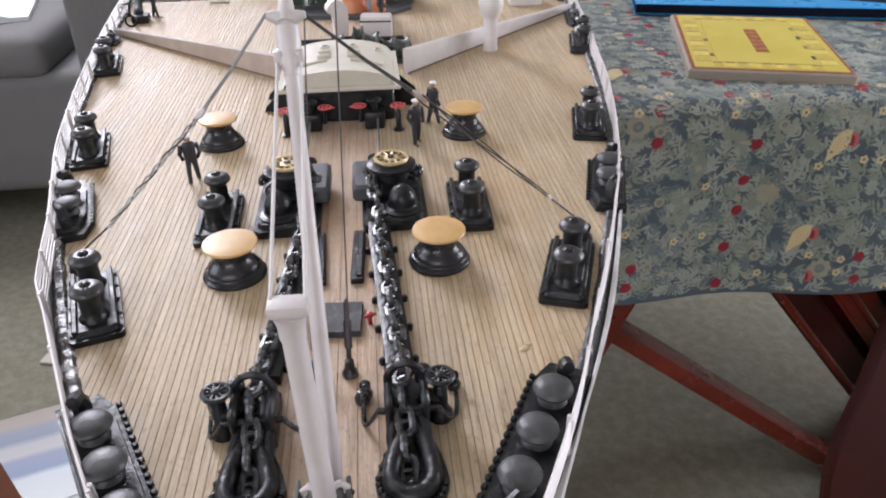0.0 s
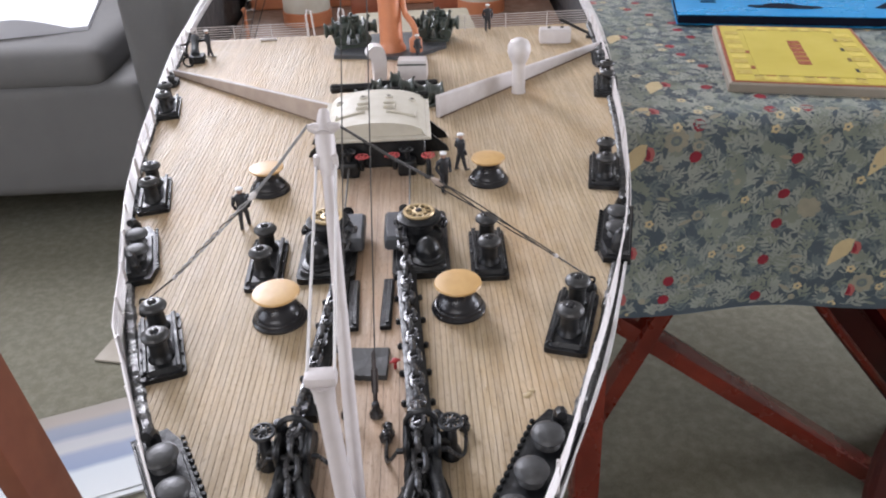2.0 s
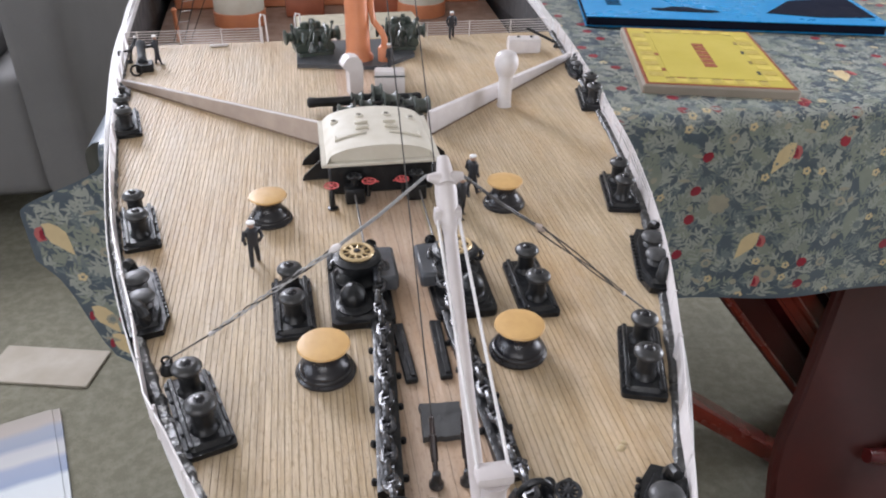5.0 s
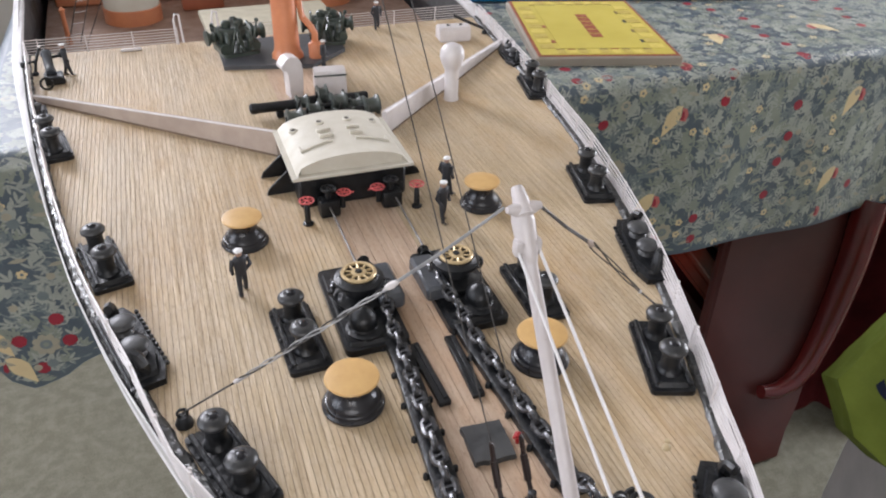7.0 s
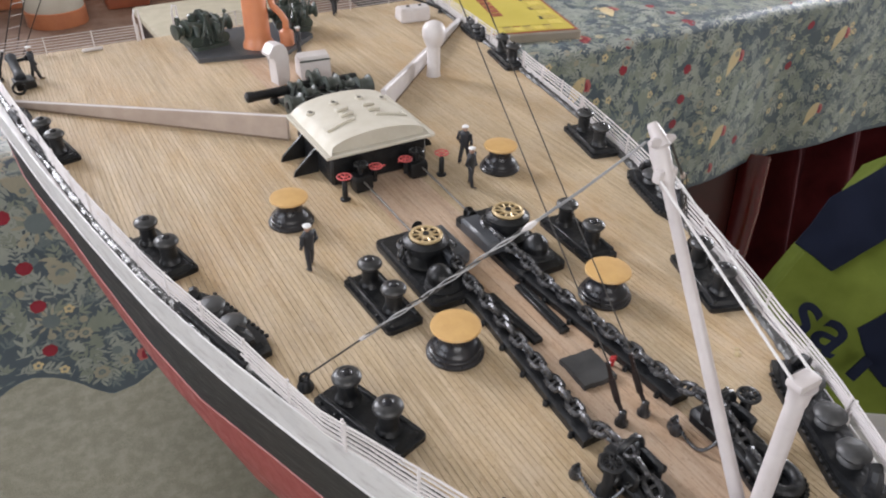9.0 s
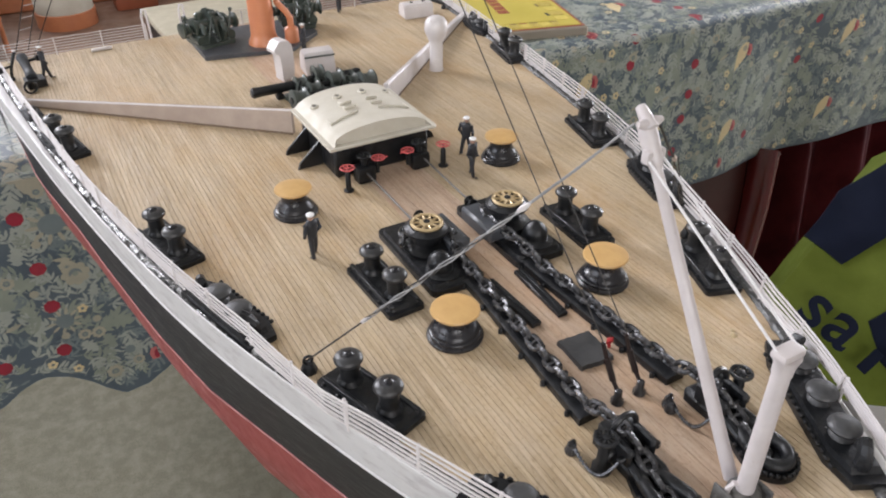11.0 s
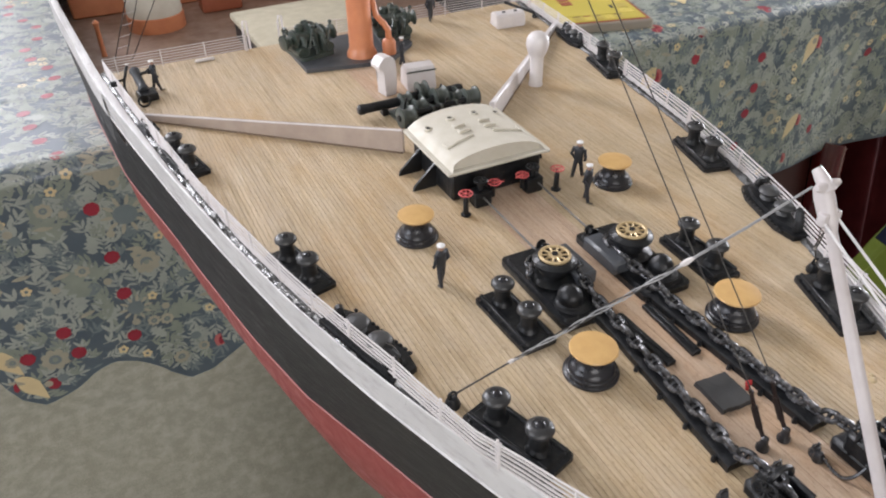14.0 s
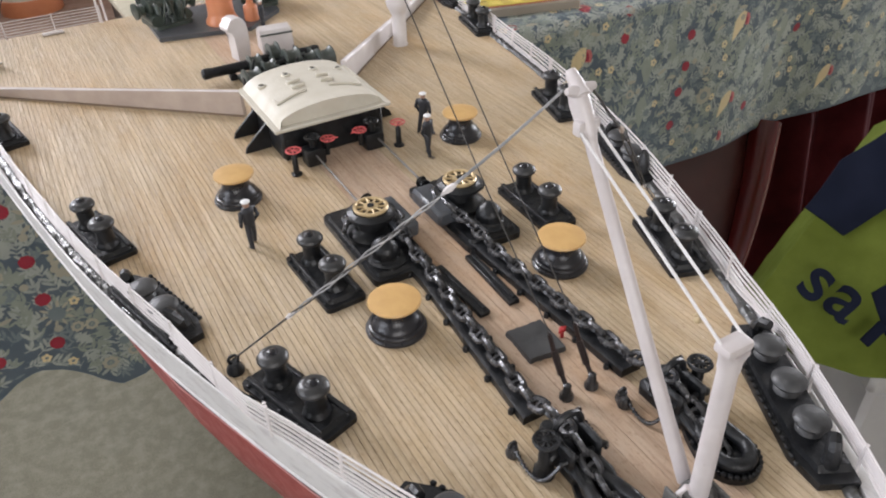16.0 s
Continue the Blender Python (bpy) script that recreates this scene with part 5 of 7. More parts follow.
# ---- foremast ----
mast = thing("foremast", (0.06, 4.72, 0), 0, "buff orange foremast with a bent pipe, on a dark bedplate", "mast")
bm = bmesh.new()
prism(bm, [(-0.77, -0.14), (-0.3, -0.24), (0.23, -0.36), (0.73, 0.1), (0.73, 0.8), (-0.77, 0.8)], 0, 0.05)
part("bedplate", bm, BEDPLATE, mast, "dark slate-blue bedplate")
bm = bmesh.new()
lathe(bm, [(0.19, 0.05), (0.185, 0.09), (0.16, 0.13), (0.15, 0.18), (0.145, 1.0), (0.13, 6.2)], 24)
part("pole", bm, ORANGE, mast)
bm = bmesh.new()
lathe(bm, [(0.085, 0.05), (0.085, 0.2), (0.075, 0.22), (0.06, 0.23), (0.05, 0.24)], 16, at=(0.32, -0.12, 0))
tube(bm, [(0.32, -0.12, 0.22), (0.32, -0.12, 0.34), (0.28, -0.1, 0.42), (0.2, -0.05, 0.52), (0.17, -0.03, 0.7), (0.17, -0.03, 1.2)], 0.04, 10)
part("pipe", bm, ORANGE, mast, "bent orange pipe with a drum foot")
winch((-0.50, 5.10, 0.05), 12, 0.72, 1.45)
winch((0.66, 5.2, 0.05), -8, 0.66, 1.45)

for x in (-0.099, 0.07):
    ob = thing("forestay", (x, -1.94, 0.31), 0, "thin dark forestay thread rising to the foremast", "stay", "forestays")
    bm = bmesh.new()
    tube(bm, [(0, 0, 0), (0.066, 6.55, 5.866)], 0.0040, 6)
    part("thread", bm, WIRE, ob)

# shroud ladder and a single stay beside the well deck
ob = thing("shroud_ladder", (0, 0, 0), 0, "dark rope shroud ladder with pale rungs beside the well deck", "rope ladder")
feet = [Vector((-2.69, 8.0, -0.62)), Vector((-2.52, 8.0, -0.60))]
heads = [p + Vector((1.9, -1.2, 4.9)) for p in feet]
for p, q in zip(feet, heads):
    bm = bmesh.new()
    tube(bm, [p, q], 0.008, 6)
    part("shroud", bm, WIRE, ob)
for k in range(1, 16):
    bm = bmesh.new()
    f = 0.035 * k
    tube(bm, [feet[0].lerp(heads[0], f), feet[1].lerp(heads[1], f)], 0.005, 5)
    part("rung", bm, CORD_WHITE, ob)
ob = thing("backstay", (-2.46, 8.0, -0.68), 0, "dark stay thread beside the well deck", "stay")
bm = bmesh.new()
tube(bm, [(0, 0, 0), (2.4, -2.6, 4.9)], 0.007, 6)
part("thread", bm, WIRE, ob)


# ---- small deck figures, plain shapes ----


def figure(at, turn, tall=0.368, stride=0.042):
    me = bmesh.new()
    for s in (-1, 1):
        tube(me, [(s * 0.042, s * stride, 0.0), (s * 0.034, s * stride * 0.4, 0.1), (s * 0.022, 0, 0.2)], 0.017, 8, 0.027)
        tube(me, [(s * 0.062, 0, 0.32), (s * 0.082, 0.01, 0.25), (s * 0.06, -0.03, 0.19)], 0.02, 7, 0.016)
        block(me, (s * 0.042, s * stride - 0.015, 0.008), (0.03, 0.065, 0.016), 0.004)
    lathe(me, [(0.042, 0.18), (0.05, 0.22), (0.055, 0.28), (0.06, 0.315), (0.045, 0.335), (0.015, 0.345)], 12, sx=1.0, sy=0.7)
    lathe(me, [(0.012, 0.335), (0.026, 0.35), (0.028, 0.365), (0.022, 0.378), (0.036, 0.382), (0.037, 0.392), (0.02, 0.4), (0.004, 0.401)], 12)
    bmesh.ops.scale(me, vec=(tall / 0.435, tall / 0.435, tall / 0.4), verts=me.verts)
    ob = part("model_figurine", me, FIGURE)
    ob.matrix_basis = pose(at[0] * U, at[1] * U, DECK + at[2] * U, 0, 0, turn)
    return tagged(ob, "tiny dark-painted figurine with a white cap standing on deck", "figurine", "deck figurines")


def figure_material():
    """Dark cloth below, white cap above, by height on the figurine."""
    m, nt, p = tree("painted_figurine", 0.6)
    tc = nt.nodes.new("ShaderNodeTexCoord")
    xyz = nt.nodes.new("ShaderNodeSeparateXYZ")
    nt.links.new(tc.outputs["Object"], xyz.inputs[0])
    mul = nt.nodes.new("ShaderNodeMath")
    mul.operation = "MULTIPLY"
    mul.inputs[1].default_value = 1 / (0.386 * U)
    nt.links.new(xyz.outputs["Z"], mul.inputs[0])
    c = ramp(nt, mul.outputs[0], [(0.0, (0.3, 0.24, 0.16)), (0.035, (0.02, 0.021, 0.026)), (0.80, (0.024, 0.025, 0.03)), (0.815, (0.3, 0.19, 0.14)), (0.89, (0.3, 0.19, 0.14)), (0.9, (0.72, 0.72, 0.72))])
    for e in nt.nodes:
        if e.bl_idname == "ShaderNodeValToRGB":
            e.color_ramp.interpolation = "CONSTANT"
    nt.links.new(c, p.inputs["Base Color"])
    return m


FIGURE = figure_material()
for x, y, a in ((-1.07, 0.13, 200), (0.74, 1.0, 120), (0.57, 0.61, 30), (0.40, 4.24, 60), (1.42, 5.60, 10), (-2.40, 4.93, 100)):
    figure((x, y, 0.0), a)

# engine gear in the after corner
ob = thing("deck_winch_gear", (-2.56, 4.80, 0), 8, "black hand winch with a sloping drum, a ring and levers", "deck gear")
bm = bmesh.new()
block(bm, (0.02, -0.06, 0.045), (0.20, 0.22, 0.09), 0.012)
part("base", bm, BLACK, ob)
bm = bmesh.new()
lathe(bm, [(0.02, -0.17), (0.052, -0.16), (0.06, -0.13), (0.05, -0.10), (0.05, 0.10), (0.062, 0.13), (0.055, 0.16), (0.02, 0.17)], 14, at=(0, 0.11, 0.17), m=Matrix.Rotation(radians(-62), 4, "X"))
part("drum", bm, BEDPLATE, ob, "slate grey sloping drum")
bm = bmesh.new()
tube(bm, [(-0.07 + 0.062 * math.cos(radians(a)), -0.27, 0.07 + 0.062 * math.sin(radians(a))) for a in range(0, 360, 24)], 0.014, 6, closed=True)
part("ring", bm, BLACK, ob)
bm = bmesh.new()
tube(bm, [(0.02, 0.20, 0.20), (0.17, 0.18, 0.22)], 0.018, 8)
lathe(bm, [(0.02, -0.03), (0.034, -0.02), (0.034, 0.02), (0.02, 0.03)], 10, at=(0.15, 0.18, 0.22), m=Matrix.Rotation(radians(90), 4, "Y"))
part("crank", bm, BLACK, ob)
bm = bmesh.new()
tube(bm, [(-0.16, 0.26, 0), (-0.13, 0.27, 0.14), (-0.05, 0.30, 0.30)], 0.017, 7)
lathe(bm, [(0.034, 0), (0.034, 0.03), (0.016, 0.045)], 8, at=(-0.16, 0.26, 0))
lever = part("lever", bm, BLACK, ob)
bm = bmesh.new()
lathe(bm, [(0.006, 0.29), (0.019, 0.30), (0.019, 0.315), (0.003, 0.322)], 8, at=(-0.05, 0.30, 0))
part("cap", bm, WHITE, lever, "white cap")
bm = bmesh.new()
tube(bm, [(-0.25, 0.27, 0.14), (-0.11, 0.27, 0.16)], 0.014, 6)
block(bm, (-0.25, 0.27, 0.13), (0.07, 0.05, 0.06), 0.008)
part("arm", bm, BLACK, ob)
ob = thing("rail_lever", (2.60, 5.1, 0), 25, "thin black lever leaning by the rail", "lever")
bm = bmesh.new()
tube(bm, [(0.1, -0.15, 0), (0.1, -0.15, 0.06), (-0.12, 0.22, 0.2)], 0.02, 7)
lathe(bm, [(0.04, 0), (0.035, 0.03), (0.015, 0.05)], 8, at=(0.1, -0.15, 0))
part("lever", bm, BLACK, ob)
ob = thing("glue_lump", (0.93, -2.02, 0), 30, "dried lump of amber glue on the planks", "glue blob")
bm = bmesh.new()
lathe(bm, [(0.024, 0), (0.020, 0.005), (0.012, 0.009), (0.003, 0.011)], 10, sx=1.4)
lathe(bm, [(0.018, 0), (0.014, 0.007), (0.003, 0.01)], 9, at=(0.045, 0.015, 0))
part("lump", bm, GLUE, ob)

# ---- well deck things ----
for x, y in ((-1.78, 10.3), (1.75, 10.6)):
    ob = thing("crane_pedestal", (x, y, WELL_Z), 0, "orange and cream round crane pedestal in the well deck", "pedestal", "crane pedestals")
    bm = bmesh.new()
    lathe(bm, [(0.49, 0), (0.49, 0.25), (0.48, 0.26)], 32)
    part("foot", bm, ORANGE, ob, "orange painted foot")
    bm = bmesh.new()
    lathe(bm, [(0.47, 0.25), (0.465, 0.66), (0.44, 0.74), (0.36, 0.78), (0.005, 0.85)], 32)
    part("upper", bm, CREAM, ob)
    bm = bmesh.new()
    lathe(bm, [(0.38, 0.77), (0.36, 0.88), (0.3, 0.93), (0.005, 0.95)], 24)
    part("cap", bm, GREEN, ob)
ob = thing("cargo_hatch", (0.35, 8.05, WELL_Z), 2, "cream topped cargo hatch on dark slatted coaming", "hatch")
bm = bmesh.new()
block(bm, (0, 0, 0.16), (2.0, 1.9, 0.32), 0.03)
part("coaming", bm, BLACK, ob)
bm = bmesh.new()
block(bm, (0, 0, 0.38), (2.1, 2.0, 0.13), 0.05, seg=2)
part("cover", bm, HATCH_CREAM, ob)
ob = thing("bridge_front", (0, 11.4, WELL_Z), 0, "white deckhouse front with an orange band", "deckhouse")
bm = bmesh.new()
block(bm, (0, 0.3, 1.2), (6.2, 0.6, 1.6), 0.03)
part("wall", bm, WHITE, ob)
bm = bmesh.new()
block(bm, (0, 0.28, 0.2), (6.24, 0.6, 0.4), 0.03)
part("band", bm, ORANGE, ob)
for x in (-2.3, -0.4, 0.3, 2.4):
    bm = bmesh.new()
    block(bm, (x, -0.03, 0.75), (0.4, 0.06, 0.6), 0.02)
    part("doorway", bm, NAVY, ob)
ob = thing("bollard_post", (-2.80, 9.2, WELL_Z), 0, "small orange post on the well deck", "post")
bm = bmesh.new()
lathe(bm, [(0.05, 0), (0.04, 0.05), (0.035, 0.5), (0.055, 0.55), (0.005, 0.6)], 12)
part("post", bm, ORANGE, ob)
for k, x in enumerate((-0.55, 1.15)):
    ob = thing("well_ventilator", (x, 10.75, WELL_Z), 0, "squat red-brown ventilator box in the well deck", "ventilator", "well deck ventilators")
    bm = bmesh.new()
    block(bm, (0, 0, 0.2), (0.75, 0.4, 0.4), 0.06, seg=2)
    part("body", bm, RUST, ob)

# ---- the room ----
FLOOR_T = 0.1
X0, X1, Y0, Y1, TOP = -2.3, 2.9, -2.35, 3.3, 4.0


def slab(name, centre, size, material, label, kind="structure", bevel=0.0, category=""):
    bm = bmesh.new()
    block(bm, centre, size, bevel)
    ob = part(name, bm, material, None, label, 1, smooth=False)
    return tagged(ob, label, category if category else name.split("_")[0], "", kind)


slab("floor", ((X0 + X1) / 2, (Y0 + Y1) / 2, -FLOOR_T / 2), (X1 - X0 + 0.3, Y1 - Y0 + 0.3, FLOOR_T), CARPET, "olive-grey short pile carpet over the whole room")
slab("ceiling", ((X0 + X1) / 2, (Y0 + Y1) / 2, TOP + 0.05), (X1 - X0 + 0.3, Y1 - Y0 + 0.3, 0.1), CEILING, "plain white ceiling")


def wall_with_window(name, wall_at, axis, a0, a1, w0, w1, z0, z1):
    """A wall of four blocks round its window."""
    ob = new(name)
    tagged(ob, "plain warm beige wall with a wide window", "wall", "", "structure")
    for n, (p0, p1, q0, q1) in enumerate(((a0, w0, 0, TOP), (w1, a1, 0, TOP), (w0, w1, 0, z0), (w0, w1, z1, TOP))):
        bm = bmesh.new()
        c, s = [(p0 + p1) / 2, (q0 + q1) / 2], [p1 - p0, q1 - q0]
        if axis == "x":
            block(bm, (wall_at, c[0], c[1]), (0.15, s[0], s[1]))
        else:
            block(bm, (c[0], wall_at, c[1]), (s[0], 0.15, s[1]))
        part("wall_section", bm, WALL, ob, "", 1, smooth=False)
    win = new("window_1" if axis == "x" and wall_at < 0 else "added_window_2" if wall_at < 0 else "added_window_4" if axis == "x" else "window_3")
    tagged(win, "unseen white framed window letting in soft daylight", "window", "", "structure")
    for f0, f1, g0, g1 in ((w0, w0 + 0.05, z0, z1), (w1 - 0.05, w1, z0, z1), (w0 + 0.05, w1 - 0.05, z0, z0 + 0.05), (w0 + 0.05, w1 - 0.05, z1 - 0.05, z1)):
        bm = bmesh.new()
        c, s = [(f0 + f1) / 2, (g0 + g1) / 2], [f1 - f0, g1 - g0]
        off = wall_at - 0.03 if axis == "x" else wall_at - 0.03
        if axis == "x":
            block(bm, (off, c[0], c[1]), (0.06, s[0], s[1]), 0.004)
        else:
            block(bm, (c[0], off, c[1]), (s[0], 0.06, s[1]), 0.004)
        part("window_frame", bm, WHITE, win, "", 1)


# unseen south opening, added for the fill lamp behind the viewpoint
wall_with_window("wall_south", Y0 - 0.075, "y", X0, X1, -1.55, 0.05, 1.05, 2.35)
wall_with_window("wall_west", X0 - 0.075, "x", Y0, Y1, -0.6, 0.8, 1.1, 2.4)
# unseen window, added only to hold the east fill lamp
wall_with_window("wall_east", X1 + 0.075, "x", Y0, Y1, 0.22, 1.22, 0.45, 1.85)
wall_with_window("wall_north", Y1 + 0.075, "y", X0, X1, -2.2, -0.22, 1.37, 3.68)

# ---- table and its cloth ----
FRONT, LEFT, RIGHT, BACK = 0.70, -0.276, 1.62, 1.62
table = thing("folding_table", (0, 0, 0), 0, "red mahogany folding table with crossed trestle legs", "table", deck=False)
bm = bmesh.new()
block(bm, ((LEFT + RIGHT) / 2, (FRONT + BACK) / 2, TABLE - 0.018), (RIGHT - LEFT - 0.02, BACK - FRONT - 0.02, 0.028), 0.006)
part("tabletop", bm, MAHOGANY, table, "", 1)


def bar(bm, a, b, wide, thick):
    """A square-edged bar from a to b."""
    a, b = Vector(a), Vector(b)
    d = b - a
    q = d.to_track_quat("Z", "Y").to_matrix().to_4x4()
    block(bm, (a + b) / 2, (wide, thick, d.length), min(wide, thick) * 0.15, m=q, seg=2)


for a, b, w, t in (((0.268, 0.76, TABLE - 0.035), (0.27, 0.70, 0.0), 0.046, 0.046),
                   ((0.268, 1.5, TABLE - 0.035), (0.27, 1.5, 0.0), 0.042, 0.042),
                   ((1.5, 1.5, TABLE - 0.035), (1.5, 1.5, 0.0), 0.042, 0.042)):
    bm = bmesh.new()
    bar(bm, a, b, w, t)
    part("leg", bm, MAHOGANY, table, "", 1)
for a, b, w, t in (((0.275, 0.80, 0.392), (0.825, 0.725, 0.008), 0.05, 0.03), ((0.42, 0.775, 0.45), (0.285, 0.765, 0.14), 0.035, 0.03)):
    bm = bmesh.new()
    bar(bm, a, b, w, t)
    part("brace", bm, MAHOGANY, table, "", 1)

# splayed end panel that leans out from under the table's edge, with a scroll on its face
flat_side = Matrix(((1, 0, 0, 0), (0, 0, 1, 0), (0, 1, 0, 0), (0, 0, 0, 1)))
LEAN = 0.42
splay = Matrix(((1, 0, 0, 0), (0, LEAN, 1, 0.53), (0, 1, 0, 0), (0, 0, 0, 1)))
bm = bmesh.new()
prism(bm, [(0.835, 0.46), (0.812, 0.40), (0.755, 0.26), (0.716, 0.18), (0.702, 0.13), (0.696, 0.06), (0.712, 0.002), (0.915, 0.002), (0.938, 0.05), (0.965, 0.09), (1.0, 0.16), (1.06, 0.28), (1.10, 0.38), (1.12, 0.46)], 0.0, 0.027, m=splay)
bmesh.ops.recalc_face_normals(bm, faces=bm.faces[:])
bmesh.ops.bevel(bm, geom=bm.edges[:], offset=0.007, segments=2, affect="EDGES")
part("end_panel", bm, MAHOGANY_DULL, table, "splayed brown mahogany end panel", 1)
bm = bmesh.new()
block(bm, (0.978, 0.742, 0.588), (0.285, 0.026, 0.262), 0.006)
part("panel_head", bm, MAHOGANY_DULL, table, "", 1)
bm = bmesh.new()
tube(bm, [splay @ Vector((x, z, -0.012)) for x, z in ((1.128, 0.44), (1.085, 0.345), (1.045, 0.275), (1.01, 0.222), (0.975, 0.178), (0.94, 0.152), (0.90, 0.143), (0.868, 0.149))], 0.032, 12, 0.013)
part("scroll", bm, CRIMSON_GLOSS, table, "glossy curved mahogany scroll", 1)

# slanting beaded slats
ob = thing("folded_deck_chair", (0, 0, 0), 0, "folded mahogany chair with slanting beaded slats under the table", "folding chair", deck=False)
for k in range(4):
    x, w, edge = 0.455 + 0.102 * k, 0.079, 0.018 if k % 2 == 0 else 0.040
    bm = bmesh.new()
    prism(bm, [(x, 0.60), (x + w, 0.60), (x + w + 0.498, 0.0), (x + 0.498, 0.0)], 0.79, 0.815, m=flat_side)
    bmesh.ops.recalc_face_normals(bm, faces=bm.faces[:])
    bmesh.ops.bevel(bm, geom=bm.edges[:], offset=0.006, segments=2, affect="EDGES")
    slat = part("slat", bm, MAHOGANY if k % 2 else MAHOGANY_DULL, ob, "", 1)
    bm = bmesh.new()
    tube(bm, [(x + edge, 0.79, 0.595), (x + edge + 0.49, 0.79, 0.005)], 0.0075, 8)
    part("bead", bm, MAHOGANY, slat, "glossy rounded bead", 1)
# dark sheet added so that the gaps between slats look shadowed
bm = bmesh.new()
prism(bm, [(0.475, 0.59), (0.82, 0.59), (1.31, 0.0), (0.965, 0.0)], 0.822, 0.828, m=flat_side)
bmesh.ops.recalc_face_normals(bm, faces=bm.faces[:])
part("gap_shade", bm, DARK_RED, ob, "dark sheet standing in for the shade between the slats", 1)
bm = bmesh.new()
bar(bm, (0.5, 0.84, 0.55), (0.92, 0.84, 0.55), 0.04, 0.02)
part("cross_rail", bm, MAHOGANY, ob, "", 1)
bm = bmesh.new()
bar(bm, (0.95, 0.84, 0.03), (1.34, 0.84, 0.03), 0.04, 0.02)
part("cross_rail", bm, MAHOGANY, ob, "", 1)

# crimson curtain in folds beside the panel, swept out over the carpet
ob = thing("crimson_curtain", (0, 0, 0), 0, "dark crimson curtain swept out in deep folds beside the table leg", "curtain", deck=False)
bm = bmesh.new()
rows = []
LEVELS = (0.71, 0.5, 0.4, 0.3, 0.2, 0.1, 0.012)
for k in range(161):
    f = k / 160
    dip = 0.034 * math.sin(22 * f) + 0.014 * math.sin(48 * f + 1.0)
    loop = [(e, z) for z in LEVELS for e in (0,)] + [(0.006, z) for z in LEVELS[::-1]]
    rows.append([bm.verts.new((0.965 + 0.70 * f + 0.42 * min(z, 0.45), min(0.575 + LEAN * z, 0.80) + dip * (1.1 - 0.6 * z) + e, z + (0.03 * math.sin(14 * f) ** 2 if z < 0.05 else 0.0))) for e, z in loop])
for a, b in zip(rows, rows[1:]):
    for k in range(14):
        bm.faces.new((a[k], a[(k + 1) % 14], b[(k + 1) % 14], b[k]))
bm.faces.new(rows[0][::-1])
bm.faces.new(rows[-1])
bmesh.ops.recalc_face_normals(bm, faces=bm.faces[:])
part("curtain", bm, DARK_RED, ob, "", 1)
bm = bmesh.new()
tube(bm, [(1.14, 0.80, 0.716), (1.88, 0.80, 0.716)], 0.009, 8)
part("rod", bm, MAHOGANY, ob, "", 1)

# cloth: a sheet that lies on the table and hangs down in front and at the side
cloth = thing("tablecloth", (0, 0, 0), 0, "blue-grey cotton tablecloth printed with birds, berries and leaves", "tablecloth", deck=False)
EASE = 0.02


def sheet(u, v, lift=0.0):
    """The cloth's surface: u runs along the table, v across it; below 0 it hangs down in front, and left of LEFT at the side."""
    fold = 0.010 * math.sin(9.0 * u + 0.6) + 0.006 * math.sin(21.0 * u)
    x, y, z = u, FRONT + v, TABLE + 0.002 + lift
    if v < 0:
        d = min(-v, EASE * 1.57) / EASE
        drop = max(0.0, -v - EASE * 1.57)
        y = FRONT - (EASE + lift) * math.sin(d) + (-fold * min(1, drop / 0.12)) - (lift * 0)
        z = TABLE + 0.002 - EASE + (EASE + lift) * math.cos(d) - drop
        # the hanging corner flares out to the side
        k = min(1.0, drop / 0.06)
        x = u - 0.105 * k * k * (3 - 2 * k) * max(0.0, 1 - (u - LEFT) / 0.13)
    if u < LEFT:
        over = LEFT - u
        d = min(over, EASE * 1.57) / EASE
        drop = max(0.0, over - EASE * 1.57)
        x = LEFT - (EASE + lift) * math.sin(d) - 0.010 * math.sin(8 * v) * min(1, drop / 0.12)
        z -= EASE - EASE * math.cos(d) + drop
    return Vector((x, y, z))


HEM_U = [-0.276, -0.261, -0.252, -0.243, -0.227, -0.205, -0.190, -0.176, -0.160, -0.140, -0.116, -0.085, -0.060, -0.032, 0.0, 0.03, 0.06]
HEM_V = [0.160, 0.198, 0.26, 0.318, 0.342, 0.330, 0.312, 0.305, 0.318, 0.352, 0.376, 0.372, 0.356, 0.336, 0.330, 0.324, 0.324]


def hem_depth(u):
    """Length of the hanging part, scalloped near the corner."""
    return float(np.interp(u, HEM_U, HEM_V))


def cloth_sheet(bm, us, rows):
    grid = []
    for u in us:
        deep = hem_depth(u)
        grid.append([bm.verts.new(sheet(u, -deep * f if f > 0 else -f)) for f in rows])
    for a, b in zip(grid, grid[1:]):
        for k in range(len(rows) - 1):
            bm.faces.new((a[k], a[k + 1], b[k + 1], b[k]))


US = list(np.arange(LEFT, 0.08, 0.006)) + list(np.arange(0.084, RIGHT + 0.001, 0.012))
bm = bmesh.new()
rows_f = [1 - k / 24 for k in range(24)] + [0.07, 0.05, 0.03, 0.015, 0.0] + [-0.02, -0.1, -0.3, -0.6, -0.92]
rows_f = sorted(set(rows_f), reverse=True)
cloth_sheet(bm, US, rows_f)
part("cloth", bm, CLOTH_BASE, cloth, "", 1)
bm = bmesh.new()
vs_side = list(np.arange(0.0, BACK - FRONT, 0.03))
grid = [[bm.verts.new(sheet(LEFT - o, v)) for o in (0, 0.008, 0.016, 0.024, 0.032, 0.08, 0.14, 0.20 + 0.02 * math.sin(14 * v))] for v in vs_side]
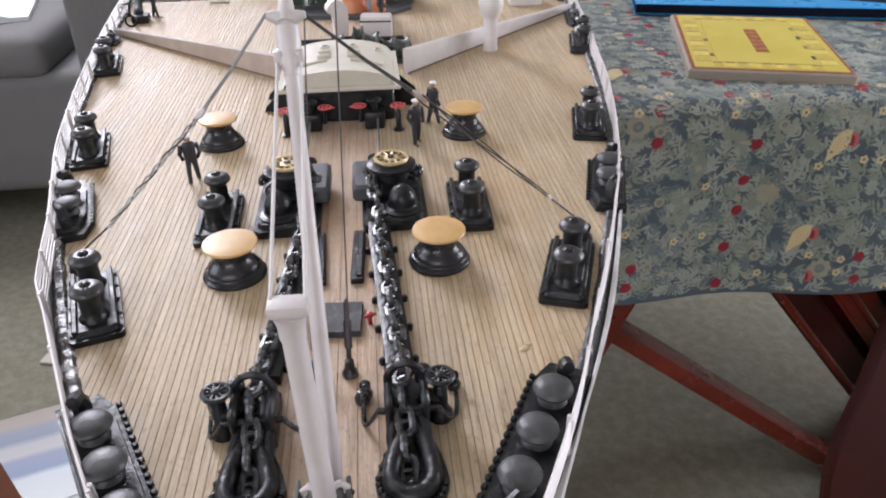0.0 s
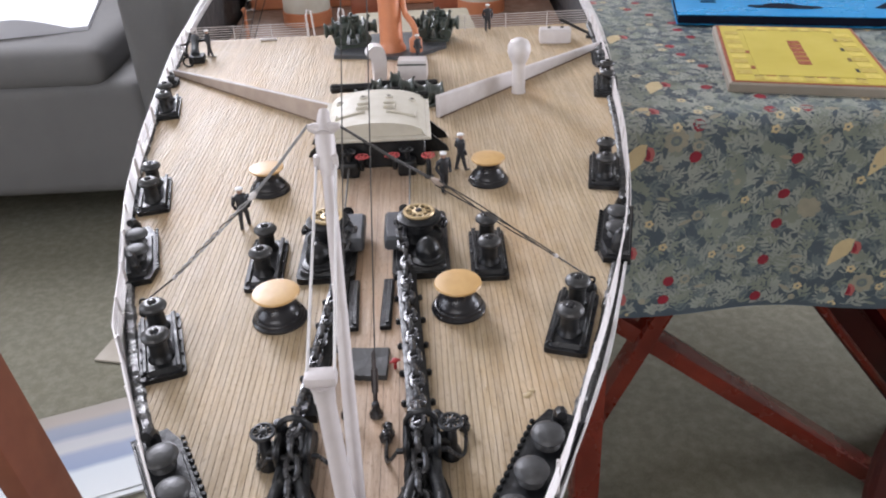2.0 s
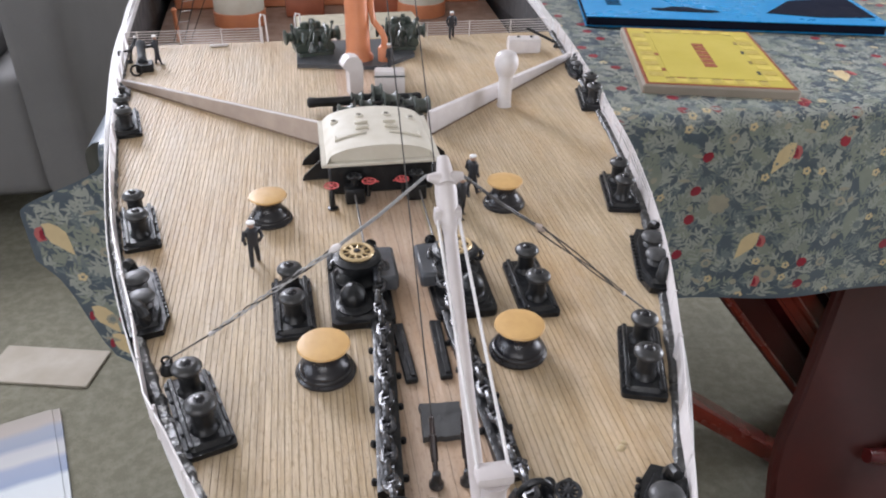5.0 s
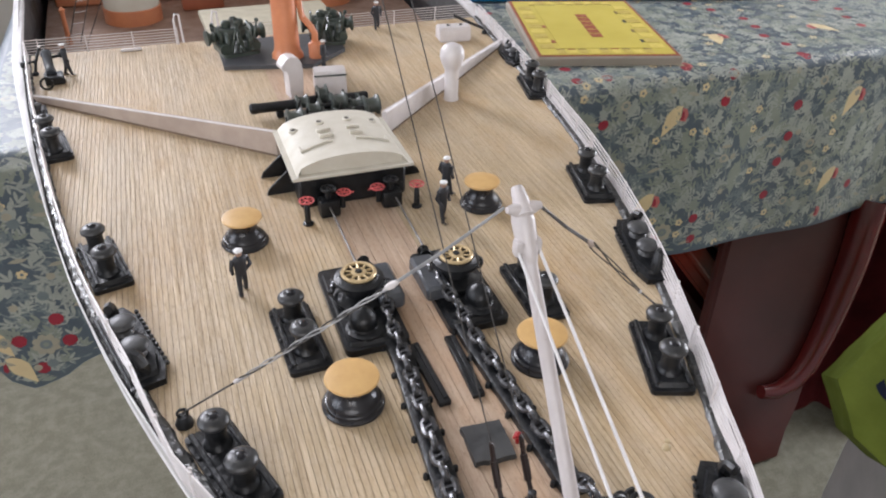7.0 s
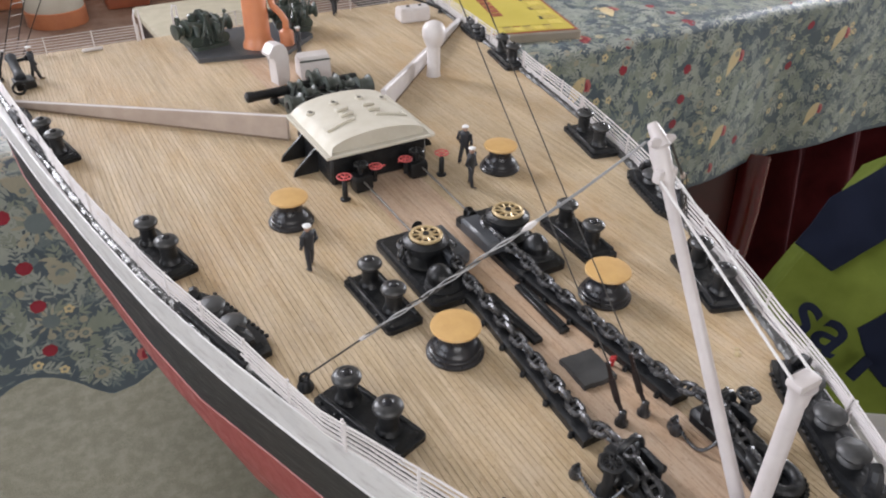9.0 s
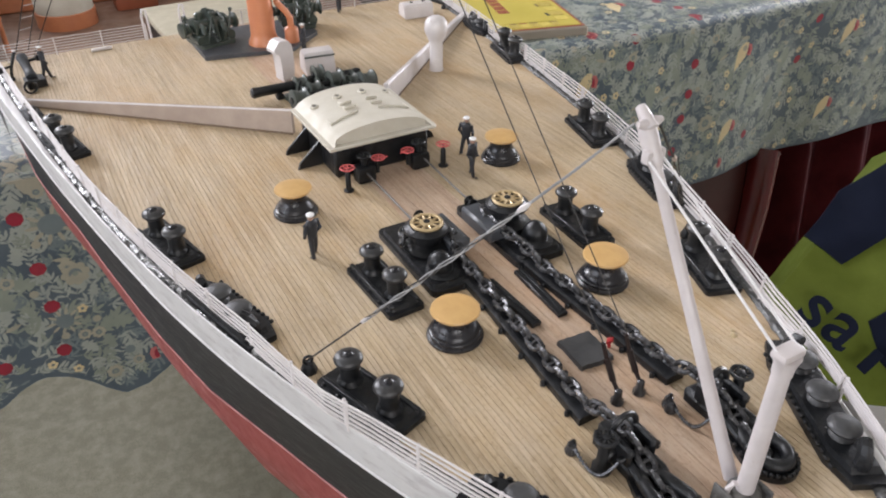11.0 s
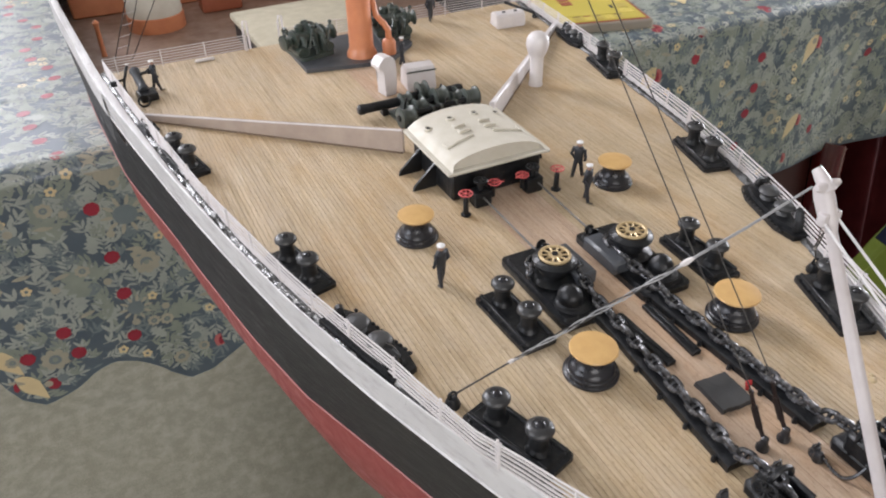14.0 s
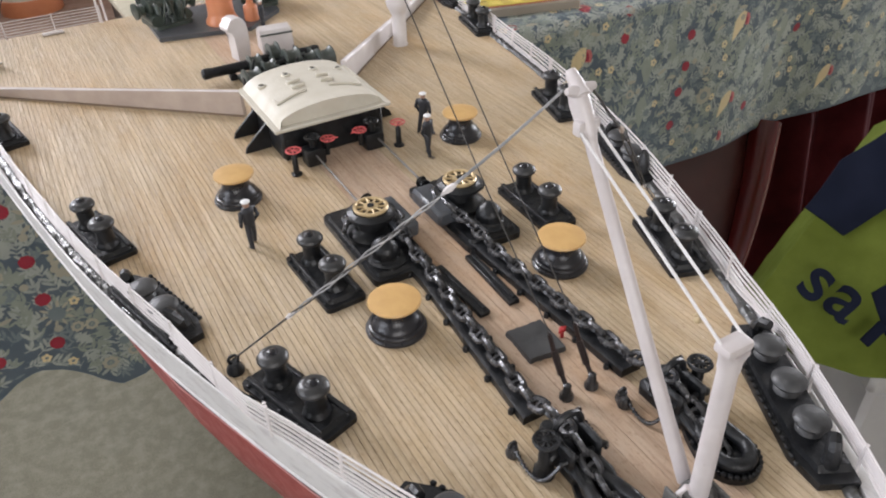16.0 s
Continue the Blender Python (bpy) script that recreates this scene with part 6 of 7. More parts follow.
for a, b in zip(grid, grid[1:]):
    for k in range(7):
        bm.faces.new((a[k], b[k], b[k + 1], a[k + 1]))
part("side_drop", bm, CLOTH_BASE, cloth, "", 1)
# unseen rear drop, added to keep window light from under the table
bm = bmesh.new()
grid = [[bm.verts.new((u, BACK - 0.065 + 0.085 * f + 0.012 * math.sin(11 * u) * f, TABLE + 0.003 - 0.17 * f * f)) for f in (0.0, 0.1, 0.25, 0.5, 0.75, 1.0)] for u in np.arange(LEFT, RIGHT + 0.01, 0.04)]
for a, b in zip(grid, grid[1:]):
    for k in range(5):
        bm.faces.new((a[k], b[k], b[k + 1], a[k + 1]))
part("unseen_back_drop", bm, CLOTH_BASE, cloth, "", 1)


def stamp(bm, outline, u, v, size, turn, lift):
    """One printed motif on the cloth."""
    c, s = math.cos(turn), math.sin(turn)
    pts = []
    for px, py in outline:
        a, b = u + size * (px * c - py * s), v + size * (px * s + py * c)
        if b < 0 and a < LEFT + 0.13:
            k = min(1.0, max(0.0, -b - EASE * 1.57) / 0.06)
            k = 0.105 * k * k * (3 - 2 * k)
            a = (a + k + LEFT * k / 0.13) / (1 + k / 0.13)
        if not (LEFT + 0.002 < a < RIGHT - 0.005 and -hem_depth(a) + 0.003 < b < BACK - FRONT - 0.01):
            return
        pts.append(sheet(a, b, lift))
    bm.faces.new([bm.verts.new(p) for p in pts])


BIRD = [(-0.72, -0.82), (-0.5, -0.15), (-0.3, 0.35), (0.05, 0.62), (0.4, 0.72), (0.72, 0.6), (0.6, 0.35), (0.55, 0.05), (0.3, -0.3), (-0.1, -0.5), (-0.42, -0.68)]
WING = [(0.45, -0.2), (0.62, 0.1), (0.7, 0.5), (0.95, 0.35), (1.0, 0.0), (0.8, -0.35)]
PATCH = [(0.5, -0.12), (0.6, 0.12), (0.66, 0.36), (0.78, 0.22), (0.76, -0.1), (0.64, -0.24)]
LEAF = [(-1.0, 0.0), (-0.5, 0.24), (0.1, 0.30), (0.6, 0.18), (1.0, 0.0), (0.55, -0.2), (0.0, -0.27), (-0.5, -0.18)]
LOBED = [(0.0, 0.05), (0.12, 0.26), (0.22, 0.16), (0.34, 0.40), (0.44, 0.22), (0.58, 0.36), (0.64, 0.18), (0.8, 0.24), (1.0, 0.0),
         (0.8, -0.2), (0.66, -0.14), (0.56, -0.36), (0.44, -0.18), (0.3, -0.38), (0.22, -0.14), (0.1, -0.22), (0.0, -0.05)]
BERRY = [(-0.1, -0.85), (0.5, -0.62), (0.82, -0.05), (0.62, 0.55), (0.1, 0.8), (-0.48, 0.66), (-0.8, 0.1), (-0.62, -0.5)]
DISC = [(math.cos(radians(a)), math.sin(radians(a))) for a in range(0, 360, 30)]
rng = random.Random(7)
prints = {"cream": bmesh.new(), "red": bmesh.new(), "pink": bmesh.new(), "grey": bmesh.new(), "green": bmesh.new(), "dark": bmesh.new(), "buff": bmesh.new()}


def drop_at(x, z):
    """Deck units on the hanging front to the cloth's own u and v."""
    zz = DECK + z * U
    return x * U, -(TABLE + 0.002 - zz) - 0.57 * EASE


def bird(u, v, size=0.027, turn=0.25, flip=1):
    stamp(prints["cream"], [(flip * x, y) for x, y in BIRD][::flip], u, v, size, turn * flip, 0.00038)
    stamp(prints["pink"], [(flip * x, y) for x, y in WING][::flip], u, v, size, turn * flip, 0.00044)
    stamp(prints["red"], [(flip * x, y) for x, y in PATCH][::flip], u, v, size, turn * flip, 0.0005)


def daisy(u, v, size=0.03, tone="green"):
    for a in range(0, 360, 36):
        stamp(prints[tone], LEAF, u + size * 0.72 * math.cos(radians(a)), v + size * 0.72 * math.sin(radians(a)), size * 0.34, radians(a), 0.00038)
    stamp(prints["dark"], DISC, u, v, size * 0.52, 0, 0.00044)


def blossom(u, v, size):
    """A round buff flower with scalloped edge, a blue ring and a pale eye."""
    turn = rng.uniform(0, 1)
    for a in range(0, 360, 45):
        stamp(prints["buff"], DISC, u + size * 0.68 * math.cos(radians(a) + turn), v + size * 0.68 * math.sin(radians(a) + turn), size * 0.31, 0, 0.00040)
    stamp(prints["buff"], DISC, u, v, size * 0.76, 0, 0.00044)
    stamp(prints["dark"], DISC, u, v, size * 0.44, 0, 0.00048)
    stamp(prints["green"], DISC, u, v, size * 0.20, 0, 0.00052)


for x, z in ((7.5, -5.9), (7.3, -7.6), (15.9, -5.9), (15.6, -8.0), (15.1, -11.6), (7.1, -11.4), (15.3, -13.4), (6.9, -13.4), (24.1, -8.2), (24.0, -11.7), (23.6, -13.5), (31.0, -12.1), (31.3, -8.3), (-7.5, -13.6), (-1.2, -14.2), (-7.9, -12.4)):
    bird(*drop_at(x, z), flip=1 if x > 0 else -1)
for x, z in ((-5.3, -8.6), (-5.1, -10.8), (10.9, -8.7), (10.6, -10.4), (19.1, -9.0), (19.0, -10.8), (27.4, -9.1), (27.1, -11.0)):
    u, v = drop_at(x, z)
    stamp(prints["green"], LOBED if x < 0 else BIRD, u, v, 0.045 if x < 0 else 0.030, 0.7 if x > 0 else 1.9, 0.00035)
for x, z in ((9.3, -6.5), (9.3, -7.6), (12.8, -7.9), (12.7, -9.3), (12.9, -6.0), (12.7, -10.5), (12.5, -12.0), (9.0, -12.5), (8.9, -13.3), (17.4, -12.4), (17.5, -13.4), (12.5, -13.6),
             (18.0, -6.5), (17.8, -7.5), (21.5, -6.1), (21.4, -8.1), (21.3, -9.4), (21.1, -10.5), (20.9, -12.0), (25.6, -12.3), (28.5, -9.3), (29.0, -7.4)):
    stamp(prints["red"], BERRY, *drop_at(x, z), 0.0105, rng.uniform(-0.6, 0.6), 0.00042)
for x, z in ((-4.2, -7.9), (-4.1, -9.7), (-4.1, -11.1), (-6.1, -11.9), (-5.9, -12.8), (-4.2, -12.8), (-4.1, -14.2), (-7.3, -12.5), (-6.9, -13.7)):
    stamp(prints["red"], BERRY, *drop_at(x, z), 0.0115, rng.uniform(-0.6, 0.6), 0.00042)
for x, z in ((8.6, -7.0), (13.7, -9.9), (16.1, -12.9), (-3.2, -10.2), (-6.6, -12.8), (22.6, -11.0)):
    blossom(*drop_at(x, z), 0.017)
# the corner that hangs by the port side
blossom(*drop_at(-1.63, -10.6), 0.024)
blossom(*drop_at(-3.5, -6.5), 0.026)
daisy(*drop_at(-3.38, -8.34), 0.027, "buff")
daisy(*drop_at(-3.9, -11.76), 0.020, "buff")
for x, z, s in ((-3.1, -12.55, 0.009), (-3.0, -14.3, 0.011), (-2.2, -14.1, 0.008), (-2.6, -7.3, 0.008), (-1.2, -8.6, 0.009), (-5.0, -9.9, 0.009), (-5.4, -7.6, 0.010)):
    blossom(*drop_at(x, z), s)
# rings of blossom and small buff buds that repeat down the hanging front
for i in range(9):
    for j in range(3):
        u, v = -0.30 + 0.17 * i + rng.uniform(-0.01, 0.01), -0.05 - 0.105 * j
        blossom(u, v, 0.0085)
        daisy(u + 0.045, v - 0.045, 0.013, "grey")
        for k in range(2):
            stamp(prints["buff"], DISC, u + rng.uniform(-0.08, 0.08), v + rng.uniform(-0.05, 0.05), 0.0052, 0, 0.00046)
            stamp(prints["buff"], LEAF, u + rng.uniform(-0.08, 0.08), v + rng.uniform(-0.05, 0.05), 0.011, rng.uniform(-0.5, 0.5), 0.0004)
# the same print on the flat of the table
for i in range(9):
    for j in range(4):
        u, v = -0.30 + 0.215 * i, 0.10 + 0.24 * j
        bird(u, v, 0.027, 0.3, 1 if i % 2 else -1)
        for k in range(5):
            stamp(prints["red"], BERRY, u + 0.10 + rng.uniform(-0.03, 0.03), v - 0.10 + 0.045 * k, 0.0105, rng.uniform(-0.6, 0.6), 0.00042)
        daisy(u + 0.11, v + 0.12, 0.018)
        blossom(u + 0.045, v + 0.055, 0.009)
        blossom(u - 0.055, v - 0.06, 0.008)
# fans of narrow leaves on curling stems, lobed leaves and small blossoms between them
NARROW = [(0.0, 0.0), (0.2, 0.10), (0.5, 0.19), (0.8, 0.20), (1.0, 0.12), (0.8, 0.0), (0.5, -0.10), (0.2, -0.08)]


def spray(u, v, size, turn, count, tone, lift):
    """A curling stem with pairs of slender leaves and one at its tip."""
    bend = rng.uniform(-1.1, 1.1)
    x, y, a = u, v, turn
    for n in range(count):
        nx, ny = x + size * 0.42 * math.cos(a), y + size * 0.42 * math.sin(a)
        stamp(prints[tone], [(0, 0.0007), (0, -0.0007), (nx - x, ny - y - 0.0006), (nx - x, ny - y + 0.0006)], x, y, 1.0, 0, lift)
        x, y, a = nx, ny, a + bend / count
        for k in (-1, 1):
            stamp(prints[tone], NARROW, x, y, size * rng.uniform(0.8, 1.1), a + k * rng.uniform(0.6, 0.95), lift + 0.00001 * (k + 1))
    stamp(prints[tone], NARROW, x, y, size * 1.05, a, lift)


CELL = 0.0132
for i in range(int((RIGHT - LEFT + 0.1) / CELL)):
    for j in range(92):
        u, v = LEFT - 0.1 + (i + rng.uniform(0.1, 0.9)) * CELL, -0.345 + (j + rng.uniform(0.1, 0.9)) * CELL
        pick = rng.random()
        turn = 2.2 * math.sin(7.0 * u + 3.0 * math.sin(9.0 * v)) + rng.uniform(-0.7, 0.7)
        lift = 0.00014 + 0.00003 * ((3 * i + 5 * j) % 7)
        if pick < 0.62:
            spray(u, v, rng.uniform(0.012, 0.018), turn, rng.randint(1, 3), "grey" if pick < 0.40 else "green", lift)
        elif pick < 0.69:
            stamp(prints["green" if pick < 0.66 else "grey"], LOBED, u, v, rng.uniform(0.022, 0.034), turn, lift)
        elif pick < 0.90:
            spray(u, v, rng.uniform(0.012, 0.016), turn, 2, "dark", lift)
        elif pick < 0.925:
            for a in range(5):
                stamp(prints["cream"], DISC, u + 0.0040 * math.cos(1.257 * a), v + 0.0040 * math.sin(1.257 * a), 0.0026, 0, 0.00037)
            stamp(prints["dark"], DISC, u, v, 0.0022, 0, 0.00042)
bird(*drop_at(-8.65, -9.2), size=0.028, flip=-1)
for key, mat, name in (("cream", PRINT_CREAM, "bird_print"), ("red", PRINT_RED, "berry_print"), ("pink", PRINT_PINK, "wing_print"), ("grey", LEAF_GREY, "grey_leaf_print"), ("green", LEAF_GREEN, "sage_leaf_print"), ("dark", LEAF_DARK, "blue_leaf_print"), ("buff", PRINT_BUFF, "blossom_print")):
    tagged(part(name, prints[key], mat, cloth, "", 1, smooth=False), kind="stuff")

# ---- things on the table ----
mat_a = Vector((10.97, 19.2)) * U
mat_b = Vector((16.2, 17.78)) * U
ux = (mat_b - mat_a).normalized()
uy = Vector((-ux.y, ux.x))
LONG = 0.292
WIDE = (mat_b - mat_a).length
board = new("game_board")
tagged(board, "yellow printed game board with red border and pale edge", "game board")
board.matrix_basis = Matrix.Translation((mat_a.x, mat_a.y, TABLE - 0.001)) @ Matrix(((ux.x, uy.x, 0, 0), (ux.y, uy.y, 0, 0), (0, 0, 1, 0), (0, 0, 0, 1)))


def flat(name, x0, y0, x1, y1, z0, z1, material, parent, label="", bevel=0.0):
    bm = bmesh.new()
    block(bm, ((x0 + x1) / 2, (y0 + y1) / 2, (z0 + z1) / 2), (x1 - x0, y1 - y0, z1 - z0), bevel)
    return part(name, bm, material, parent, label, 1, smooth=False)


flat("core", 0, 0, WIDE, LONG, 0, 0.016, CARDBOARD, board, "pale board edge", 0.002)
flat("border", 0.004, 0.004, WIDE - 0.004, LONG - 0.004, 0.0162, 0.0168, BRICK, board, "red printed border")
flat("face", 0.0085, 0.0085, WIDE - 0.0085, LONG - 0.0085, 0.0169, 0.0174, YELLOW, board)
PALE_YELLOW = paint("pale_yellow_print", (0.62, 0.52, 0.12), (0.55, 0.44, 0.10), 0.4)
OCHRE = paint("ochre_print", (0.47, 0.37, 0.09), (0.41, 0.31, 0.07), 0.4)
UMBER = paint("umber_print", (0.24, 0.17, 0.06), (0.18, 0.12, 0.05), 0.4)
for k in range(9):
    f0, f1 = 0.035 + k * (WIDE - 0.07) / 9, 0.035 + (k + 1) * (WIDE - 0.07) / 9 - 0.004
    for y0, mat in ((0.013, (OCHRE, PALE_YELLOW)[k % 2]), (LONG - 0.029, (PALE_YELLOW, OCHRE)[k % 2])):
        flat("square", f0, y0, f1, y0 + 0.016, 0.0175, 0.0178, mat, board)
    g0, g1 = 0.035 + k * (LONG - 0.07) / 9, 0.035 + (k + 1) * (LONG - 0.07) / 9 - 0.006
    for x0, mat in ((0.013, (OCHRE, PALE_YELLOW)[k % 2]), (WIDE - 0.037, (PALE_YELLOW, OCHRE)[k % 2])):
        flat("square", x0, g0, x0 + 0.021, g1, 0.0175, 0.0178, mat, board)
    # dull bars along the inner side of the squares
    if k % 4 != 3:
        flat("print_bar", f0, 0.0295, f1, 0.0330, 0.0175, 0.0178, BRICK if k % 2 else UMBER, board)
        flat("print_bar", f0, LONG - 0.0335, f1, LONG - 0.0305, 0.0175, 0.0178, UMBER, board)
    if k % 2:
        flat("print_mark", WIDE - 0.044, g0, WIDE - 0.039, g1 - 0.004, 0.0175, 0.0178, (UMBER, SLATE)[k % 4 == 1], board)
    if k in (1, 4):
        flat("print_mark", 0.035, g0, 0.041, g1 - 0.006, 0.0175, 0.0178, BRICK, board)
flat("centre", 0.042, 0.034, WIDE - 0.046, LONG - 0.034, 0.0175, 0.0179, YELLOW, board)
for k in range(6):
    y0 = 0.085 + k * (LONG - 0.17) / 6
    flat("title_bar", WIDE * 0.47, y0, WIDE * 0.47 + 0.018, y0 + (LONG - 0.17) / 6 - 0.004, 0.0181, 0.0184, BRICK, board, "brick red title bar")

book = thing("blue_book", (0.47, 1.10, TABLE + 0.005), -14, "large bright blue book with a dark car picture", "book", deck=False)
flat("page_block", 0.002, 0.002, 0.52, 0.36, 0.0015, 0.0155, NAVY_CLOTH, book, "dark navy edge of the page block")
flat("cover", 0, 0, 0.53, 0.37, 0.016, 0.0175, BLUE, book, "glossy blue cover", 0.0005)
flat("back_cover", 0, 0, 0.53, 0.37, 0, 0.0012, BLUE, book)
CAR = [(-1.0, -0.2), (-0.8, -0.42), (-0.1, -0.5), (0.7, -0.55), (1.0, -0.35), (0.95, -0.05), (0.5, 0.12), (0.15, 0.5), (-0.35, 0.5), (-0.6, 0.15), (-0.95, 0.1)]
bm = bmesh.new()
prism(bm, [(0.185 + 0.062 * x, 0.068 + 0.036 * y) for x, y in CAR], 0.0177, 0.0180)
part("car_picture", bm, NAVY_CLOTH, book, "dark printed car silhouette", 1, smooth=False)
bm = bmesh.new()
prism(bm, [(0.33, 0.06), (0.42, 0.04), (0.52, 0.05), (0.52, 0.2), (0.40, 0.16)], 0.0177, 0.0180)
part("photo", bm, NAVY_CLOTH, book, "dark printed photograph", 1, smooth=False)
for k in range(3):
    bm = bmesh.new()
    prism(bm, [(0.045, 0.085 + 0.016 * k), (0.072, 0.085 + 0.016 * k), (0.072, 0.095 + 0.016 * k), (0.045, 0.095 + 0.016 * k)], 0.0177, 0.0180)
    part("caption_bar", bm, NAVY_CLOTH, book, "small dark caption bar", 1, smooth=False)

# ---- left of the ship: sofa, open book, papers ----
sofa = thing("sofa", (-1.12, 1.84, 0), 0, "grey fabric sofa with a broad rounded arm", "sofa", deck=False)
bm = bmesh.new()
block(bm, (-0.15, 0.42, 0.29), (1.04, 0.84, 0.34), 0.04, seg=3)
part("base", bm, SOFA, sofa, "", 1)
bm = bmesh.new()
block(bm, (-0.2, 0.37, 0.50), (0.94, 0.74, 0.12), 0.05, seg=3)
part("seat_cushion", bm, SOFA, sofa, "", 1)
bm = bmesh.new()
block(bm, (0.42, 0.44, 0.43), (0.14, 0.9, 0.64), 0.05, seg=4)
part("arm", bm, SOFA, sofa, "", 1)
bm = bmesh.new()
block(bm, (-0.12, 0.85, 0.55), (1.1, 0.16, 0.8), 0.08, seg=3)
part("backrest", bm, SOFA, sofa, "", 1)
for x in (-0.55, 0.42):
    bm = bmesh.new()
    block(bm, (x, 0.1, 0.06), (0.06, 0.06, 0.12), 0.01)
    part("foot", bm, MAHOGANY, sofa, "", 1)
ob = thing("open_book", (-1.33, 2.13, 0.56), 14, "thick open book with curling white pages", "book", deck=False)
bm = bmesh.new()
for s in (-1, 1):
    rows = []
    for k in range(9):
        f = k / 8
        h = 0.045 * math.sin(math.pi * min(1, f * 1.15)) * (1 - 0.3 * f) + 0.012
        rows.append([bm.verts.new((s * 0.36 * f, y, z)) for y, z in ((-0.2, 0), (-0.2, h), (0.26, h), (0.26, 0))])
    for a, b in zip(rows, rows[1:]):
        for k in range(4):
            f4 = (a[k], a[(k + 1) % 4], b[(k + 1) % 4], b[k])
            bm.faces.new(f4 if s > 0 else f4[::-1])
    bm.faces.new(rows[-1])
part("page_block", bm, PAPER, ob, "", 1)
ob = thing("cardboard_sheet", (-0.651, 1.229, 0.0), -14, "pale cardboard offcut on the carpet", "cardboard", deck=False)
bm = bmesh.new()
block(bm, (0, 0, 0.004), (0.24, 0.12, 0.006), 0.001)
part("sheet", bm, CARDBOARD, ob, "", 1)
ob = thing("glossy_brochure", (-0.716, 0.893, 0.0), 17.5, "glossy brochure with blue and white print on the carpet", "brochure", deck=False)
bm = bmesh.new()
block(bm, (0, 0, 0.004), (0.36, 0.285, 0.006), 0.001)
part("sheet", bm, BROCHURE, ob, "", 1)
bm = bmesh.new()
block(bm, (-0.005, 0.004, 0.0085), (0.345, 0.272, 0.0015), 0.0005, m=Matrix.Rotation(radians(1.2), 4, "Z"))
part("leaf", bm, BROCHURE, ob, "", 1)
ob = thing("wooden_strut", (-0.5, 0.48, 0), 0, "red-brown wooden strut of a folded stand", "strut", deck=False)
bm = bmesh.new()
bar(bm, (-0.046, 0, 0.85), (0.038, 0, 0.0), 0.08, 0.03)
part("strut", bm, STRUT_WOOD, ob, "", 1)
bm = bmesh.new()
bar(bm, (-0.03, 0.05, 0.02), (-0.03, -0.05, 0.02), 0.11, 0.04)
part("foot", bm, STRUT_WOOD, ob, "", 1)

# ---- right of the ship: lime and navy bag on a grey box ----
box = thing("storage_box", (1.0, 0.23, 0), -30, "pale grey lidded storage box standing on the carpet", "box", deck=False)
bm = bmesh.new()
block(bm, (0, 0, 0.165), (0.33, 0.29, 0.33), 0.008)
part("body", bm, BOX_GREY, box, "", 1)
bm = bmesh.new()
block(bm, (0, 0, 0.35), (0.35, 0.31, 0.04), 0.008)
part("lid", bm, BOX_GREY, box, "", 1)
bag = new("shopping_bag")
tagged(bag, "stuffed lime yellow and navy bag leaning on a pale grey box", "bag")
E1, E2 = Vector((0.778, -0.628, 0.0)), Vector((0.378, 0.468, 0.799))
E3 = E1.cross(E2)
bag.matrix_basis = Matrix.Translation((0.736, 0.284, 0.474)) @ Matrix((E1, E2, E3)).transposed().to_4x4()


def puff(outline, thick, lift, seed, step=0.012):
    """A soft panel with this outline that bulges towards its middle, with creases."""
    bm = bmesh.new()
    vs = [bm.verts.new((x, y, 0)) for x, y in outline]
    bm.faces.new(vs)
    bmesh.ops.triangulate(bm, faces=bm.faces[:])
    for _ in range(4):
        bmesh.ops.subdivide_edges(bm, edges=[e for e in bm.edges if e.calc_length() > step], cuts=1, use_grid_fill=True)
        bmesh.ops.triangulate(bm, faces=bm.faces[:])
    for v in bm.verts:
        x, y = v.co.x, v.co.y
        r2 = ((x - 0.10) / 0.20) ** 2 + ((y - 0.06) / 0.20) ** 2
        z = 0.06 * max(0.0, 1 - r2) + 0.014 * noise.noise(Vector((x * 9 + seed, y * 9, 0.4))) + 0.006 * noise.noise(Vector((x * 30, y * 30, seed)))
        v.co.z = z + lift
    top = bm.faces[:]
    out = bmesh.ops.extrude_face_region(bm, geom=top)
    for v in out["geom"]:
        if isinstance(v, bmesh.types.BMVert):
            v.co.z -= thick
    bmesh.ops.recalc_face_normals(bm, faces=bm.faces[:])
    return bm


LIME = [(0.09, 0.235), (0.034, 0.16), (-0.010, 0.10), (-0.047, 0.037), (-0.07, -0.008), (-0.037, -0.075), (0.005, -0.103), (0.063, -0.117), (0.14, -0.115), (0.26, -0.10), (0.29, 0.08), (0.21, 0.26)]
part("lime_body", puff(LIME, 0.09, 0.0, 1.0), HIVIS, bag, "lime yellow cloth", 1)
part("navy_band", puff([(0.088, 0.222), (0.012, 0.166), (-0.030, 0.100), (0.016, 0.066), (0.037, 0.083), (0.085, 0.125), (0.27, 0.18), (0.208, 0.255)], 0.004, 0.0035, 1.0), NAVY_CLOTH, bag, "navy cloth band", 1)
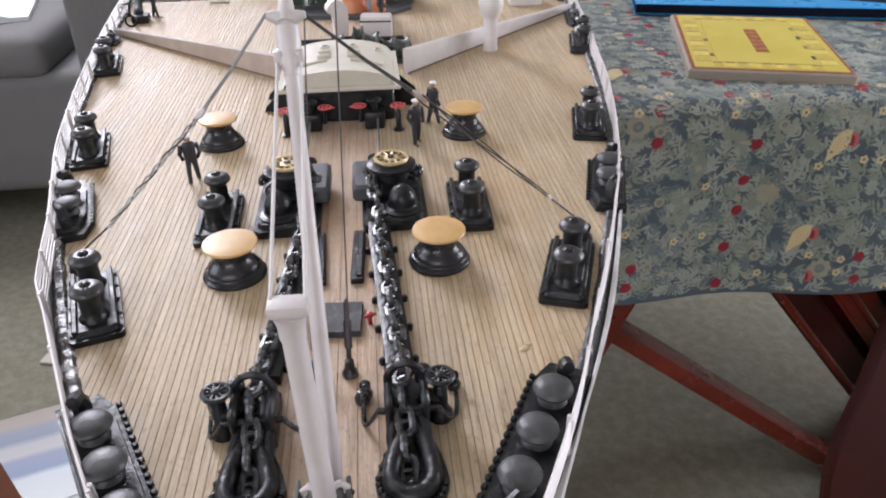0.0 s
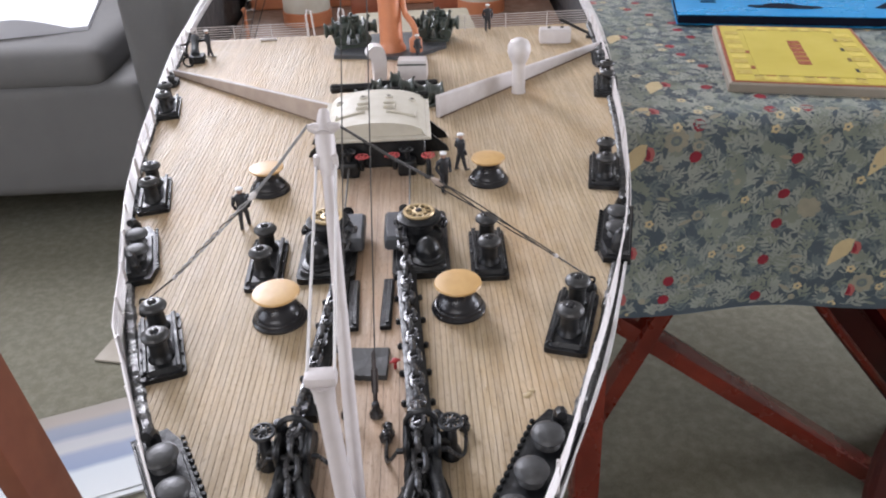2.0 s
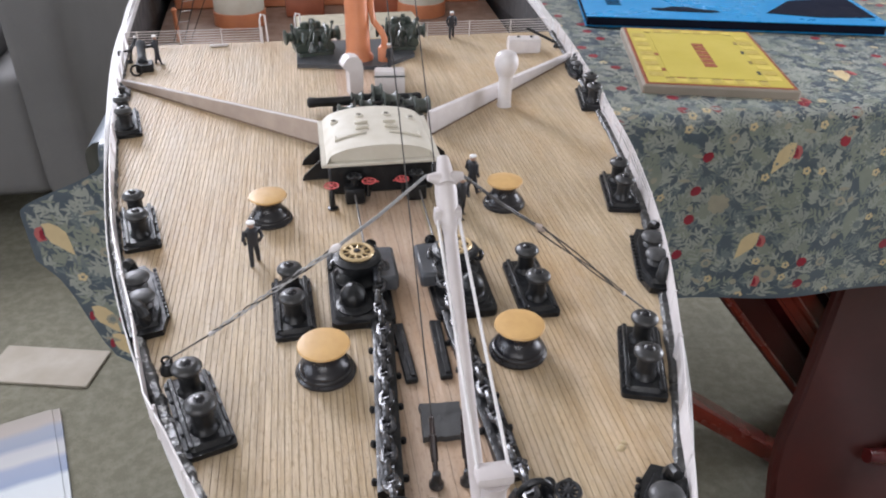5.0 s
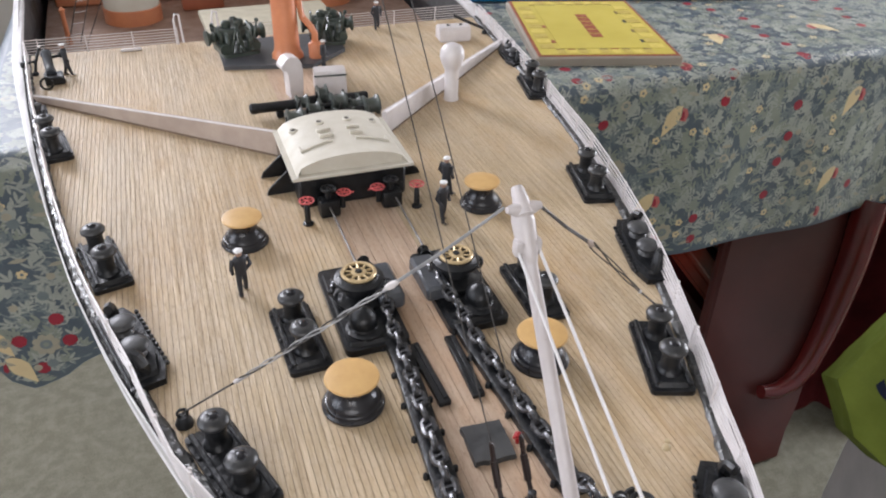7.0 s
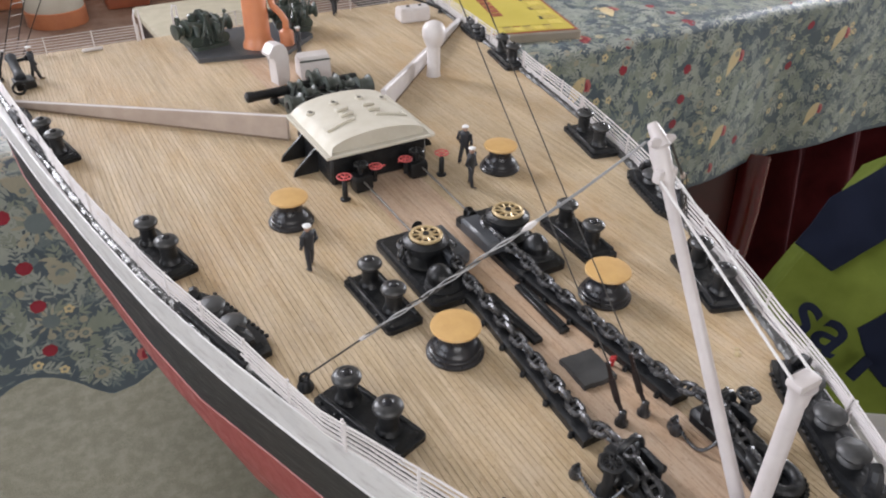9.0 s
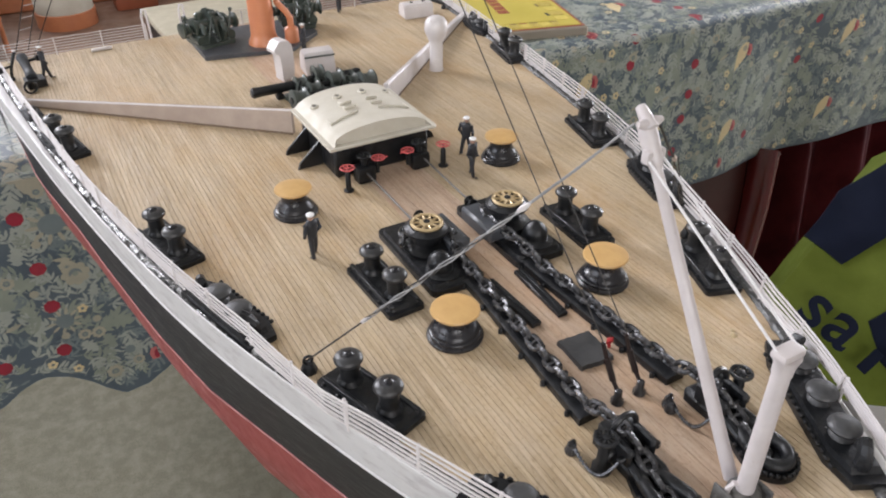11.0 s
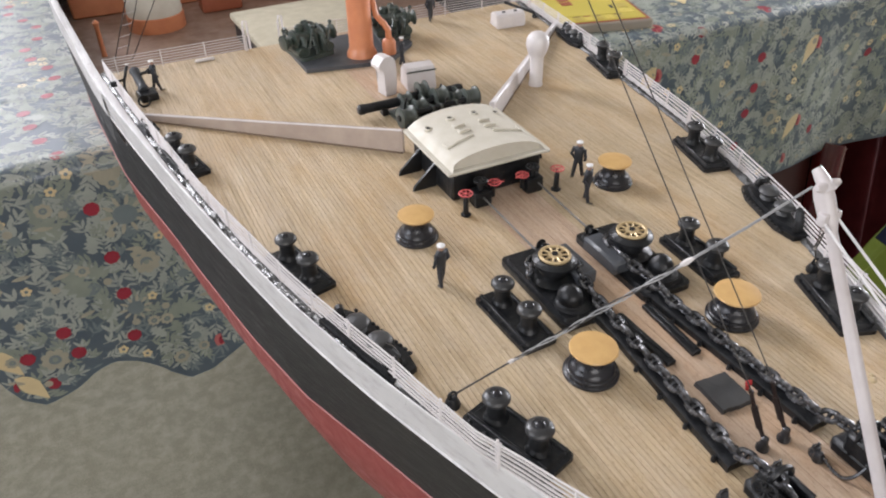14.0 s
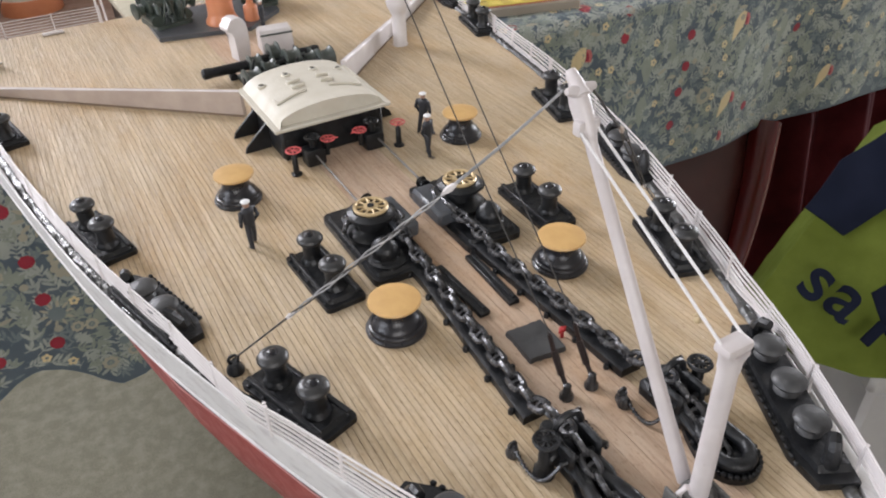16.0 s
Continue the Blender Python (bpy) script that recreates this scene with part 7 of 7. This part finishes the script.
part("navy_patch", puff([(0.055, -0.005), (0.09, 0.026), (0.22, 0.06), (0.22, -0.09), (0.10, -0.078), (0.077, -0.056)], 0.004, 0.0035, 1.0), NAVY_CLOTH, bag, "navy cloth patch", 1)


def lettering(body, size, m, parent):
    cu = bpy.data.curves.new("lettering", "FONT")
    cu.body, cu.size, cu.extrude, cu.align_x, cu.align_y, cu.offset = body, size, 0.002, "CENTER", "CENTER", 0.0012
    ob = new("letter", cu)
    me = bpy.data.meshes.new_from_object(ob)
    bpy.data.objects.remove(ob)
    me.materials.append(NAVY_CLOTH)
    o = new("letter", me)
    o.parent, o.matrix_basis = parent, m
    return o


for ch, x, y, turn in (("s", -0.014, 0.006, -40), ("a", 0.021, -0.016, -44)):
    lettering(ch, 0.090, pose(x, y, 0.062, 0, -14, turn), bag)
bm = bmesh.new()
block(bm, (0.055, -0.056, 0.058), (0.014, 0.034, 0.004), 0.001, m=Matrix.Rotation(radians(-40), 4, "Z"))
part("letter_bar", bm, NAVY_CLOTH, bag, "", 1)

# ---- the planks, each a piece of the deck ----
STRIP = 0.0372
edges = [-0.19, -0.095, 0.0, 0.095, 0.19]
while edges[-1] < 2.9:
    edges = [edges[0] - STRIP] + edges + [edges[-1] + STRIP]
for xa, xb in zip(edges, edges[1:]):
    x0, x1 = xa + 0.0016, xb - 0.0016
    y0, y1 = bow_y(abs(x0) + 0.03), bow_y(abs(x1) + 0.03)
    if min(y0, y1) > BREAK - 0.2:
        continue
    y0, y1 = max(y0, -3.9), max(y1, -3.9)
    bm = bmesh.new()
    e = BREAK - 0.005
    lo = [bm.verts.new((x, y, -0.03)) for x, y in ((x0, y0), (x1, y1), (x1, e), (x0, e))]
    hi = [bm.verts.new((x, y, 0.0)) for x, y in ((x0, y0), (x1, y1), (x1, e), (x0, e))]
    bm.faces.new(hi)
    for k in range(4):
        bm.faces.new((lo[k], lo[(k + 1) % 4], hi[(k + 1) % 4], hi[k]))
    part("plank", bm, WOOD_CENTRE if abs(xa + xb) < 0.5 else WOOD, deck, "", smooth=False)
